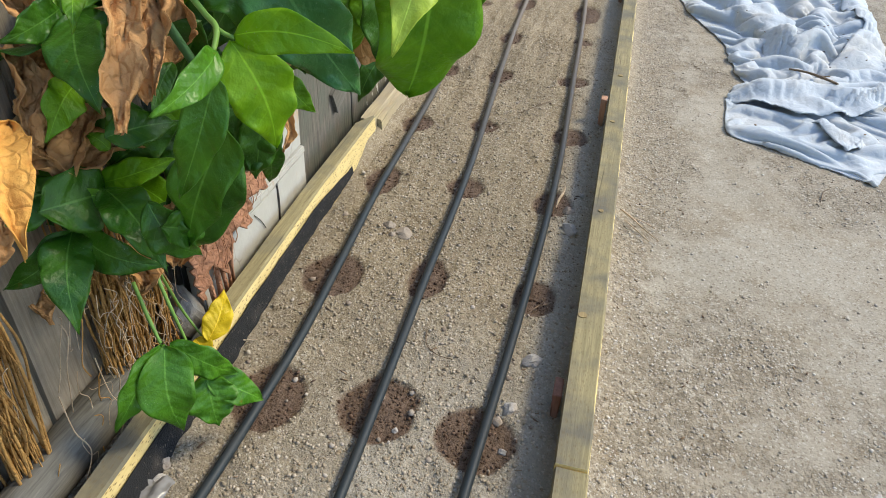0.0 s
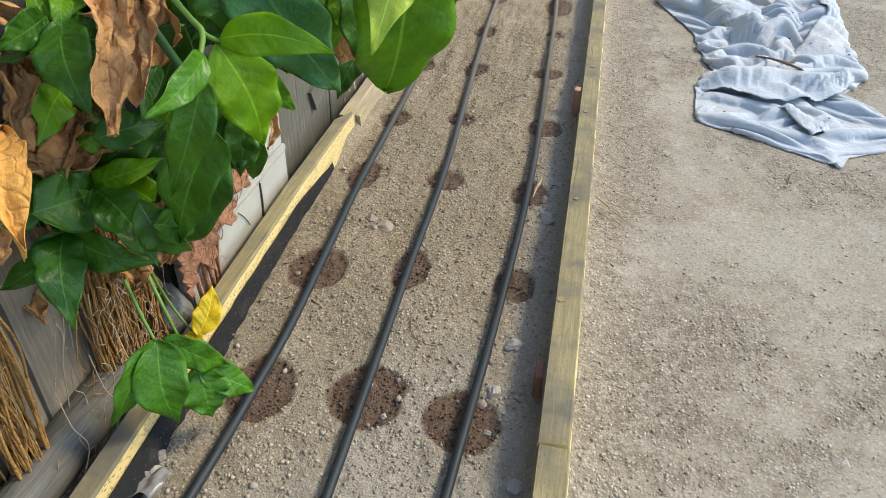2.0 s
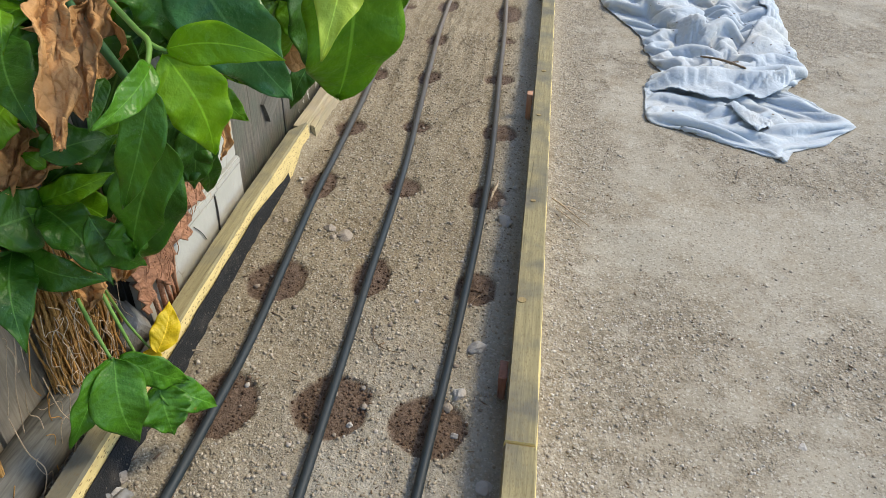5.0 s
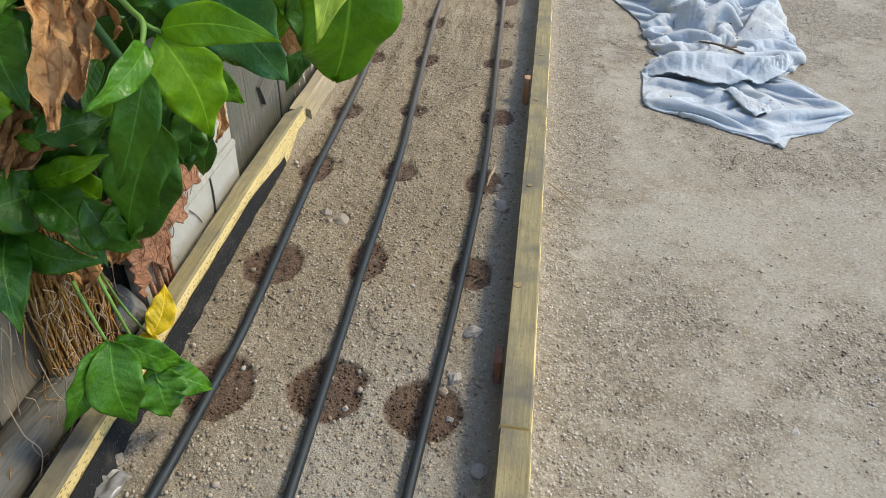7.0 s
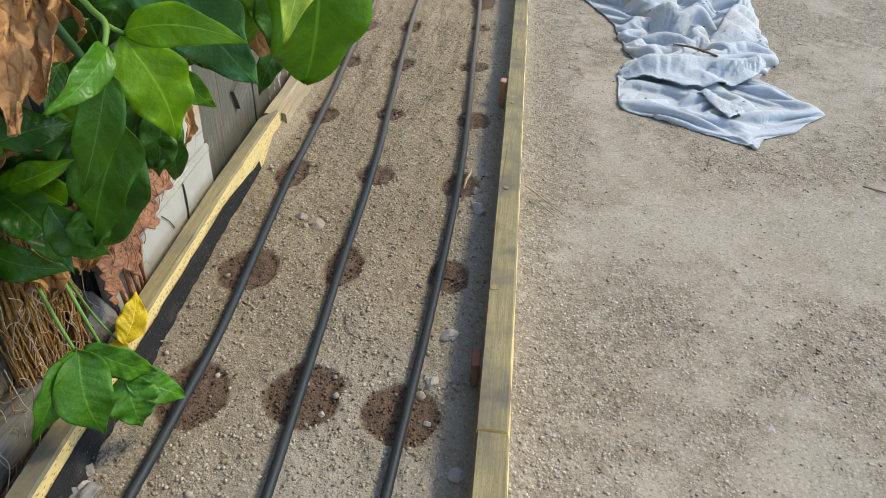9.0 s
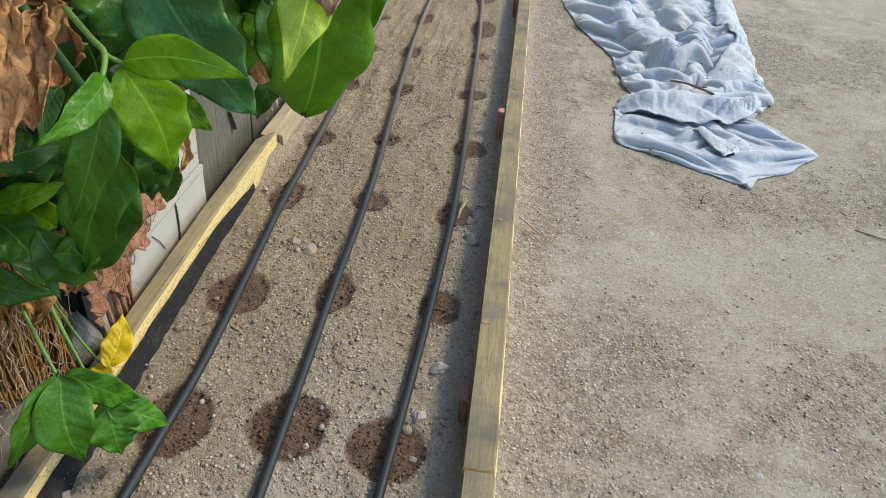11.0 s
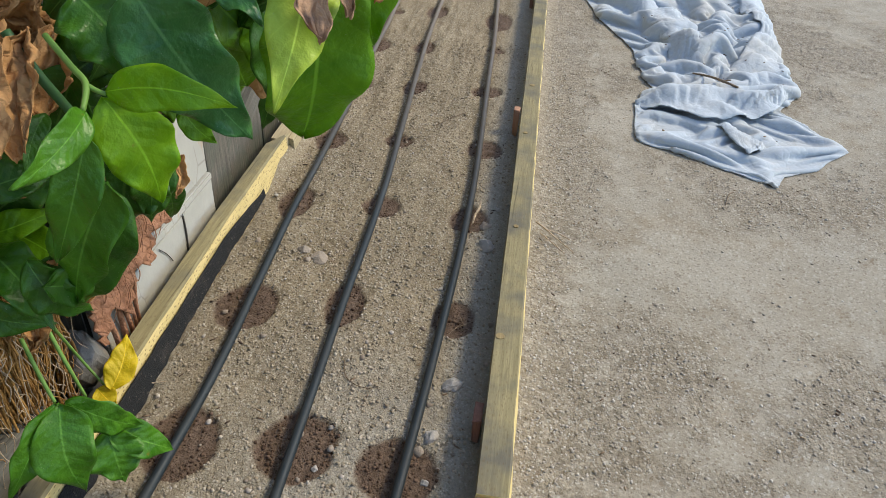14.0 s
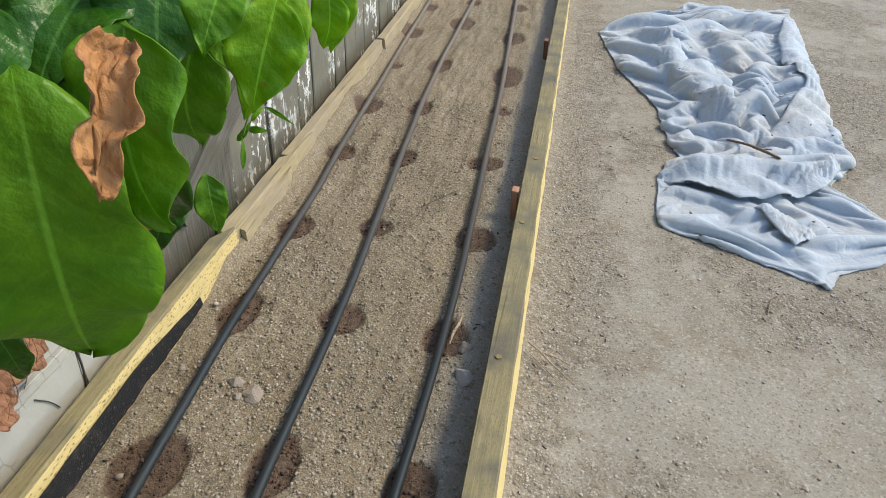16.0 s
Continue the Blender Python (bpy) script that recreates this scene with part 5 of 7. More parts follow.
leaf((-0.525, 1.090, 0.214), (-0.541, 1.062, 0.216), 0.036, (0.719, -0.382, 0.580), "dry", 0.06, 0.90, 1, 663)
leaf((-0.497, 1.157, 0.227), (-0.474, 1.109, 0.191), 0.061, (0.452, -0.394, 0.800), "dry", 0.06, 0.80, 1, 835)
leaf((-0.527, 1.145, 0.220), (-0.499, 1.113, 0.202), 0.045, (0.279, -0.265, 0.923), "dry", 0.06, 0.90, 1, 259)
leaf((-0.493, 1.208, 0.226), (-0.466, 1.166, 0.195), 0.040, (0.359, -0.388, 0.849), "dry", 0.06, 0.90, 1, 960)
leaf((-0.578, 1.075, 0.212), (-0.539, 1.044, 0.192), 0.030, (0.272, -0.251, 0.929), "dry", 0.06, 0.90, 1, 317)
leaf((-0.483, 1.241, 0.198), (-0.481, 1.195, 0.170), 0.035, (0.507, -0.428, 0.748), "dry", 0.06, 0.90, 1, 642)
leaf((-0.280, 1.028, 0.529), (-0.286, 0.956, 0.511), 0.025, (0.942, -0.143, 0.303), "green", 0.06, 0.00, 2, 948)
leaf((-0.284, 1.028, 0.512), (-0.321, 1.007, 0.411), 0.035, (0.221, -0.967, 0.124), "green", 0.06, 0.00, 2, 859)
leaf((-0.286, 1.057, 0.526), (-0.259, 1.061, 0.438), 0.053, (0.628, -0.761, 0.162), "bright", 0.05, 0.00, 0, 582)
leaf((-0.283, 1.057, 0.530), (-0.193, 1.061, 0.528), 0.032, (0.054, -0.922, 0.385), "bright", 0.05, 0.00, 0, 873)
leaf((-0.315, 1.081, 0.440), (-0.372, 1.068, 0.306), 0.053, (0.087, -0.995, 0.057), "green", 0.06, 0.00, 2, 623)
leaf((-0.299, 1.138, 0.579), (-0.225, 1.159, 0.447), 0.078, (0.399, -0.913, 0.083), "blue", 0.04, 0.00, 2, 610)
leaf((-0.347, 1.142, 0.565), (-0.292, 1.132, 0.500), 0.065, (0.475, -0.713, 0.517), "dark", 0.06, 0.00, 2, 414)
leaf((-0.338, 1.222, 0.533), (-0.293, 1.193, 0.446), 0.063, (0.360, -0.811, 0.461), "dark", 0.06, 0.00, 0, 619)
leaf((-0.441, 1.352, 0.298), (-0.439, 1.363, 0.194), 0.039, (0.534, -0.842, -0.081), "dark", 0.06, 0.00, 0, 153)
leaf((-0.434, 1.421, 0.337), (-0.397, 1.437, 0.278), 0.034, (0.590, -0.790, 0.165), "mid", 0.06, 0.00, 0, 508)
leaf((-0.319, 1.525, 0.354), (-0.356, 1.493, 0.273), 0.036, (0.403, -0.899, 0.171), "dark", 0.06, 0.00, 0, 831)
leaf((-0.271, 1.294, 0.506), (-0.253, 1.282, 0.451), 0.035, (0.331, -0.895, 0.299), "mid", 0.06, 0.00, 0, 520)
leaf((-0.398, 1.256, 0.394), (-0.371, 1.240, 0.330), 0.037, (0.465, -0.791, 0.398), "dark", 0.06, 0.00, 0, 172)
leaf((-0.156, 1.128, 0.631), (-0.154, 1.036, 0.543), 0.046, (0.297, -0.670, 0.680), "pale", 0.04, 0.00, 0, 546)
leaf((-0.163, 1.172, 0.621), (-0.187, 1.187, 0.434), 0.087, (0.465, -0.876, -0.131), "mid", 0.05, 0.00, 3, 380)
leaf((-0.151, 1.107, 0.633), (-0.130, 1.063, 0.581), 0.028, (0.360, -0.637, 0.682), "scorched", 0.03, 0.60, 1, 336)
leaf((-0.138, 1.116, 0.631), (-0.116, 1.084, 0.593), 0.019, (0.400, -0.575, 0.714), "scorched", 0.06, 0.90, 1, 177)
leaf((-0.129, 1.204, 0.633), (-0.127, 1.194, 0.528), 0.053, (0.182, -0.979, 0.092), "mid", 0.06, 0.00, 2, 806)
leaf((-0.139, 1.384, 0.596), (-0.154, 1.357, 0.524), 0.054, (0.283, -0.917, 0.281), "bright", 0.06, 0.00, 0, 21)
leaf((-0.164, 1.551, 0.560), (-0.171, 1.549, 0.504), 0.035, (0.220, -0.975, 0.008), "bright", 0.06, 0.00, 0, 863)
leaf((-0.276, 1.174, 0.589), (-0.201, 1.143, 0.561), 0.040, (0.046, -0.610, 0.791), "blue", 0.06, 0.00, 2, 562)
leaf((-0.271, 1.116, 0.628), (-0.260, 1.070, 0.594), 0.036, (0.631, -0.366, 0.684), "dark", 0.06, 0.00, 0, 406)
leaf((-0.324, 1.216, 0.609), (-0.237, 1.186, 0.579), 0.048, (-0.059, -0.785, 0.616), "mid", 0.06, 0.00, 0, 384)
leaf((-0.258, 1.267, 0.614), (-0.246, 1.203, 0.552), 0.055, (0.632, -0.472, 0.615), "dark", 0.06, 0.00, 0, 719)
leaf((-0.254, 1.325, 0.608), (-0.252, 1.270, 0.562), 0.051, (0.656, -0.468, 0.592), "dark", 0.06, 0.00, 0, 501)
leaf((-0.353, 1.136, 0.390), (-0.410, 1.126, 0.245), 0.073, (0.549, -0.821, -0.155), "dark", 0.06, 0.00, 0, 541)
leaf((-0.361, 1.231, 0.388), (-0.375, 1.217, 0.298), 0.046, (0.549, -0.834, 0.054), "dark", 0.06, 0.00, 0, 888)
leaf((-0.308, 1.182, 0.410), (-0.306, 1.160, 0.378), 0.014, (0.538, -0.687, 0.488), "dry", 0.06, 0.90, 1, 567)
leaf((-0.316, 1.155, 0.408), (-0.315, 1.151, 0.402), 0.009, (0.559, -0.641, 0.526), "dry", 0.06, 0.90, 1, 1)
leaf((-0.145, 1.329, 0.623), (-0.152, 1.301, 0.584), 0.037, (0.377, -0.789, 0.484), "mid", 0.06, 0.00, 0, 705)
leaf((-0.208, 1.378, 0.459), (-0.204, 1.377, 0.404), 0.026, (0.545, -0.837, 0.047), "mid", 0.06, 0.00, 0, 275)
leaf((-0.381, 1.224, 0.383), (-0.399, 1.211, 0.296), 0.086, (0.396, -0.917, 0.052), "dark", 0.06, 0.00, 0, 373)
leaf((-0.205, 1.365, 0.620), (-0.196, 1.323, 0.555), 0.073, (0.507, -0.689, 0.517), "dark", 0.06, 0.00, 0, 960)
leaf((-0.114, 1.177, 0.635), (-0.109, 1.140, 0.586), 0.033, (0.604, -0.555, 0.572), "rust", 0.06, 0.60, 1, 678)
leaf((-0.119, 1.169, 0.626), (-0.112, 1.154, 0.607), 0.012, (0.578, -0.520, 0.628), "scorched", 0.06, 0.60, 1, 185)
leaf((-0.190, 1.538, 0.565), (-0.233, 1.499, 0.447), 0.061, (0.422, -0.895, 0.146), "bright", 0.06, 0.00, 0, 953)
leaf((-0.221, 1.733, 0.535), (-0.224, 1.717, 0.440), 0.045, (0.320, -0.935, 0.155), "bright", 0.06, 0.00, 0, 968)
leaf((-0.285, 1.550, 0.534), (-0.245, 1.537, 0.470), 0.032, (0.392, -0.827, 0.404), "mid", 0.06, 0.00, 0, 166)
leaf((-0.312, 1.570, 0.500), (-0.295, 1.546, 0.426), 0.034, (0.465, -0.806, 0.365), "dark", 0.06, 0.00, 0, 766)
leaf((-0.285, 1.501, 0.571), (-0.268, 1.474, 0.528), 0.066, (0.414, -0.693, 0.590), "mid", 0.06, 0.00, 0, 687)
leaf((-0.230, 1.488, 0.573), (-0.220, 1.477, 0.555), 0.032, (0.307, -0.737, 0.602), "yellow", 0.06, 0.00, 0, 546)
leaf((-0.430, 1.070, 0.167), (-0.455, 0.999, 0.089), 0.034, (0.727, -0.606, 0.322), "green", 0.06, 0.00, 0, 114)
leaf((-0.426, 1.071, 0.166), (-0.400, 1.035, 0.069), 0.061, (0.593, -0.693, 0.409), "green", 0.06, 0.00, 0, 2)
leaf((-0.421, 1.073, 0.167), (-0.364, 1.106, 0.101), 0.038, (0.665, -0.717, 0.210), "green", 0.06, 0.00, 0, 854)
leaf((-0.401, 1.090, 0.109), (-0.343, 1.119, 0.053), 0.040, (0.735, -0.326, 0.595), "green", 0.06, 0.00, 0, 118)
leaf((-0.395, 1.088, 0.111), (-0.377, 1.066, 0.052), 0.058, (0.565, -0.705, 0.429), "green", 0.06, 0.00, 0, 888)
leaf((-0.446, 1.169, 0.075), (-0.450, 1.229, 0.113), 0.036, (0.448, -0.456, 0.769), "yellow", 0.06, 0.00, 0, 971)
leaf((-0.462, 1.167, 0.077), (-0.437, 1.159, 0.058), 0.029, (0.371, -0.558, 0.742), "yellow", 0.06, 0.00, 0, 748)
vine_stem([(-0.474, 1.103, 0.216), (-0.449, 1.083, 0.190), (-0.430, 1.070, 0.167)], 0.0022, stem_mat)
vine_stem([(-0.470, 1.133, 0.220), (-0.448, 1.119, 0.177), (-0.431, 1.112, 0.130)], 0.0022, stem_mat)
vine_stem([(-0.465, 1.133, 0.219), (-0.482, 1.178, 0.115), (-0.451, 1.172, 0.072)], 0.0018, stem_mat)
vine_stem([(-0.338, 1.085, 0.554), (-0.311, 1.068, 0.540), (-0.296, 1.057, 0.534), (-0.288, 1.036, 0.525)], 0.0024, stem_mat)
vine_stem([(-0.296, 1.057, 0.534), (-0.289, 1.056, 0.531), (-0.282, 1.056, 0.529)], 0.0018, stem_mat)
vine_stem([(-0.406, 1.130, 0.534), (-0.382, 1.124, 0.501), (-0.373, 1.137, 0.465), (-0.361, 1.142, 0.435)], 0.0042, stem_dark)
vine_stem([(-0.570, 1.183, 0.486), (-0.570, 1.179, 0.380), (-0.500, 1.125, 0.320), (-0.462, 1.134, 0.219)], 0.0024, stem_dark)
vine_stem([(-0.592, 1.208, 0.358), (-0.580, 1.203, 0.313), (-0.553, 1.200, 0.267)], 0.0035, vine_mat)
vine_stem([(-0.293, 1.137, 0.592), (-0.271, 1.140, 0.592), (-0.255, 1.143, 0.591)], 0.0022, stem_mat)
vine_stem([(-0.514, 2.033, 0.155), (-0.500, 2.038, 0.193), (-0.492, 2.048, 0.206)], 0.0018, stem_mat)
leaf((-0.536, 2.051, 0.133), (-0.507, 2.059, 0.173), 0.013, (0.176, -0.982, 0.068), "mid", 0.06, 0.00, 0, 893)
leaf((-0.505, 2.000, 0.104), (-0.516, 2.033, 0.155), 0.010, (0.398, -0.728, 0.558), "mid", 0.06, 0.00, 0, 997)
leaf((-0.509, 2.049, 0.160), (-0.470, 2.047, 0.163), 0.014, (-0.099, -0.902, 0.421), "mid", 0.06, 0.00, 0, 612)
leaf((-0.493, 2.096, 0.187), (-0.437, 2.088, 0.161), 0.009, (0.130, -0.833, 0.537), "mid", 0.06, 0.00, 0, 732)
leaf((-0.502, 2.050, 0.177), (-0.481, 2.069, 0.199), 0.010, (0.375, -0.851, 0.367), "bright", 0.06, 0.00, 0, 913)
leaf((-0.312, 1.428, 0.747), (-0.336, 1.486, 0.711), 0.038, (0.381, -0.851, 0.361), "dark", 0.06, 0.00, 0, 745)
leaf((-0.329, 1.506, 0.628), (-0.263, 1.456, 0.630), 0.041, (-0.260, -0.962, 0.081), "dry", 0.06, 0.00, 0, 268)
leaf((-0.303, 1.152, 0.698), (-0.257, 1.217, 0.652), 0.044, (0.287, -0.913, 0.291), "dry", 0.06, 0.00, 0, 584)
leaf((-0.342, 1.698, 0.698), (-0.405, 1.677, 0.668), 0.035, (0.172, -0.913, 0.369), "dark", 0.06, 0.00, 0, 780)
leaf((-0.325, 1.577, 0.695), (-0.297, 1.486, 0.703), 0.051, (-0.598, -0.788, -0.147), "mid", 0.06, 0.00, 0, 877)
leaf((-0.443, 1.548, 0.780), (-0.452, 1.652, 0.781), 0.062, (0.251, -0.965, -0.078), "dark", 0.06, 0.00, 0, 321)
leaf((-0.490, 1.742, 0.531), (-0.474, 1.746, 0.446), 0.047, (-0.240, -0.715, 0.656), "dark", 0.06, 0.00, 0, 464)
leaf((-0.306, 1.391, 0.623), (-0.313, 1.356, 0.549), 0.046, (0.796, -0.540, 0.272), "dark", 0.06, 0.00, 0, 166)
leaf((-0.444, 1.585, 0.508), (-0.395, 1.644, 0.439), 0.050, (0.119, -0.894, 0.432), "dark", 0.06, 0.00, 0, 923)
leaf((-0.307, 1.284, 0.685), (-0.304, 1.197, 0.624), 0.064, (0.344, -0.762, 0.549), "dark", 0.06, 0.00, 0, 269)
leaf((-0.364, 1.585, 0.596), (-0.352, 1.678, 0.556), 0.063, (0.617, -0.422, 0.664), "mid", 0.06, 0.00, 0, 454)
leaf((-0.303, 1.364, 0.638), (-0.290, 1.358, 0.548), 0.042, (0.692, -0.706, -0.150), "mid", 0.06, 0.00, 0, 175)
leaf((-0.515, 1.273, 0.484), (-0.463, 1.289, 0.431), 0.039, (0.683, -0.720, 0.123), "dark", 0.06, 0.00, 0, 546)
leaf((-0.483, 1.355, 0.360), (-0.387, 1.335, 0.371), 0.059, (0.511, -0.821, -0.254), "dark", 0.06, 0.00, 0, 44)
leaf((-0.490, 1.378, 0.586), (-0.444, 1.420, 0.524), 0.044, (0.542, -0.828, -0.143), "dry", 0.06, 0.00, 0, 111)
leaf((-0.342, 1.271, 0.576), (-0.326, 1.268, 0.480), 0.057, (0.499, -0.825, 0.265), "dry", 0.06, 0.00, 0, 281)
leaf((-0.418, 1.283, 0.766), (-0.428, 1.304, 0.688), 0.042, (0.806, -0.474, -0.354), "dark", 0.06, 0.00, 0, 918)
leaf((-0.444, 1.329, 0.766), (-0.533, 1.357, 0.753), 0.045, (0.964, -0.242, 0.108), "dark", 0.06, 0.00, 0, 787)
leaf((-0.295, 1.222, 0.544), (-0.343, 1.300, 0.503), 0.049, (0.718, -0.696, 0.024), "dry", 0.06, 0.00, 0, 303)
leaf((-0.476, 1.711, 0.420), (-0.478, 1.718, 0.322), 0.056, (0.181, -0.702, 0.689), "dry", 0.06, 0.00, 0, 724)
leaf((-0.330, 1.434, 0.513), (-0.242, 1.415, 0.494), 0.048, (0.286, -0.954, 0.093), "dry", 0.06, 0.00, 0, 629)
leaf((-0.301, 1.299, 0.533), (-0.327, 1.234, 0.521), 0.038, (0.207, -0.454, 0.867), "dark", 0.06, 0.00, 0, 439)
leaf((-0.266, 1.431, 0.772), (-0.261, 1.453, 0.685), 0.048, (0.507, -0.816, 0.278), "dark", 0.06, 0.00, 0, 393)
leaf((-0.434, 1.640, 0.653), (-0.451, 1.551, 0.661), 0.052, (0.588, -0.783, -0.202), "dark", 0.06, 0.00, 0, 707)
leaf((-0.395, 1.392, 0.793), (-0.344, 1.450, 0.752), 0.045, (0.046, -0.574, -0.817), "mid", 0.06, 0.00, 0, 16)
leaf((-0.379, 1.749, 0.703), (-0.351, 1.735, 0.624), 0.040, (-0.095, -0.728, 0.678), "mid", 0.06, 0.00, 0, 808)
leaf((-0.527, 1.597, 0.743), (-0.488, 1.549, 0.663), 0.062, (0.497, -0.863, -0.087), "dark", 0.06, 0.00, 0, 489)
leaf((-0.535, 1.660, 0.379), (-0.483, 1.688, 0.438), 0.042, (0.258, -0.966, -0.008), "dark", 0.06, 0.00, 0, 9)
leaf((-0.453, 1.676, 0.735), (-0.385, 1.702, 0.694), 0.038, (0.638, -0.480, 0.603), "dark", 0.06, 0.00, 0, 750)
leaf((-0.365, 1.760, 0.580), (-0.303, 1.702, 0.565), 0.046, (-0.123, -0.992, -0.026), "dry", 0.06, 0.00, 0, 370)
leaf((-0.411, 1.751, 0.728), (-0.420, 1.723, 0.640), 0.051, (0.420, -0.880, 0.221), "dark", 0.06, 0.00, 0, 422)
leaf((-0.536, 1.365, 0.596), (-0.439, 1.368, 0.600), 0.046, (0.651, -0.333, 0.682), "dark", 0.06, 0.00, 0, 39)
leaf((-0.340, 1.563, 0.597), (-0.330, 1.486, 0.546), 0.045, (0.459, -0.863, 0.210), "dark", 0.06, 0.00, 0, 224)
leaf((-0.432, 1.693, 0.691), (-0.430, 1.696, 0.609), 0.044, (0.607, -0.787, -0.108), "dark", 0.06, 0.00, 0, 854)
leaf((-0.411, 1.727, 0.655), (-0.393, 1.708, 0.571), 0.046, (0.159, -0.978, 0.134), "dark", 0.06, 0.00, 0, 252)
leaf((-0.416, 1.401, 0.394), (-0.464, 1.494, 0.389), 0.052, (0.620, 0.156, 0.769), "dark", 0.06, 0.00, 0, 143)
leaf((-0.346, 1.699, 0.529), (-0.308, 1.645, 0.570), 0.042, (0.011, -0.997, 0.074), "dry", 0.06, 0.00, 0, 927)
leaf((-0.301, 1.752, 0.650), (-0.272, 1.735, 0.578), 0.049, (0.320, -0.940, 0.121), "dark", 0.06, 0.00, 0, 724)
leaf((-0.304, 1.587, 0.708), (-0.283, 1.522, 0.764), 0.049, (0.062, -0.983, 0.175), "dark", 0.06, 0.00, 0, 905)
leaf((-0.463, 1.417, 0.675), (-0.420, 1.330, 0.633), 0.054, (0.640, -0.765, 0.066), "dark", 0.06, 0.00, 0, 369)
leaf((-0.362, 1.382, 0.800), (-0.336, 1.343, 0.732), 0.045, (0.251, -0.951, -0.181), "dark", 0.06, 0.00, 0, 845)
leaf((-0.384, 1.212, 0.697), (-0.402, 1.269, 0.644), 0.039, (0.454, -0.887, -0.090), "mid", 0.06, 0.00, 0, 728)
leaf((-0.389, 1.420, 0.611), (-0.429, 1.404, 0.682), 0.045, (-0.453, -0.758, 0.470), "dark", 0.06, 0.00, 0, 721)
leaf((-0.545, 1.747, 0.297), (-0.490, 1.731, 0.363), 0.051, (0.493, -0.870, 0.023), "dark", 0.06, 0.00, 0, 170)
leaf((-0.517, 1.351, 0.314), (-0.488, 1.404, 0.268), 0.038, (0.326, -0.854, 0.405), "dark", 0.06, 0.00, 0, 172)
leaf((-0.414, 1.478, 0.654), (-0.487, 1.500, 0.626), 0.046, (-0.095, -0.832, 0.547), "mid", 0.06, 0.00, 0, 445)
leaf((-0.421, 1.397, 0.823), (-0.460, 1.438, 0.759), 0.039, (0.648, -0.760, -0.056), "dark", 0.06, 0.00, 0, 467)
leaf((-0.475, 1.298, 0.464), (-0.436, 1.380, 0.447), 0.044, (0.378, -0.824, 0.421), "mid", 0.06, 0.00, 0, 421)
leaf((-0.417, 1.381, 0.553), (-0.388, 1.310, 0.495), 0.055, (0.540, -0.784, 0.306), "dark", 0.06, 0.00, 0, 710)
leaf((-0.311, 1.537, 0.636), (-0.258, 1.583, 0.563), 0.059, (0.282, -0.959, 0.018), "dry", 0.06, 0.00, 0, 54)
leaf((-0.454, 1.729, 0.731), (-0.496, 1.767, 0.681), 0.046, (0.333, -0.892, -0.306), "dark", 0.06, 0.00, 0, 222)
leaf((-0.382, 1.357, 0.715), (-0.355, 1.384, 0.624), 0.052, (-0.071, -0.996, 0.057), "dry", 0.06, 0.00, 0, 611)
leaf((-0.296, 1.439, 0.722), (-0.363, 1.377, 0.734), 0.050, (0.730, -0.679, -0.080), "dark", 0.06, 0.00, 0, 949)
leaf((-0.533, 1.557, 0.482), (-0.497, 1.573, 0.549), 0.042, (0.191, -0.961, 0.199), "mid", 0.06, 0.00, 0, 273)
leaf((-0.459, 1.151, 0.505), (-0.496, 1.199, 0.445), 0.050, (0.368, -0.870, 0.327), "dry", 0.06, 0.00, 0, 526)
leaf((-0.339, 1.639, 0.610), (-0.261, 1.644, 0.548), 0.053, (-0.619, -0.742, -0.257), "dark", 0.06, 0.00, 0, 952)
leaf((-0.375, 1.449, 0.514), (-0.435, 1.379, 0.454), 0.066, (-0.214, -0.801, 0.559), "dark", 0.06, 0.00, 0, 940)
leaf((-0.371, 1.187, 0.624), (-0.399, 1.264, 0.558), 0.057, (0.650, -0.674, 0.350), "dark", 0.06, 0.00, 0, 65)
leaf((-0.508, 1.637, 0.398), (-0.492, 1.658, 0.314), 0.041, (0.492, -0.715, 0.497), "mid", 0.06, 0.00, 0, 332)
leaf((-0.453, 1.422, 0.439), (-0.498, 1.404, 0.373), 0.044, (0.184, -0.935, 0.304), "dark", 0.06, 0.00, 0, 994)
leaf((-0.339, 1.705, 0.823), (-0.305, 1.758, 0.736), 0.049, (0.186, -0.831, 0.524), "dark", 0.06, 0.00, 0, 926)
leaf((-0.444, 1.358, 0.690), (-0.414, 1.374, 0.595), 0.056, (0.500, -0.801, -0.329), "dark", 0.06, 0.00, 0, 995)
leaf((-0.259, 1.223, 0.669), (-0.294, 1.194, 0.602), 0.042, (0.417, -0.793, 0.444), "dark", 0.06, 0.00, 0, 939)
leaf((-0.359, 1.769, 0.536), (-0.433, 1.721, 0.482), 0.051, (0.494, -0.860, 0.129), "dark", 0.06, 0.00, 0, 316)
leaf((-0.463, 1.475, 0.688), (-0.498, 1.417, 0.659), 0.040, (-0.023, -0.827, -0.562), "mid", 0.06, 0.00, 0, 556)
leaf((-0.248, 1.356, 0.786), (-0.222, 1.328, 0.715), 0.041, (-0.165, -0.888, -0.430), "mid", 0.06, 0.00, 0, 365)
leaf((-0.513, 1.621, 0.420), (-0.523, 1.576, 0.487), 0.039, (0.497, -0.717, 0.488), "dark", 0.06, 0.00, 0, 457)
leaf((-0.342, 1.604, 0.530), (-0.440, 1.624, 0.526), 0.049, (0.512, -0.772, 0.376), "dark", 0.06, 0.00, 0, 834)
leaf((-0.434, 1.257, 0.643), (-0.429, 1.306, 0.577), 0.041, (0.250, -0.895, -0.370), "mid", 0.06, 0.00, 0, 813)
leaf((-0.558, 1.702, 0.264), (-0.474, 1.699, 0.305), 0.044, (0.439, 0.057, 0.897), "mid", 0.06, 0.00, 0, 379)
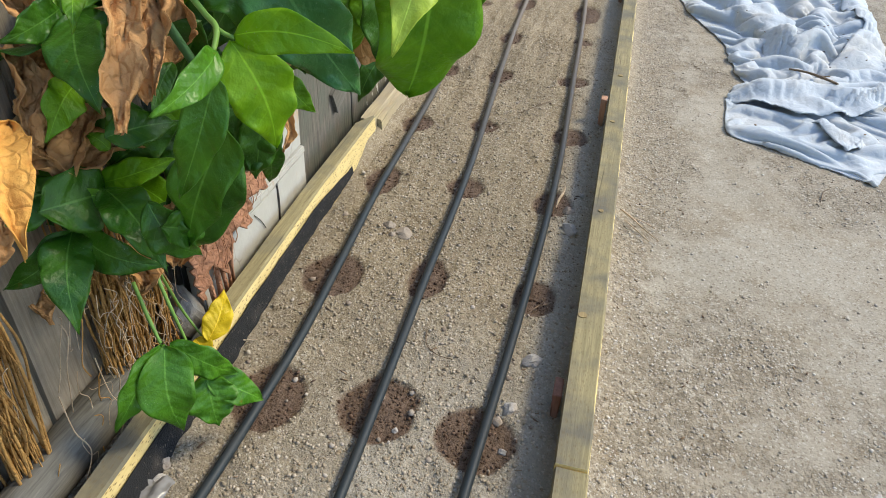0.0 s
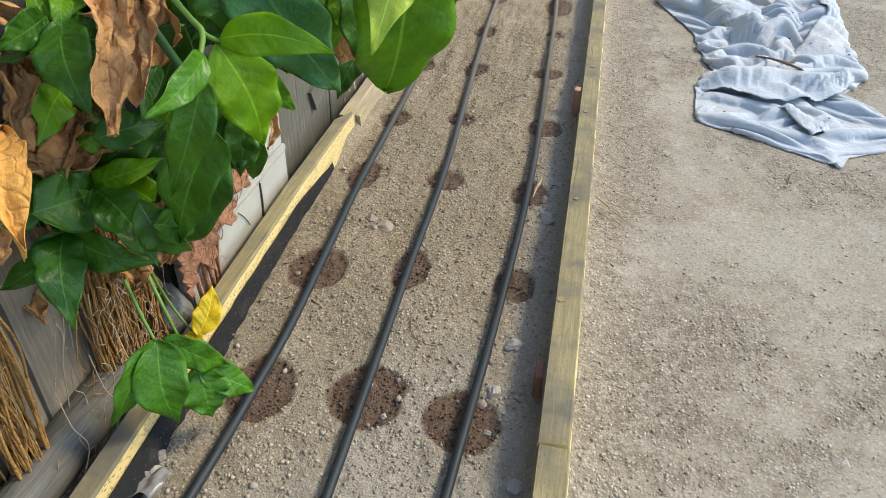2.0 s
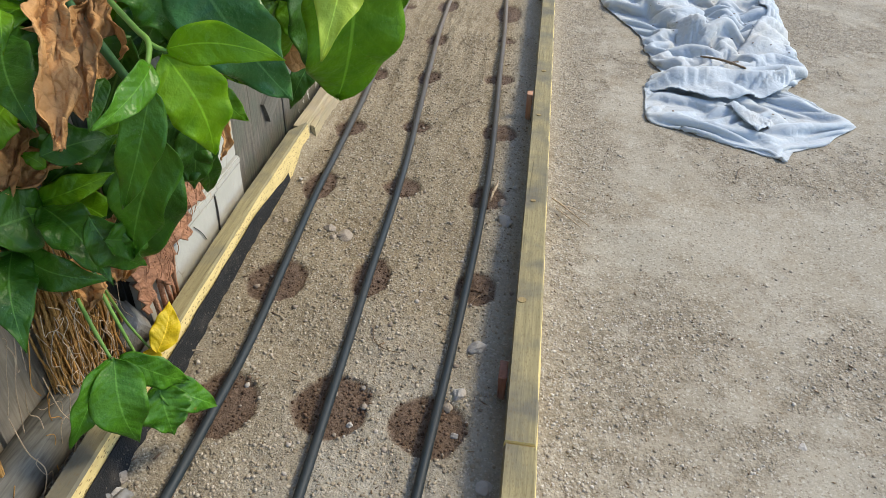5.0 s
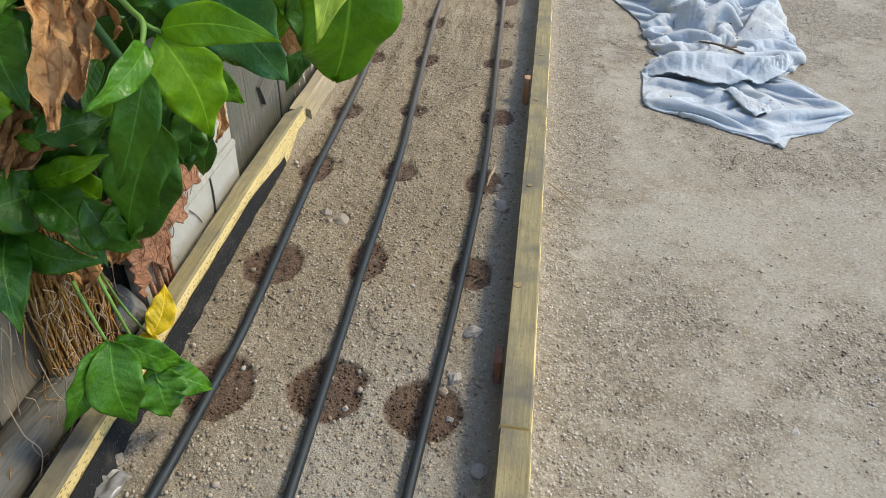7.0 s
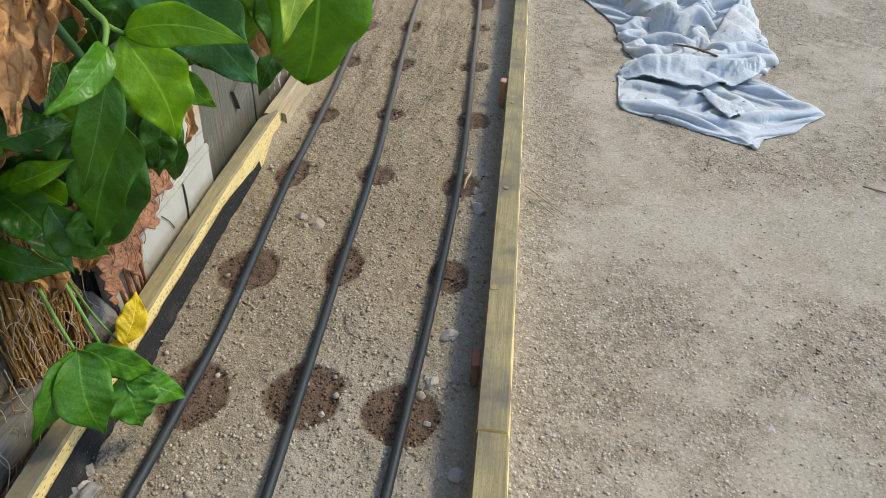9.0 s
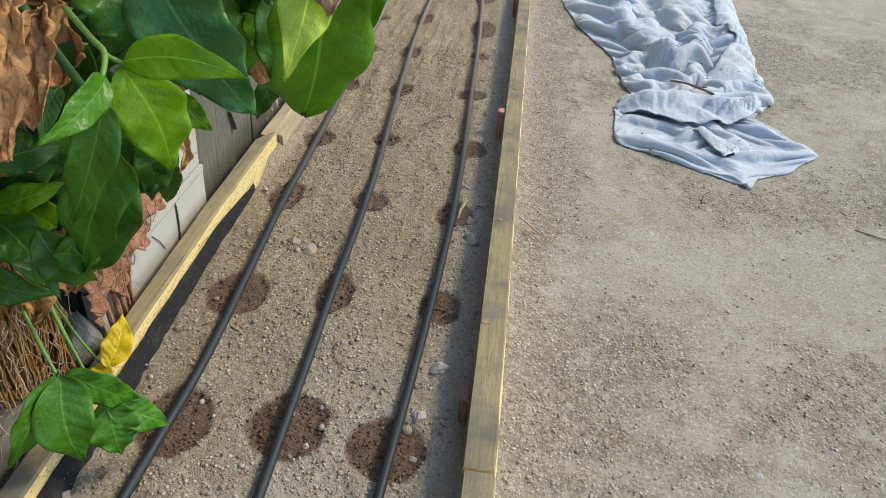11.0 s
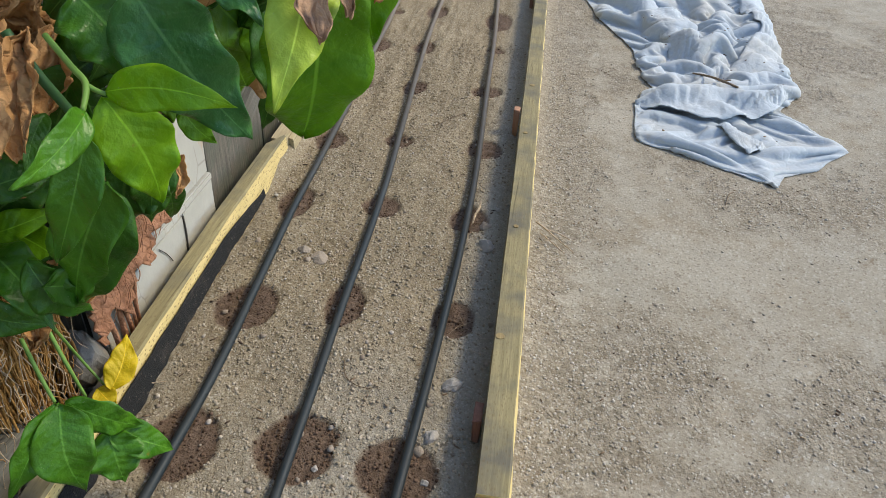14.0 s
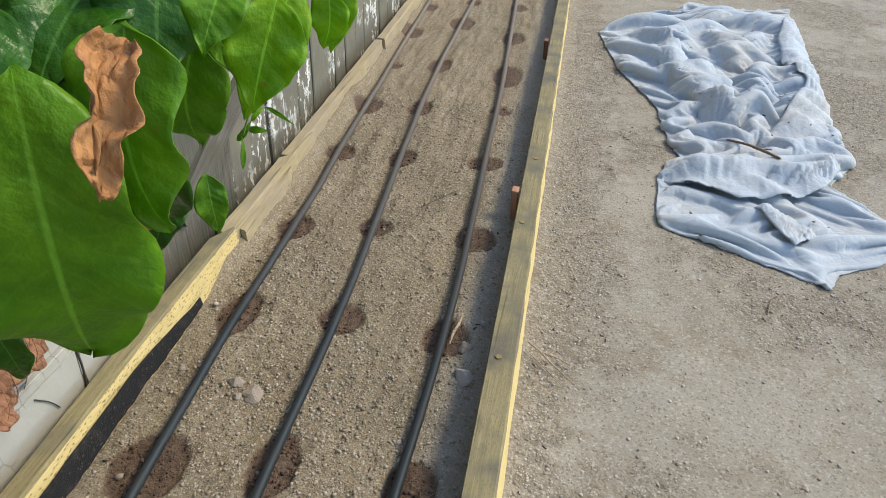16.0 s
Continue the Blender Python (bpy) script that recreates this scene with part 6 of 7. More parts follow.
leaf((-0.459, 1.219, 0.556), (-0.530, 1.219, 0.477), 0.064, (0.332, -0.919, 0.214), "dark", 0.06, 0.00, 0, 724)
leaf((-0.379, 1.049, 0.346), (-0.368, 1.115, 0.311), 0.039, (0.246, -0.881, 0.405), "dark", 0.06, 0.00, 0, 402)
leaf((-0.551, 1.158, 0.376), (-0.551, 1.199, 0.460), 0.057, (0.085, -0.875, 0.476), "dark", 0.06, 0.00, 0, 644)
leaf((-0.550, 1.004, 0.341), (-0.503, 1.099, 0.341), 0.057, (0.422, -0.710, 0.564), "dark", 0.06, 0.00, 0, 63)
leaf((-0.396, 1.062, 0.360), (-0.363, 1.080, 0.290), 0.040, (0.384, -0.840, 0.384), "dark", 0.06, 0.00, 0, 346)
leaf((-0.536, 1.165, 0.440), (-0.436, 1.134, 0.436), 0.057, (0.426, -0.548, 0.720), "dry", 0.06, 0.90, 1, 555)
leaf((-0.580, 1.207, 0.509), (-0.504, 1.245, 0.487), 0.050, (0.553, -0.811, 0.192), "dark", 0.06, 0.00, 0, 50)
leaf((-0.535, 1.097, 0.420), (-0.544, 1.148, 0.362), 0.036, (0.878, -0.475, 0.060), "dry", 0.06, 0.90, 1, 432)
leaf((-0.472, 1.172, 0.488), (-0.438, 1.160, 0.412), 0.049, (0.050, -0.847, 0.529), "dry", 0.06, 0.90, 1, 553)
leaf((-0.513, 1.167, 0.498), (-0.490, 1.189, 0.425), 0.044, (0.734, -0.659, 0.166), "dark", 0.06, 0.00, 0, 551)
leaf((-0.538, 1.198, 0.512), (-0.513, 1.124, 0.493), 0.044, (0.826, -0.205, 0.524), "mid", 0.06, 0.00, 0, 696)
leaf((-0.502, 1.040, 0.341), (-0.488, 1.143, 0.312), 0.064, (0.776, -0.402, 0.486), "dark", 0.06, 0.00, 0, 52)
leaf((-0.502, 1.104, 0.477), (-0.586, 1.143, 0.427), 0.068, (0.709, -0.371, 0.600), "dark", 0.06, 0.00, 0, 271)
leaf((-0.546, 1.201, 0.439), (-0.549, 1.181, 0.369), 0.039, (0.388, -0.412, 0.825), "dry", 0.06, 0.90, 1, 215)
leaf((-0.565, 1.147, 0.334), (-0.499, 1.063, 0.349), 0.068, (0.984, -0.083, -0.159), "dark", 0.06, 0.00, 0, 403)
leaf((-0.423, 1.195, 0.547), (-0.489, 1.242, 0.482), 0.049, (0.647, -0.562, 0.516), "dry", 0.06, 0.90, 1, 42)
leaf((-0.532, 1.106, 0.523), (-0.531, 1.162, 0.435), 0.053, (0.829, -0.472, -0.298), "dry", 0.06, 0.90, 1, 492)
leaf((-0.567, 1.200, 0.468), (-0.529, 1.121, 0.478), 0.055, (0.034, -0.350, 0.936), "dark", 0.06, 0.00, 0, 660)
leaf((-0.537, 1.107, 0.387), (-0.571, 1.143, 0.297), 0.061, (0.069, -0.183, 0.981), "dry", 0.06, 0.90, 1, 805)
leaf((-0.499, 1.226, 0.439), (-0.575, 1.182, 0.482), 0.045, (0.667, -0.742, 0.057), "dark", 0.06, 0.00, 0, 325)
leaf((-0.477, 1.199, 0.529), (-0.458, 1.166, 0.468), 0.040, (0.418, -0.754, 0.506), "dry", 0.06, 0.90, 1, 147)
leaf((-0.441, 1.179, 0.368), (-0.424, 1.209, 0.451), 0.049, (0.683, -0.432, 0.589), "mid", 0.06, 0.00, 0, 297)
leaf((-0.480, 1.185, 0.447), (-0.393, 1.176, 0.424), 0.051, (0.532, -0.432, 0.728), "dry", 0.06, 0.90, 1, 877)
leaf((-0.389, 1.143, 0.447), (-0.391, 1.130, 0.372), 0.044, (0.643, -0.765, -0.039), "dry", 0.06, 0.90, 1, 325)
leaf((-0.531, 1.138, 0.387), (-0.522, 1.151, 0.474), 0.056, (-0.013, -0.957, 0.291), "dry", 0.06, 0.90, 1, 315)
leaf((-0.554, 1.216, 0.462), (-0.493, 1.168, 0.391), 0.062, (0.676, -0.699, 0.231), "dry", 0.06, 0.90, 1, 714)
leaf((-0.505, 1.212, 0.500), (-0.563, 1.145, 0.436), 0.054, (0.160, -0.926, 0.342), "dark", 0.06, 0.00, 0, 637)
leaf((-0.482, 1.128, 0.498), (-0.458, 1.179, 0.454), 0.044, (0.300, -0.698, 0.650), "dark", 0.06, 0.00, 0, 528)
leaf((-0.514, 1.211, 0.520), (-0.553, 1.215, 0.451), 0.037, (0.177, -0.974, -0.145), "dark", 0.06, 0.00, 0, 320)
leaf((-0.552, 1.137, 0.393), (-0.530, 1.074, 0.361), 0.046, (-0.086, -0.648, 0.757), "dry", 0.06, 0.90, 1, 436)
leaf((-0.563, 1.067, 0.418), (-0.495, 1.095, 0.349), 0.054, (-0.188, -0.826, 0.531), "dry", 0.06, 0.90, 1, 851)
leaf((-0.458, 1.145, 0.481), (-0.479, 1.176, 0.401), 0.057, (0.482, -0.835, 0.266), "dark", 0.06, 0.00, 0, 3)
leaf((-0.381, 1.089, 0.368), (-0.407, 1.142, 0.317), 0.035, (0.229, -0.536, -0.813), "dry", 0.06, 0.90, 1, 333)
leaf((-0.375, 1.158, 0.496), (-0.427, 1.155, 0.407), 0.060, (0.380, -0.664, 0.644), "dark", 0.06, 0.00, 0, 976)
leaf((-0.508, 1.228, 0.489), (-0.489, 1.133, 0.503), 0.045, (0.245, -0.924, 0.294), "mid", 0.06, 0.00, 0, 228)
leaf((-0.464, 1.161, 0.352), (-0.517, 1.100, 0.351), 0.043, (0.112, -0.499, 0.860), "dry", 0.06, 0.90, 1, 980)
leaf((-0.530, 1.034, 0.391), (-0.553, 1.097, 0.365), 0.045, (0.225, -0.743, 0.630), "dry", 0.06, 0.90, 1, 715)
leaf((-0.528, 1.275, 0.508), (-0.482, 1.239, 0.440), 0.054, (0.813, -0.565, 0.136), "dry", 0.06, 0.90, 1, 186)
leaf((-0.460, 1.102, 0.394), (-0.423, 1.165, 0.388), 0.037, (0.366, -0.764, 0.531), "dark", 0.06, 0.00, 0, 30)
leaf((-0.522, 1.166, 0.490), (-0.544, 1.214, 0.438), 0.047, (0.968, -0.251, -0.005), "dry", 0.06, 0.90, 1, 902)
leaf((-0.574, 1.079, 0.336), (-0.506, 1.124, 0.379), 0.052, (0.564, -0.591, 0.576), "mid", 0.06, 0.00, 0, 586)
leaf((-0.492, 1.161, 0.469), (-0.575, 1.137, 0.426), 0.054, (0.249, -0.937, -0.247), "dry", 0.06, 0.90, 1, 157)
leaf((-0.469, 1.186, 0.512), (-0.480, 1.288, 0.497), 0.064, (0.267, -0.934, 0.236), "dry", 0.06, 0.90, 1, 634)
leaf((-0.501, 1.144, 0.401), (-0.508, 1.078, 0.345), 0.051, (0.202, -0.966, 0.160), "dry", 0.06, 0.90, 1, 428)
leaf((-0.431, 1.096, 0.311), (-0.370, 1.142, 0.310), 0.041, (0.451, -0.867, 0.209), "dark", 0.06, 0.00, 0, 907)
leaf((-0.511, 1.159, 0.402), (-0.575, 1.153, 0.324), 0.056, (0.810, -0.513, 0.283), "dark", 0.06, 0.00, 0, 28)
leaf((-0.264, 1.424, 0.445), (-0.355, 1.423, 0.374), 0.065, (0.453, -0.665, 0.594), "dark", 0.06, 0.00, 0, 991)
leaf((-0.399, 1.285, 0.552), (-0.458, 1.242, 0.498), 0.053, (0.606, -0.644, 0.467), "dark", 0.06, 0.00, 0, 990)
leaf((-0.297, 1.322, 0.421), (-0.330, 1.285, 0.527), 0.064, (0.306, -0.942, 0.139), "mid", 0.06, 0.00, 0, 616)
leaf((-0.469, 1.293, 0.546), (-0.430, 1.399, 0.548), 0.056, (0.273, -0.864, -0.422), "mid", 0.06, 0.00, 0, 243)
leaf((-0.418, 1.472, 0.611), (-0.440, 1.474, 0.525), 0.044, (0.092, -0.968, 0.234), "dry", 0.06, 0.00, 0, 302)
leaf((-0.245, 1.320, 0.556), (-0.262, 1.332, 0.449), 0.057, (0.148, -0.844, 0.515), "mid", 0.06, 0.00, 0, 869)
leaf((-0.396, 1.283, 0.474), (-0.347, 1.219, 0.477), 0.050, (0.417, -0.883, 0.215), "mid", 0.06, 0.00, 0, 600)
leaf((-0.253, 1.402, 0.447), (-0.317, 1.452, 0.366), 0.058, (0.456, -0.840, 0.295), "dark", 0.06, 0.00, 0, 572)
leaf((-0.442, 1.320, 0.518), (-0.391, 1.295, 0.438), 0.054, (0.102, -0.765, 0.636), "mid", 0.06, 0.00, 0, 62)
leaf((-0.434, 1.247, 0.440), (-0.472, 1.337, 0.425), 0.055, (-0.050, -0.914, 0.403), "mid", 0.06, 0.00, 0, 164)
leaf((-0.474, 1.389, 0.615), (-0.439, 1.363, 0.534), 0.045, (-0.055, -0.998, -0.029), "dark", 0.06, 0.00, 0, 790)
leaf((-0.244, 1.358, 0.607), (-0.244, 1.259, 0.555), 0.067, (0.177, -0.831, 0.527), "dark", 0.06, 0.00, 0, 975)
leaf((-0.524, 1.362, 0.422), (-0.471, 1.328, 0.352), 0.053, (0.959, 0.220, -0.179), "dark", 0.06, 0.00, 0, 481)
leaf((-0.348, 1.284, 0.418), (-0.409, 1.336, 0.398), 0.049, (0.271, -0.765, 0.584), "dry", 0.06, 0.00, 0, 938)
leaf((-0.443, 1.540, 0.593), (-0.451, 1.498, 0.510), 0.046, (0.483, -0.819, 0.309), "dry", 0.06, 0.00, 0, 926)
leaf((-0.335, 1.363, 0.445), (-0.405, 1.373, 0.361), 0.054, (0.335, -0.791, 0.511), "dark", 0.06, 0.00, 0, 872)
leaf((-0.375, 1.499, 0.536), (-0.382, 1.473, 0.459), 0.048, (0.254, -0.914, 0.317), "dark", 0.06, 0.00, 0, 328)
leaf((-0.464, 1.427, 0.445), (-0.367, 1.365, 0.451), 0.057, (0.788, -0.562, -0.253), "dark", 0.06, 0.00, 0, 613)
leaf((-0.412, 1.518, 0.558), (-0.406, 1.469, 0.486), 0.050, (-0.338, -0.914, -0.224), "dark", 0.06, 0.00, 0, 830)
leaf((-0.330, 1.283, 0.552), (-0.259, 1.308, 0.464), 0.065, (0.578, -0.681, 0.449), "mid", 0.06, 0.00, 0, 588)
leaf((-0.315, 1.317, 0.512), (-0.275, 1.386, 0.449), 0.058, (0.549, -0.247, 0.798), "mid", 0.06, 0.00, 0, 375)
leaf((-0.249, 1.409, 0.512), (-0.310, 1.333, 0.511), 0.052, (0.157, -0.840, 0.520), "mid", 0.06, 0.00, 0, 20)
leaf((-0.211, 1.293, 0.543), (-0.301, 1.293, 0.502), 0.058, (-0.119, -0.712, 0.692), "dark", 0.06, 0.00, 0, 299)
leaf((-0.354, 1.300, 0.554), (-0.367, 1.257, 0.481), 0.048, (0.636, -0.718, 0.284), "dark", 0.06, 0.00, 0, 873)
leaf((-0.399, 1.308, 0.426), (-0.410, 1.352, 0.351), 0.044, (0.165, -0.848, 0.504), "dry", 0.06, 0.00, 0, 883)
leaf((-0.463, 1.413, 0.446), (-0.396, 1.380, 0.492), 0.043, (0.567, -0.801, -0.193), "dark", 0.06, 0.00, 0, 880)
leaf((-0.329, 1.271, 0.490), (-0.442, 1.276, 0.471), 0.062, (0.031, -0.845, 0.535), "dark", 0.06, 0.00, 0, 836)
leaf((-0.352, 1.438, 0.503), (-0.310, 1.409, 0.433), 0.048, (0.695, -0.571, 0.436), "dark", 0.06, 0.00, 0, 626)
leaf((-0.435, 1.336, 0.401), (-0.499, 1.347, 0.304), 0.061, (0.871, -0.411, 0.270), "dark", 0.06, 0.00, 0, 566)
leaf((-0.211, 1.466, 0.613), (-0.280, 1.450, 0.568), 0.045, (0.510, -0.633, 0.583), "mid", 0.06, 0.00, 0, 939)
leaf((-0.445, 1.368, 0.484), (-0.481, 1.406, 0.421), 0.040, (0.817, -0.541, 0.198), "dark", 0.06, 0.00, 0, 903)
leaf((-0.533, 1.334, 0.440), (-0.438, 1.283, 0.399), 0.059, (0.285, -0.942, 0.174), "dark", 0.06, 0.00, 0, 27)
leaf((-0.233, 1.238, 0.537), (-0.230, 1.233, 0.446), 0.046, (0.573, -0.564, 0.594), "dark", 0.06, 0.00, 0, 186)
leaf((-0.308, 1.320, 0.593), (-0.229, 1.350, 0.563), 0.055, (0.362, -0.596, 0.717), "dark", 0.06, 0.00, 0, 754)
leaf((-0.442, 1.446, 0.613), (-0.511, 1.378, 0.554), 0.063, (0.735, -0.555, 0.389), "dark", 0.06, 0.00, 0, 670)
leaf((-0.456, 1.467, 0.546), (-0.491, 1.441, 0.471), 0.049, (0.635, -0.325, 0.701), "dark", 0.06, 0.00, 0, 383)
leaf((-0.324, 1.485, 0.546), (-0.351, 1.385, 0.521), 0.065, (0.076, -0.976, -0.202), "dark", 0.06, 0.00, 0, 659)
leaf((-0.319, 1.401, 0.564), (-0.392, 1.359, 0.559), 0.048, (0.879, -0.456, 0.138), "dry", 0.06, 0.00, 0, 174)
leaf((-0.289, 1.482, 0.498), (-0.334, 1.468, 0.415), 0.050, (0.702, -0.686, 0.193), "dark", 0.06, 0.00, 0, 628)
leaf((-0.312, 1.351, 0.407), (-0.388, 1.310, 0.427), 0.053, (0.583, -0.808, -0.086), "mid", 0.06, 0.00, 0, 51)
leaf((-0.435, 1.396, 0.430), (-0.372, 1.340, 0.413), 0.044, (0.470, -0.779, 0.415), "dark", 0.06, 0.00, 0, 500)
leaf((-0.286, 1.423, 0.537), (-0.341, 1.484, 0.527), 0.047, (0.467, -0.881, -0.078), "dark", 0.06, 0.00, 0, 158)
leaf((-0.300, 1.479, 0.553), (-0.289, 1.592, 0.544), 0.058, (0.226, -0.911, 0.346), "dark", 0.06, 0.00, 0, 883)
leaf((-0.335, 1.395, 0.559), (-0.346, 1.300, 0.507), 0.059, (0.755, -0.655, 0.014), "dark", 0.06, 0.00, 0, 163)
leaf((-0.417, 1.315, 0.455), (-0.369, 1.286, 0.386), 0.046, (0.381, -0.864, 0.331), "mid", 0.06, 0.00, 0, 412)
leaf((-0.503, 1.324, 0.439), (-0.479, 1.263, 0.353), 0.063, (0.136, -0.907, 0.399), "dark", 0.06, 0.00, 0, 266)
leaf((-0.290, 1.454, 0.596), (-0.218, 1.405, 0.575), 0.053, (0.018, -0.639, 0.769), "dark", 0.06, 0.00, 0, 868)
leaf((-0.519, 1.327, 0.457), (-0.462, 1.287, 0.415), 0.042, (0.523, -0.835, 0.169), "mid", 0.06, 0.00, 0, 167)
leaf((-0.318, 1.349, 0.425), (-0.237, 1.356, 0.423), 0.043, (0.220, -0.936, -0.274), "dry", 0.06, 0.00, 0, 62)
leaf((-0.517, 1.336, 0.483), (-0.534, 1.295, 0.391), 0.054, (0.634, -0.773, -0.003), "dark", 0.06, 0.00, 0, 118)
leaf((-0.264, 1.474, 0.523), (-0.317, 1.506, 0.426), 0.063, (-0.153, -0.966, -0.207), "dark", 0.06, 0.00, 0, 770)
leaf((-0.400, 1.288, 0.514), (-0.399, 1.212, 0.456), 0.050, (0.594, -0.739, -0.317), "dark", 0.06, 0.00, 0, 973)
leaf((-0.200, 1.379, 0.567), (-0.229, 1.410, 0.460), 0.064, (0.241, -0.965, 0.108), "mid", 0.06, 0.00, 0, 596)
leaf((-0.273, 1.484, 0.564), (-0.305, 1.434, 0.510), 0.050, (0.669, -0.609, 0.427), "dark", 0.06, 0.00, 0, 414)
leaf((-0.231, 1.387, 0.585), (-0.258, 1.313, 0.505), 0.058, (0.660, -0.713, 0.238), "mid", 0.06, 0.00, 0, 92)
leaf((-0.427, 1.280, 0.501), (-0.476, 1.289, 0.403), 0.066, (0.323, -0.532, 0.783), "mid", 0.06, 0.00, 0, 910)
leaf((-0.339, 1.311, 0.654), (-0.291, 1.318, 0.580), 0.044, (0.376, -0.918, -0.123), "dark", 0.06, 0.00, 0, 701)
leaf((-0.373, 1.281, 0.480), (-0.448, 1.200, 0.436), 0.058, (0.663, -0.521, 0.538), "dark", 0.06, 0.00, 0, 463)
leaf((-0.471, 1.240, 0.427), (-0.419, 1.302, 0.390), 0.048, (0.245, -0.933, 0.262), "dark", 0.06, 0.00, 0, 541)
# upper leaves out of view, added to throw dappled shade on the fence
leaf((-0.412, 1.154, 0.865), (-0.428, 1.233, 0.788), 0.061, (0.704, 0.527, 0.476), "bright", 0.06, 0.00, 0, 309)
leaf((-0.365, 1.714, 0.863), (-0.304, 1.794, 0.791), 0.068, (0.736, 0.220, 0.640), "dark", 0.06, 0.00, 0, 353)
leaf((-0.230, 1.002, 0.975), (-0.223, 0.965, 0.876), 0.059, (0.663, 0.256, 0.704), "mid", 0.06, 0.00, 0, 830)
leaf((-0.228, 1.756, 1.156), (-0.205, 1.715, 1.072), 0.053, (0.261, 0.327, 0.908), "dark", 0.06, 0.00, 0, 916)
leaf((-0.141, 1.908, 1.118), (-0.181, 1.857, 1.045), 0.054, (0.076, -0.220, 0.973), "dark", 0.06, 0.00, 0, 460)
leaf((-0.234, 1.815, 0.818), (-0.281, 1.789, 0.932), 0.069, (0.754, 0.449, 0.480), "bright", 0.06, 0.00, 0, 445)
leaf((-0.347, 1.378, 1.105), (-0.324, 1.472, 1.089), 0.054, (0.195, 0.167, 0.966), "dark", 0.06, 0.00, 0, 264)
leaf((-0.171, 0.864, 1.070), (-0.078, 0.862, 1.103), 0.055, (0.140, -0.896, 0.422), "mid", 0.06, 0.00, 0, 965)
leaf((-0.296, 0.801, 0.787), (-0.254, 0.783, 0.876), 0.055, (0.762, 0.243, 0.600), "dark", 0.06, 0.00, 0, 189)
leaf((-0.379, 1.575, 1.043), (-0.461, 1.613, 0.980), 0.060, (0.531, -0.305, 0.791), "bright", 0.06, 0.00, 0, 190)
leaf((-0.358, 1.365, 0.854), (-0.289, 1.293, 0.857), 0.055, (0.540, -0.445, 0.714), "dark", 0.06, 0.00, 0, 554)
leaf((-0.212, 1.423, 0.956), (-0.093, 1.442, 0.969), 0.066, (0.459, 0.034, 0.888), "mid", 0.06, 0.00, 0, 20)
leaf((-0.186, 1.944, 1.015), (-0.124, 1.879, 0.927), 0.069, (0.185, -0.614, 0.768), "dark", 0.06, 0.00, 0, 963)
leaf((-0.496, 1.042, 1.117), (-0.442, 1.130, 1.110), 0.057, (0.332, -0.314, 0.889), "mid", 0.06, 0.00, 0, 488)
leaf((-0.154, 0.692, 1.091), (-0.267, 0.718, 1.079), 0.064, (0.589, 0.578, 0.565), "dark", 0.06, 0.00, 0, 490)
leaf((-0.354, 1.785, 1.155), (-0.385, 1.688, 1.079), 0.070, (0.823, -0.197, 0.532), "bright", 0.06, 0.00, 0, 765)
leaf((-0.419, 1.802, 0.850), (-0.492, 1.848, 0.767), 0.066, (0.763, -0.172, 0.623), "mid", 0.06, 0.00, 0, 535)
leaf((-0.186, 1.383, 0.998), (-0.157, 1.454, 0.917), 0.061, (-0.157, -0.403, 0.901), "dark", 0.06, 0.00, 0, 577)
leaf((-0.369, 1.852, 1.047), (-0.281, 1.882, 1.017), 0.053, (0.784, 0.009, 0.620), "dark", 0.06, 0.00, 0, 606)
leaf((-0.135, 1.532, 1.136), (-0.117, 1.583, 1.020), 0.070, (0.247, 0.295, 0.923), "mid", 0.06, 0.00, 0, 112)
leaf((-0.380, 0.950, 1.046), (-0.430, 1.052, 1.054), 0.062, (0.827, -0.547, 0.128), "bright", 0.06, 0.00, 0, 960)
leaf((-0.376, 1.049, 0.905), (-0.465, 1.065, 0.903), 0.050, (0.118, -0.524, 0.843), "dark", 0.06, 0.00, 0, 979)
leaf((-0.214, 1.518, 0.857), (-0.265, 1.532, 0.780), 0.051, (0.559, -0.427, 0.711), "dark", 0.06, 0.00, 0, 409)
leaf((-0.466, 1.449, 0.899), (-0.470, 1.551, 0.921), 0.057, (0.435, 0.422, 0.795), "mid", 0.06, 0.00, 0, 650)
leaf((-0.165, 1.126, 1.051), (-0.210, 1.056, 1.000), 0.054, (0.458, -0.464, 0.758), "bright", 0.06, 0.00, 0, 596)
leaf((-0.412, 1.704, 1.013), (-0.482, 1.813, 1.021), 0.071, (0.864, 0.012, 0.503), "bright", 0.06, 0.00, 0, 265)


# ---- dead vine growth at the fence's foot ----
dead = empty("dead_vine", "mass of dead brown vine stems and rootlets against the fence", "dead vine")
vr = random.Random(21)


def strand(y, z0, z1, x, r, material, wander=0.012, name="stem"):
    pts, n2 = [], 6
    dy, dx = vr.uniform(-0.02, 0.02), vr.uniform(-0.006, 0.010)
    for i in range(n2):
        s = i / (n2 - 1)
        pts.append((x + dx * s + vr.uniform(-1, 1) * wander * 0.35, y + dy * s + vr.uniform(-1, 1) * wander * 0.5, z0 + (z1 - z0) * s))
    return tube(name, pts, [r, r, r * 0.95, r * 0.9, r * 0.8, r * 0.6], material, 6, dead)


# two sheaves of yellow-brown stems between the palings
for c, spread_y, n2, top in ((0.955, 0.026, 60, 0.34), (1.130, 0.035, 60, 0.36), (1.205, 0.03, 30, 0.30), (0.87, 0.02, 25, 0.3)):
    for i in range(n2):
        strand(c + vr.uniform(-1, 1) * spread_y, 0.0 + vr.uniform(0, 0.03), top + vr.uniform(-0.08, 0.05), -0.538 + vr.uniform(-0.012, 0.014), vr.uniform(0.0007, 0.0022), vine_mat)
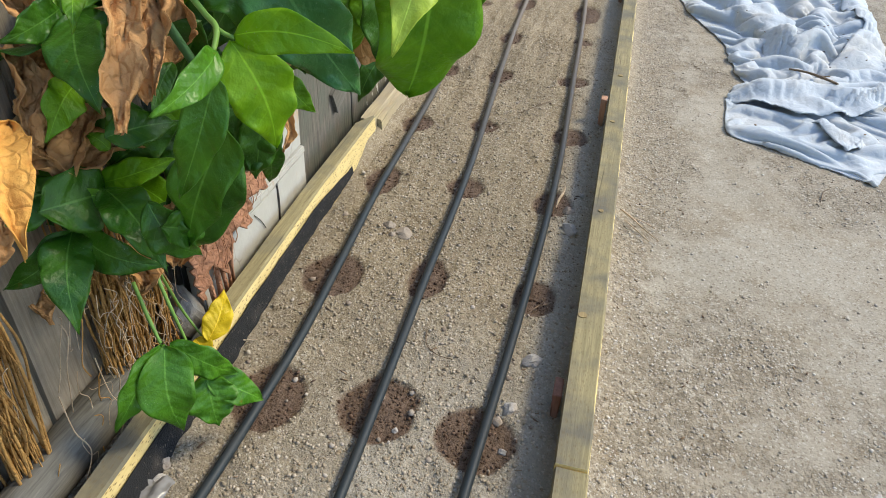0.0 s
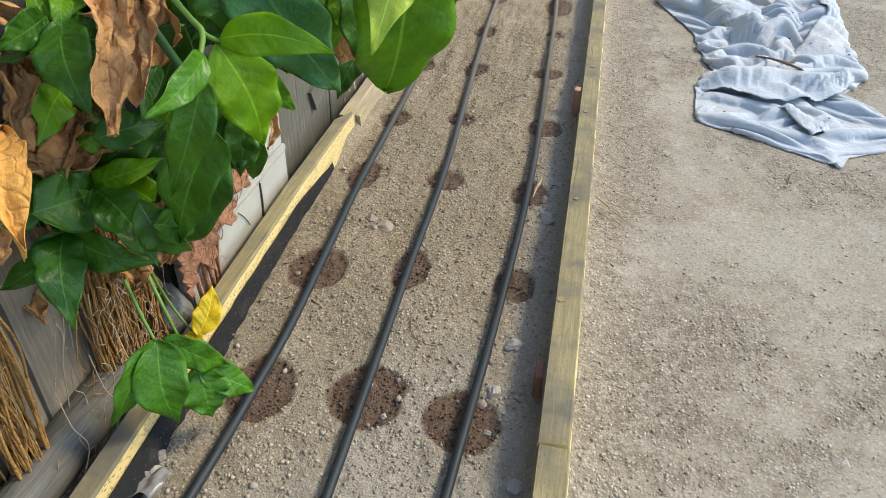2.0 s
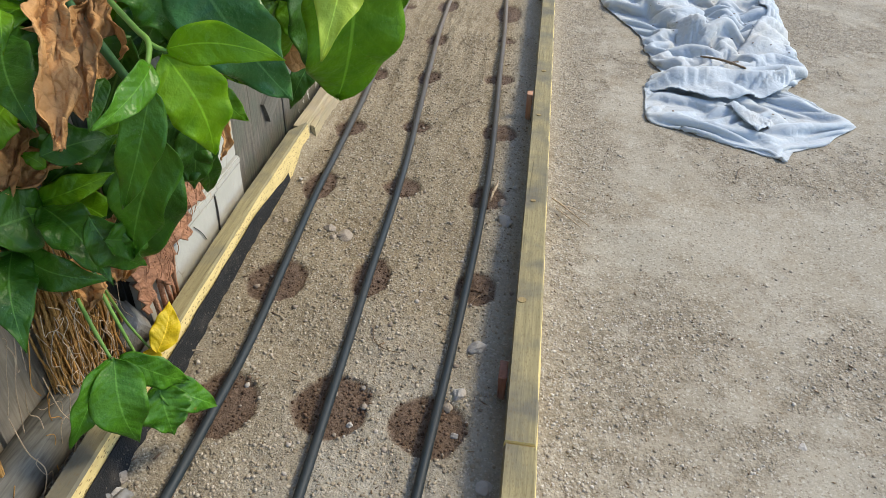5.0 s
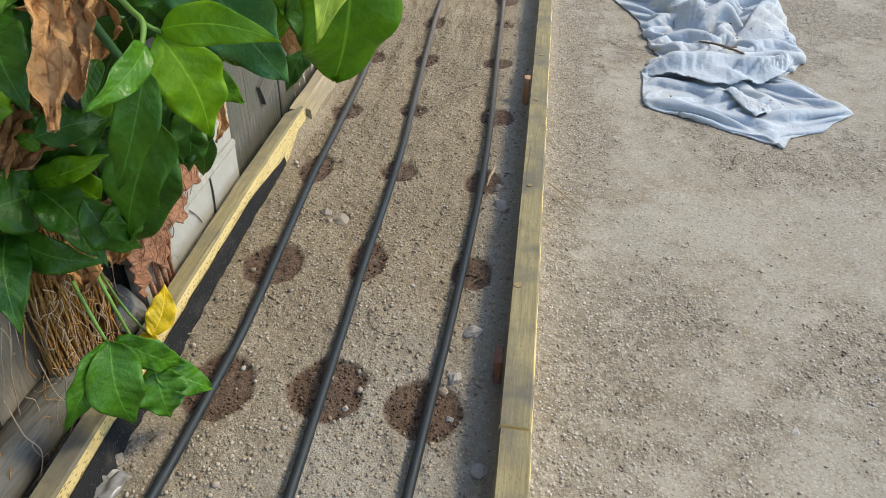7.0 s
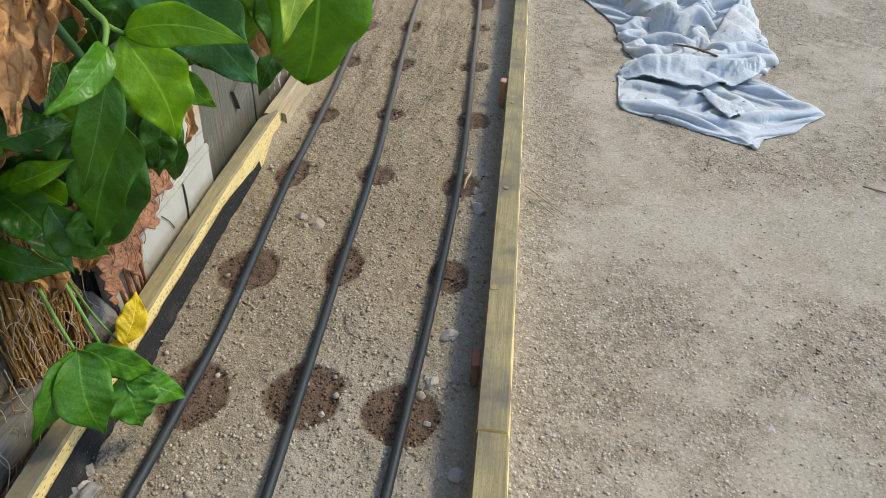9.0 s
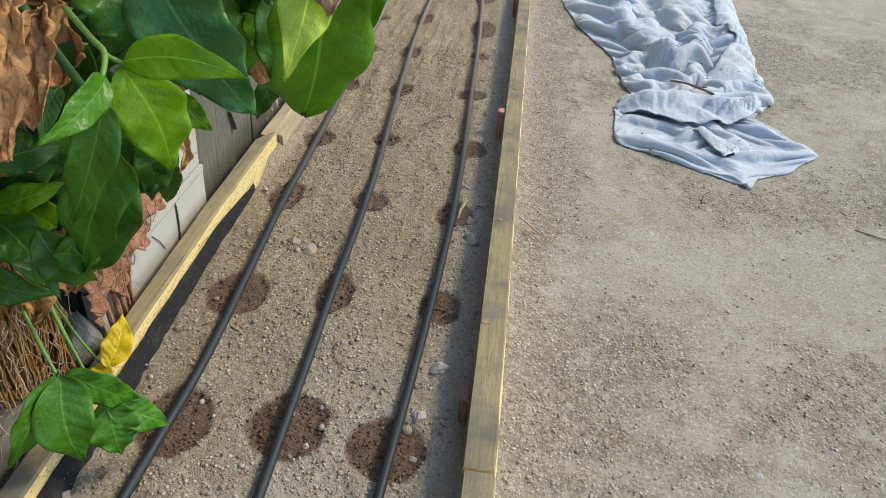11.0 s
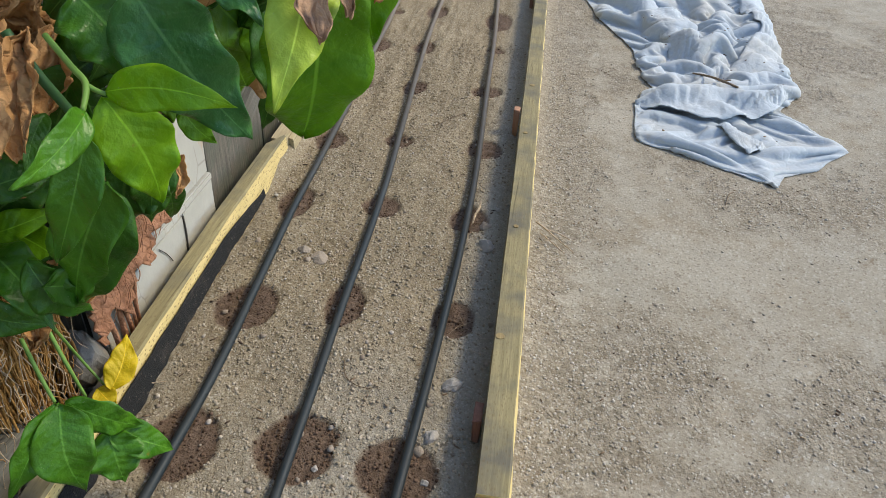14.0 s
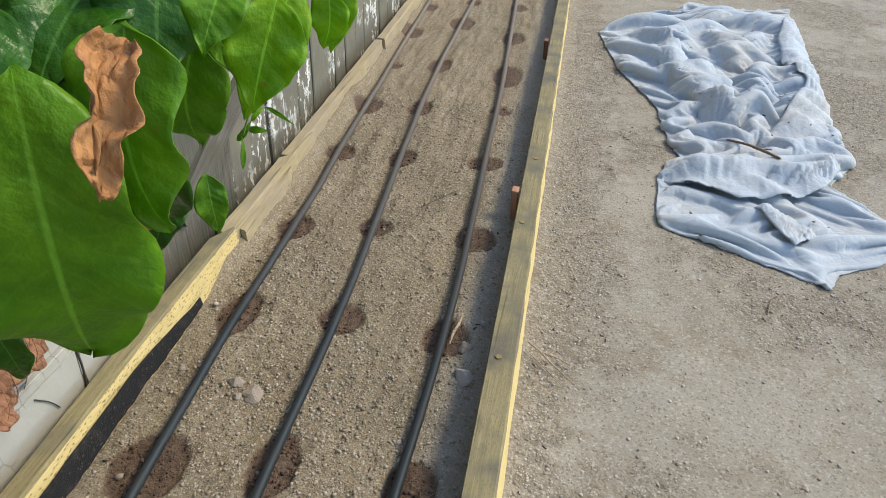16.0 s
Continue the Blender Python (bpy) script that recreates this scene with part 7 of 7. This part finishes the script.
# bare stems down the white panel
for y, r in ((1.285, 0.0042), (1.298, 0.0035), (1.312, 0.0026), (1.325, 0.003), (1.262, 0.004)):
    strand(y + 0.012, 0.0, 0.28, -0.503, r, fibre_mat, 0.010)
# fine tangled rootlets
for i in range(120):
    y, z = vr.gauss(1.135, 0.06), vr.uniform(0.02, 0.24)
    x = -0.512 + vr.uniform(-0.02, 0.016)
    pts = [(x, y, z)]
    for s in range(4):
        x, y, z = x + vr.uniform(-0.006, 0.006), y + vr.uniform(-0.014, 0.014), max(0.012, z - vr.uniform(0.0, 0.035))
        pts.append((max(-0.532, min(x, -0.488)), y, z))
    tube("rootlet", pts, vr.uniform(0.0003, 0.0008), root_mat if vr.random() < 0.6 else vine_mat, 5, dead, "")
# a few long loose rootlets hanging over the log
for y in (0.98, 1.04, 1.09):
    tube("rootlet", [(-0.515, y + 0.02, 0.13), (-0.500, y + 0.01, 0.09), (-0.494, y + 0.015, 0.05), (-0.492, y - 0.02, 0.015)], 0.0007, root_mat, 5, dead)


def torn_lining():
    """A rough reddish-brown layer with a ragged, curling lower edge that hangs over the panel."""
    ny, nz = 70, 34
    v, f = [], []
    for i in range(ny):
        y = 1.235 + 0.225 * i / (ny - 1)
        low = 0.090 + 0.46 * max(0, y - 1.30) + 0.016 * (float(fbm(y * 60, 3.0, 201, 3)) - 0.45) + 0.014 * math.sin(y * 95)
        for j in range(nz):
            s = j / (nz - 1)
            z = low + (0.33 - low) * s
            d = 0.010 * (float(fbm(y * 34, z * 70, 203, 4)) - 0.4) + 0.005 * math.sin(z * 330 + 5 * float(vn(y * 30, z * 12, 205))) * (1 - 0.5 * s)
            v.append((-0.4985 + max(d, -0.004) + 0.006 * max(0, 1 - s * 9), y + 0.003 * float(vn(z * 60, y * 40, 207)), z))
    for i in range(ny - 1):
        for j in range(nz - 1):
            a = i * nz + j
            f.append((a, a + nz, a + nz + 1, a + 1))
    ob = part("torn_lining", mesh_from("torn_lining", v, f, fibre_mat), dead, "rough torn reddish-brown lining")
    ob.modifiers.new("thick", "SOLIDIFY").thickness = 0.002
    for i in range(60):
        y, z = vr.uniform(1.25, 1.44), vr.uniform(0.10, 0.28)
        z = max(z, 0.10 + 0.46 * max(0, y - 1.30))
        tube("fibre", [(-0.494, y, z + 0.02), (-0.488, y - 0.004, z), (-0.491, y - vr.uniform(0.004, 0.014), z - vr.uniform(0.008, 0.024))], vr.uniform(0.0003, 0.0008), fibre_mat, 5, dead)


torn_lining()
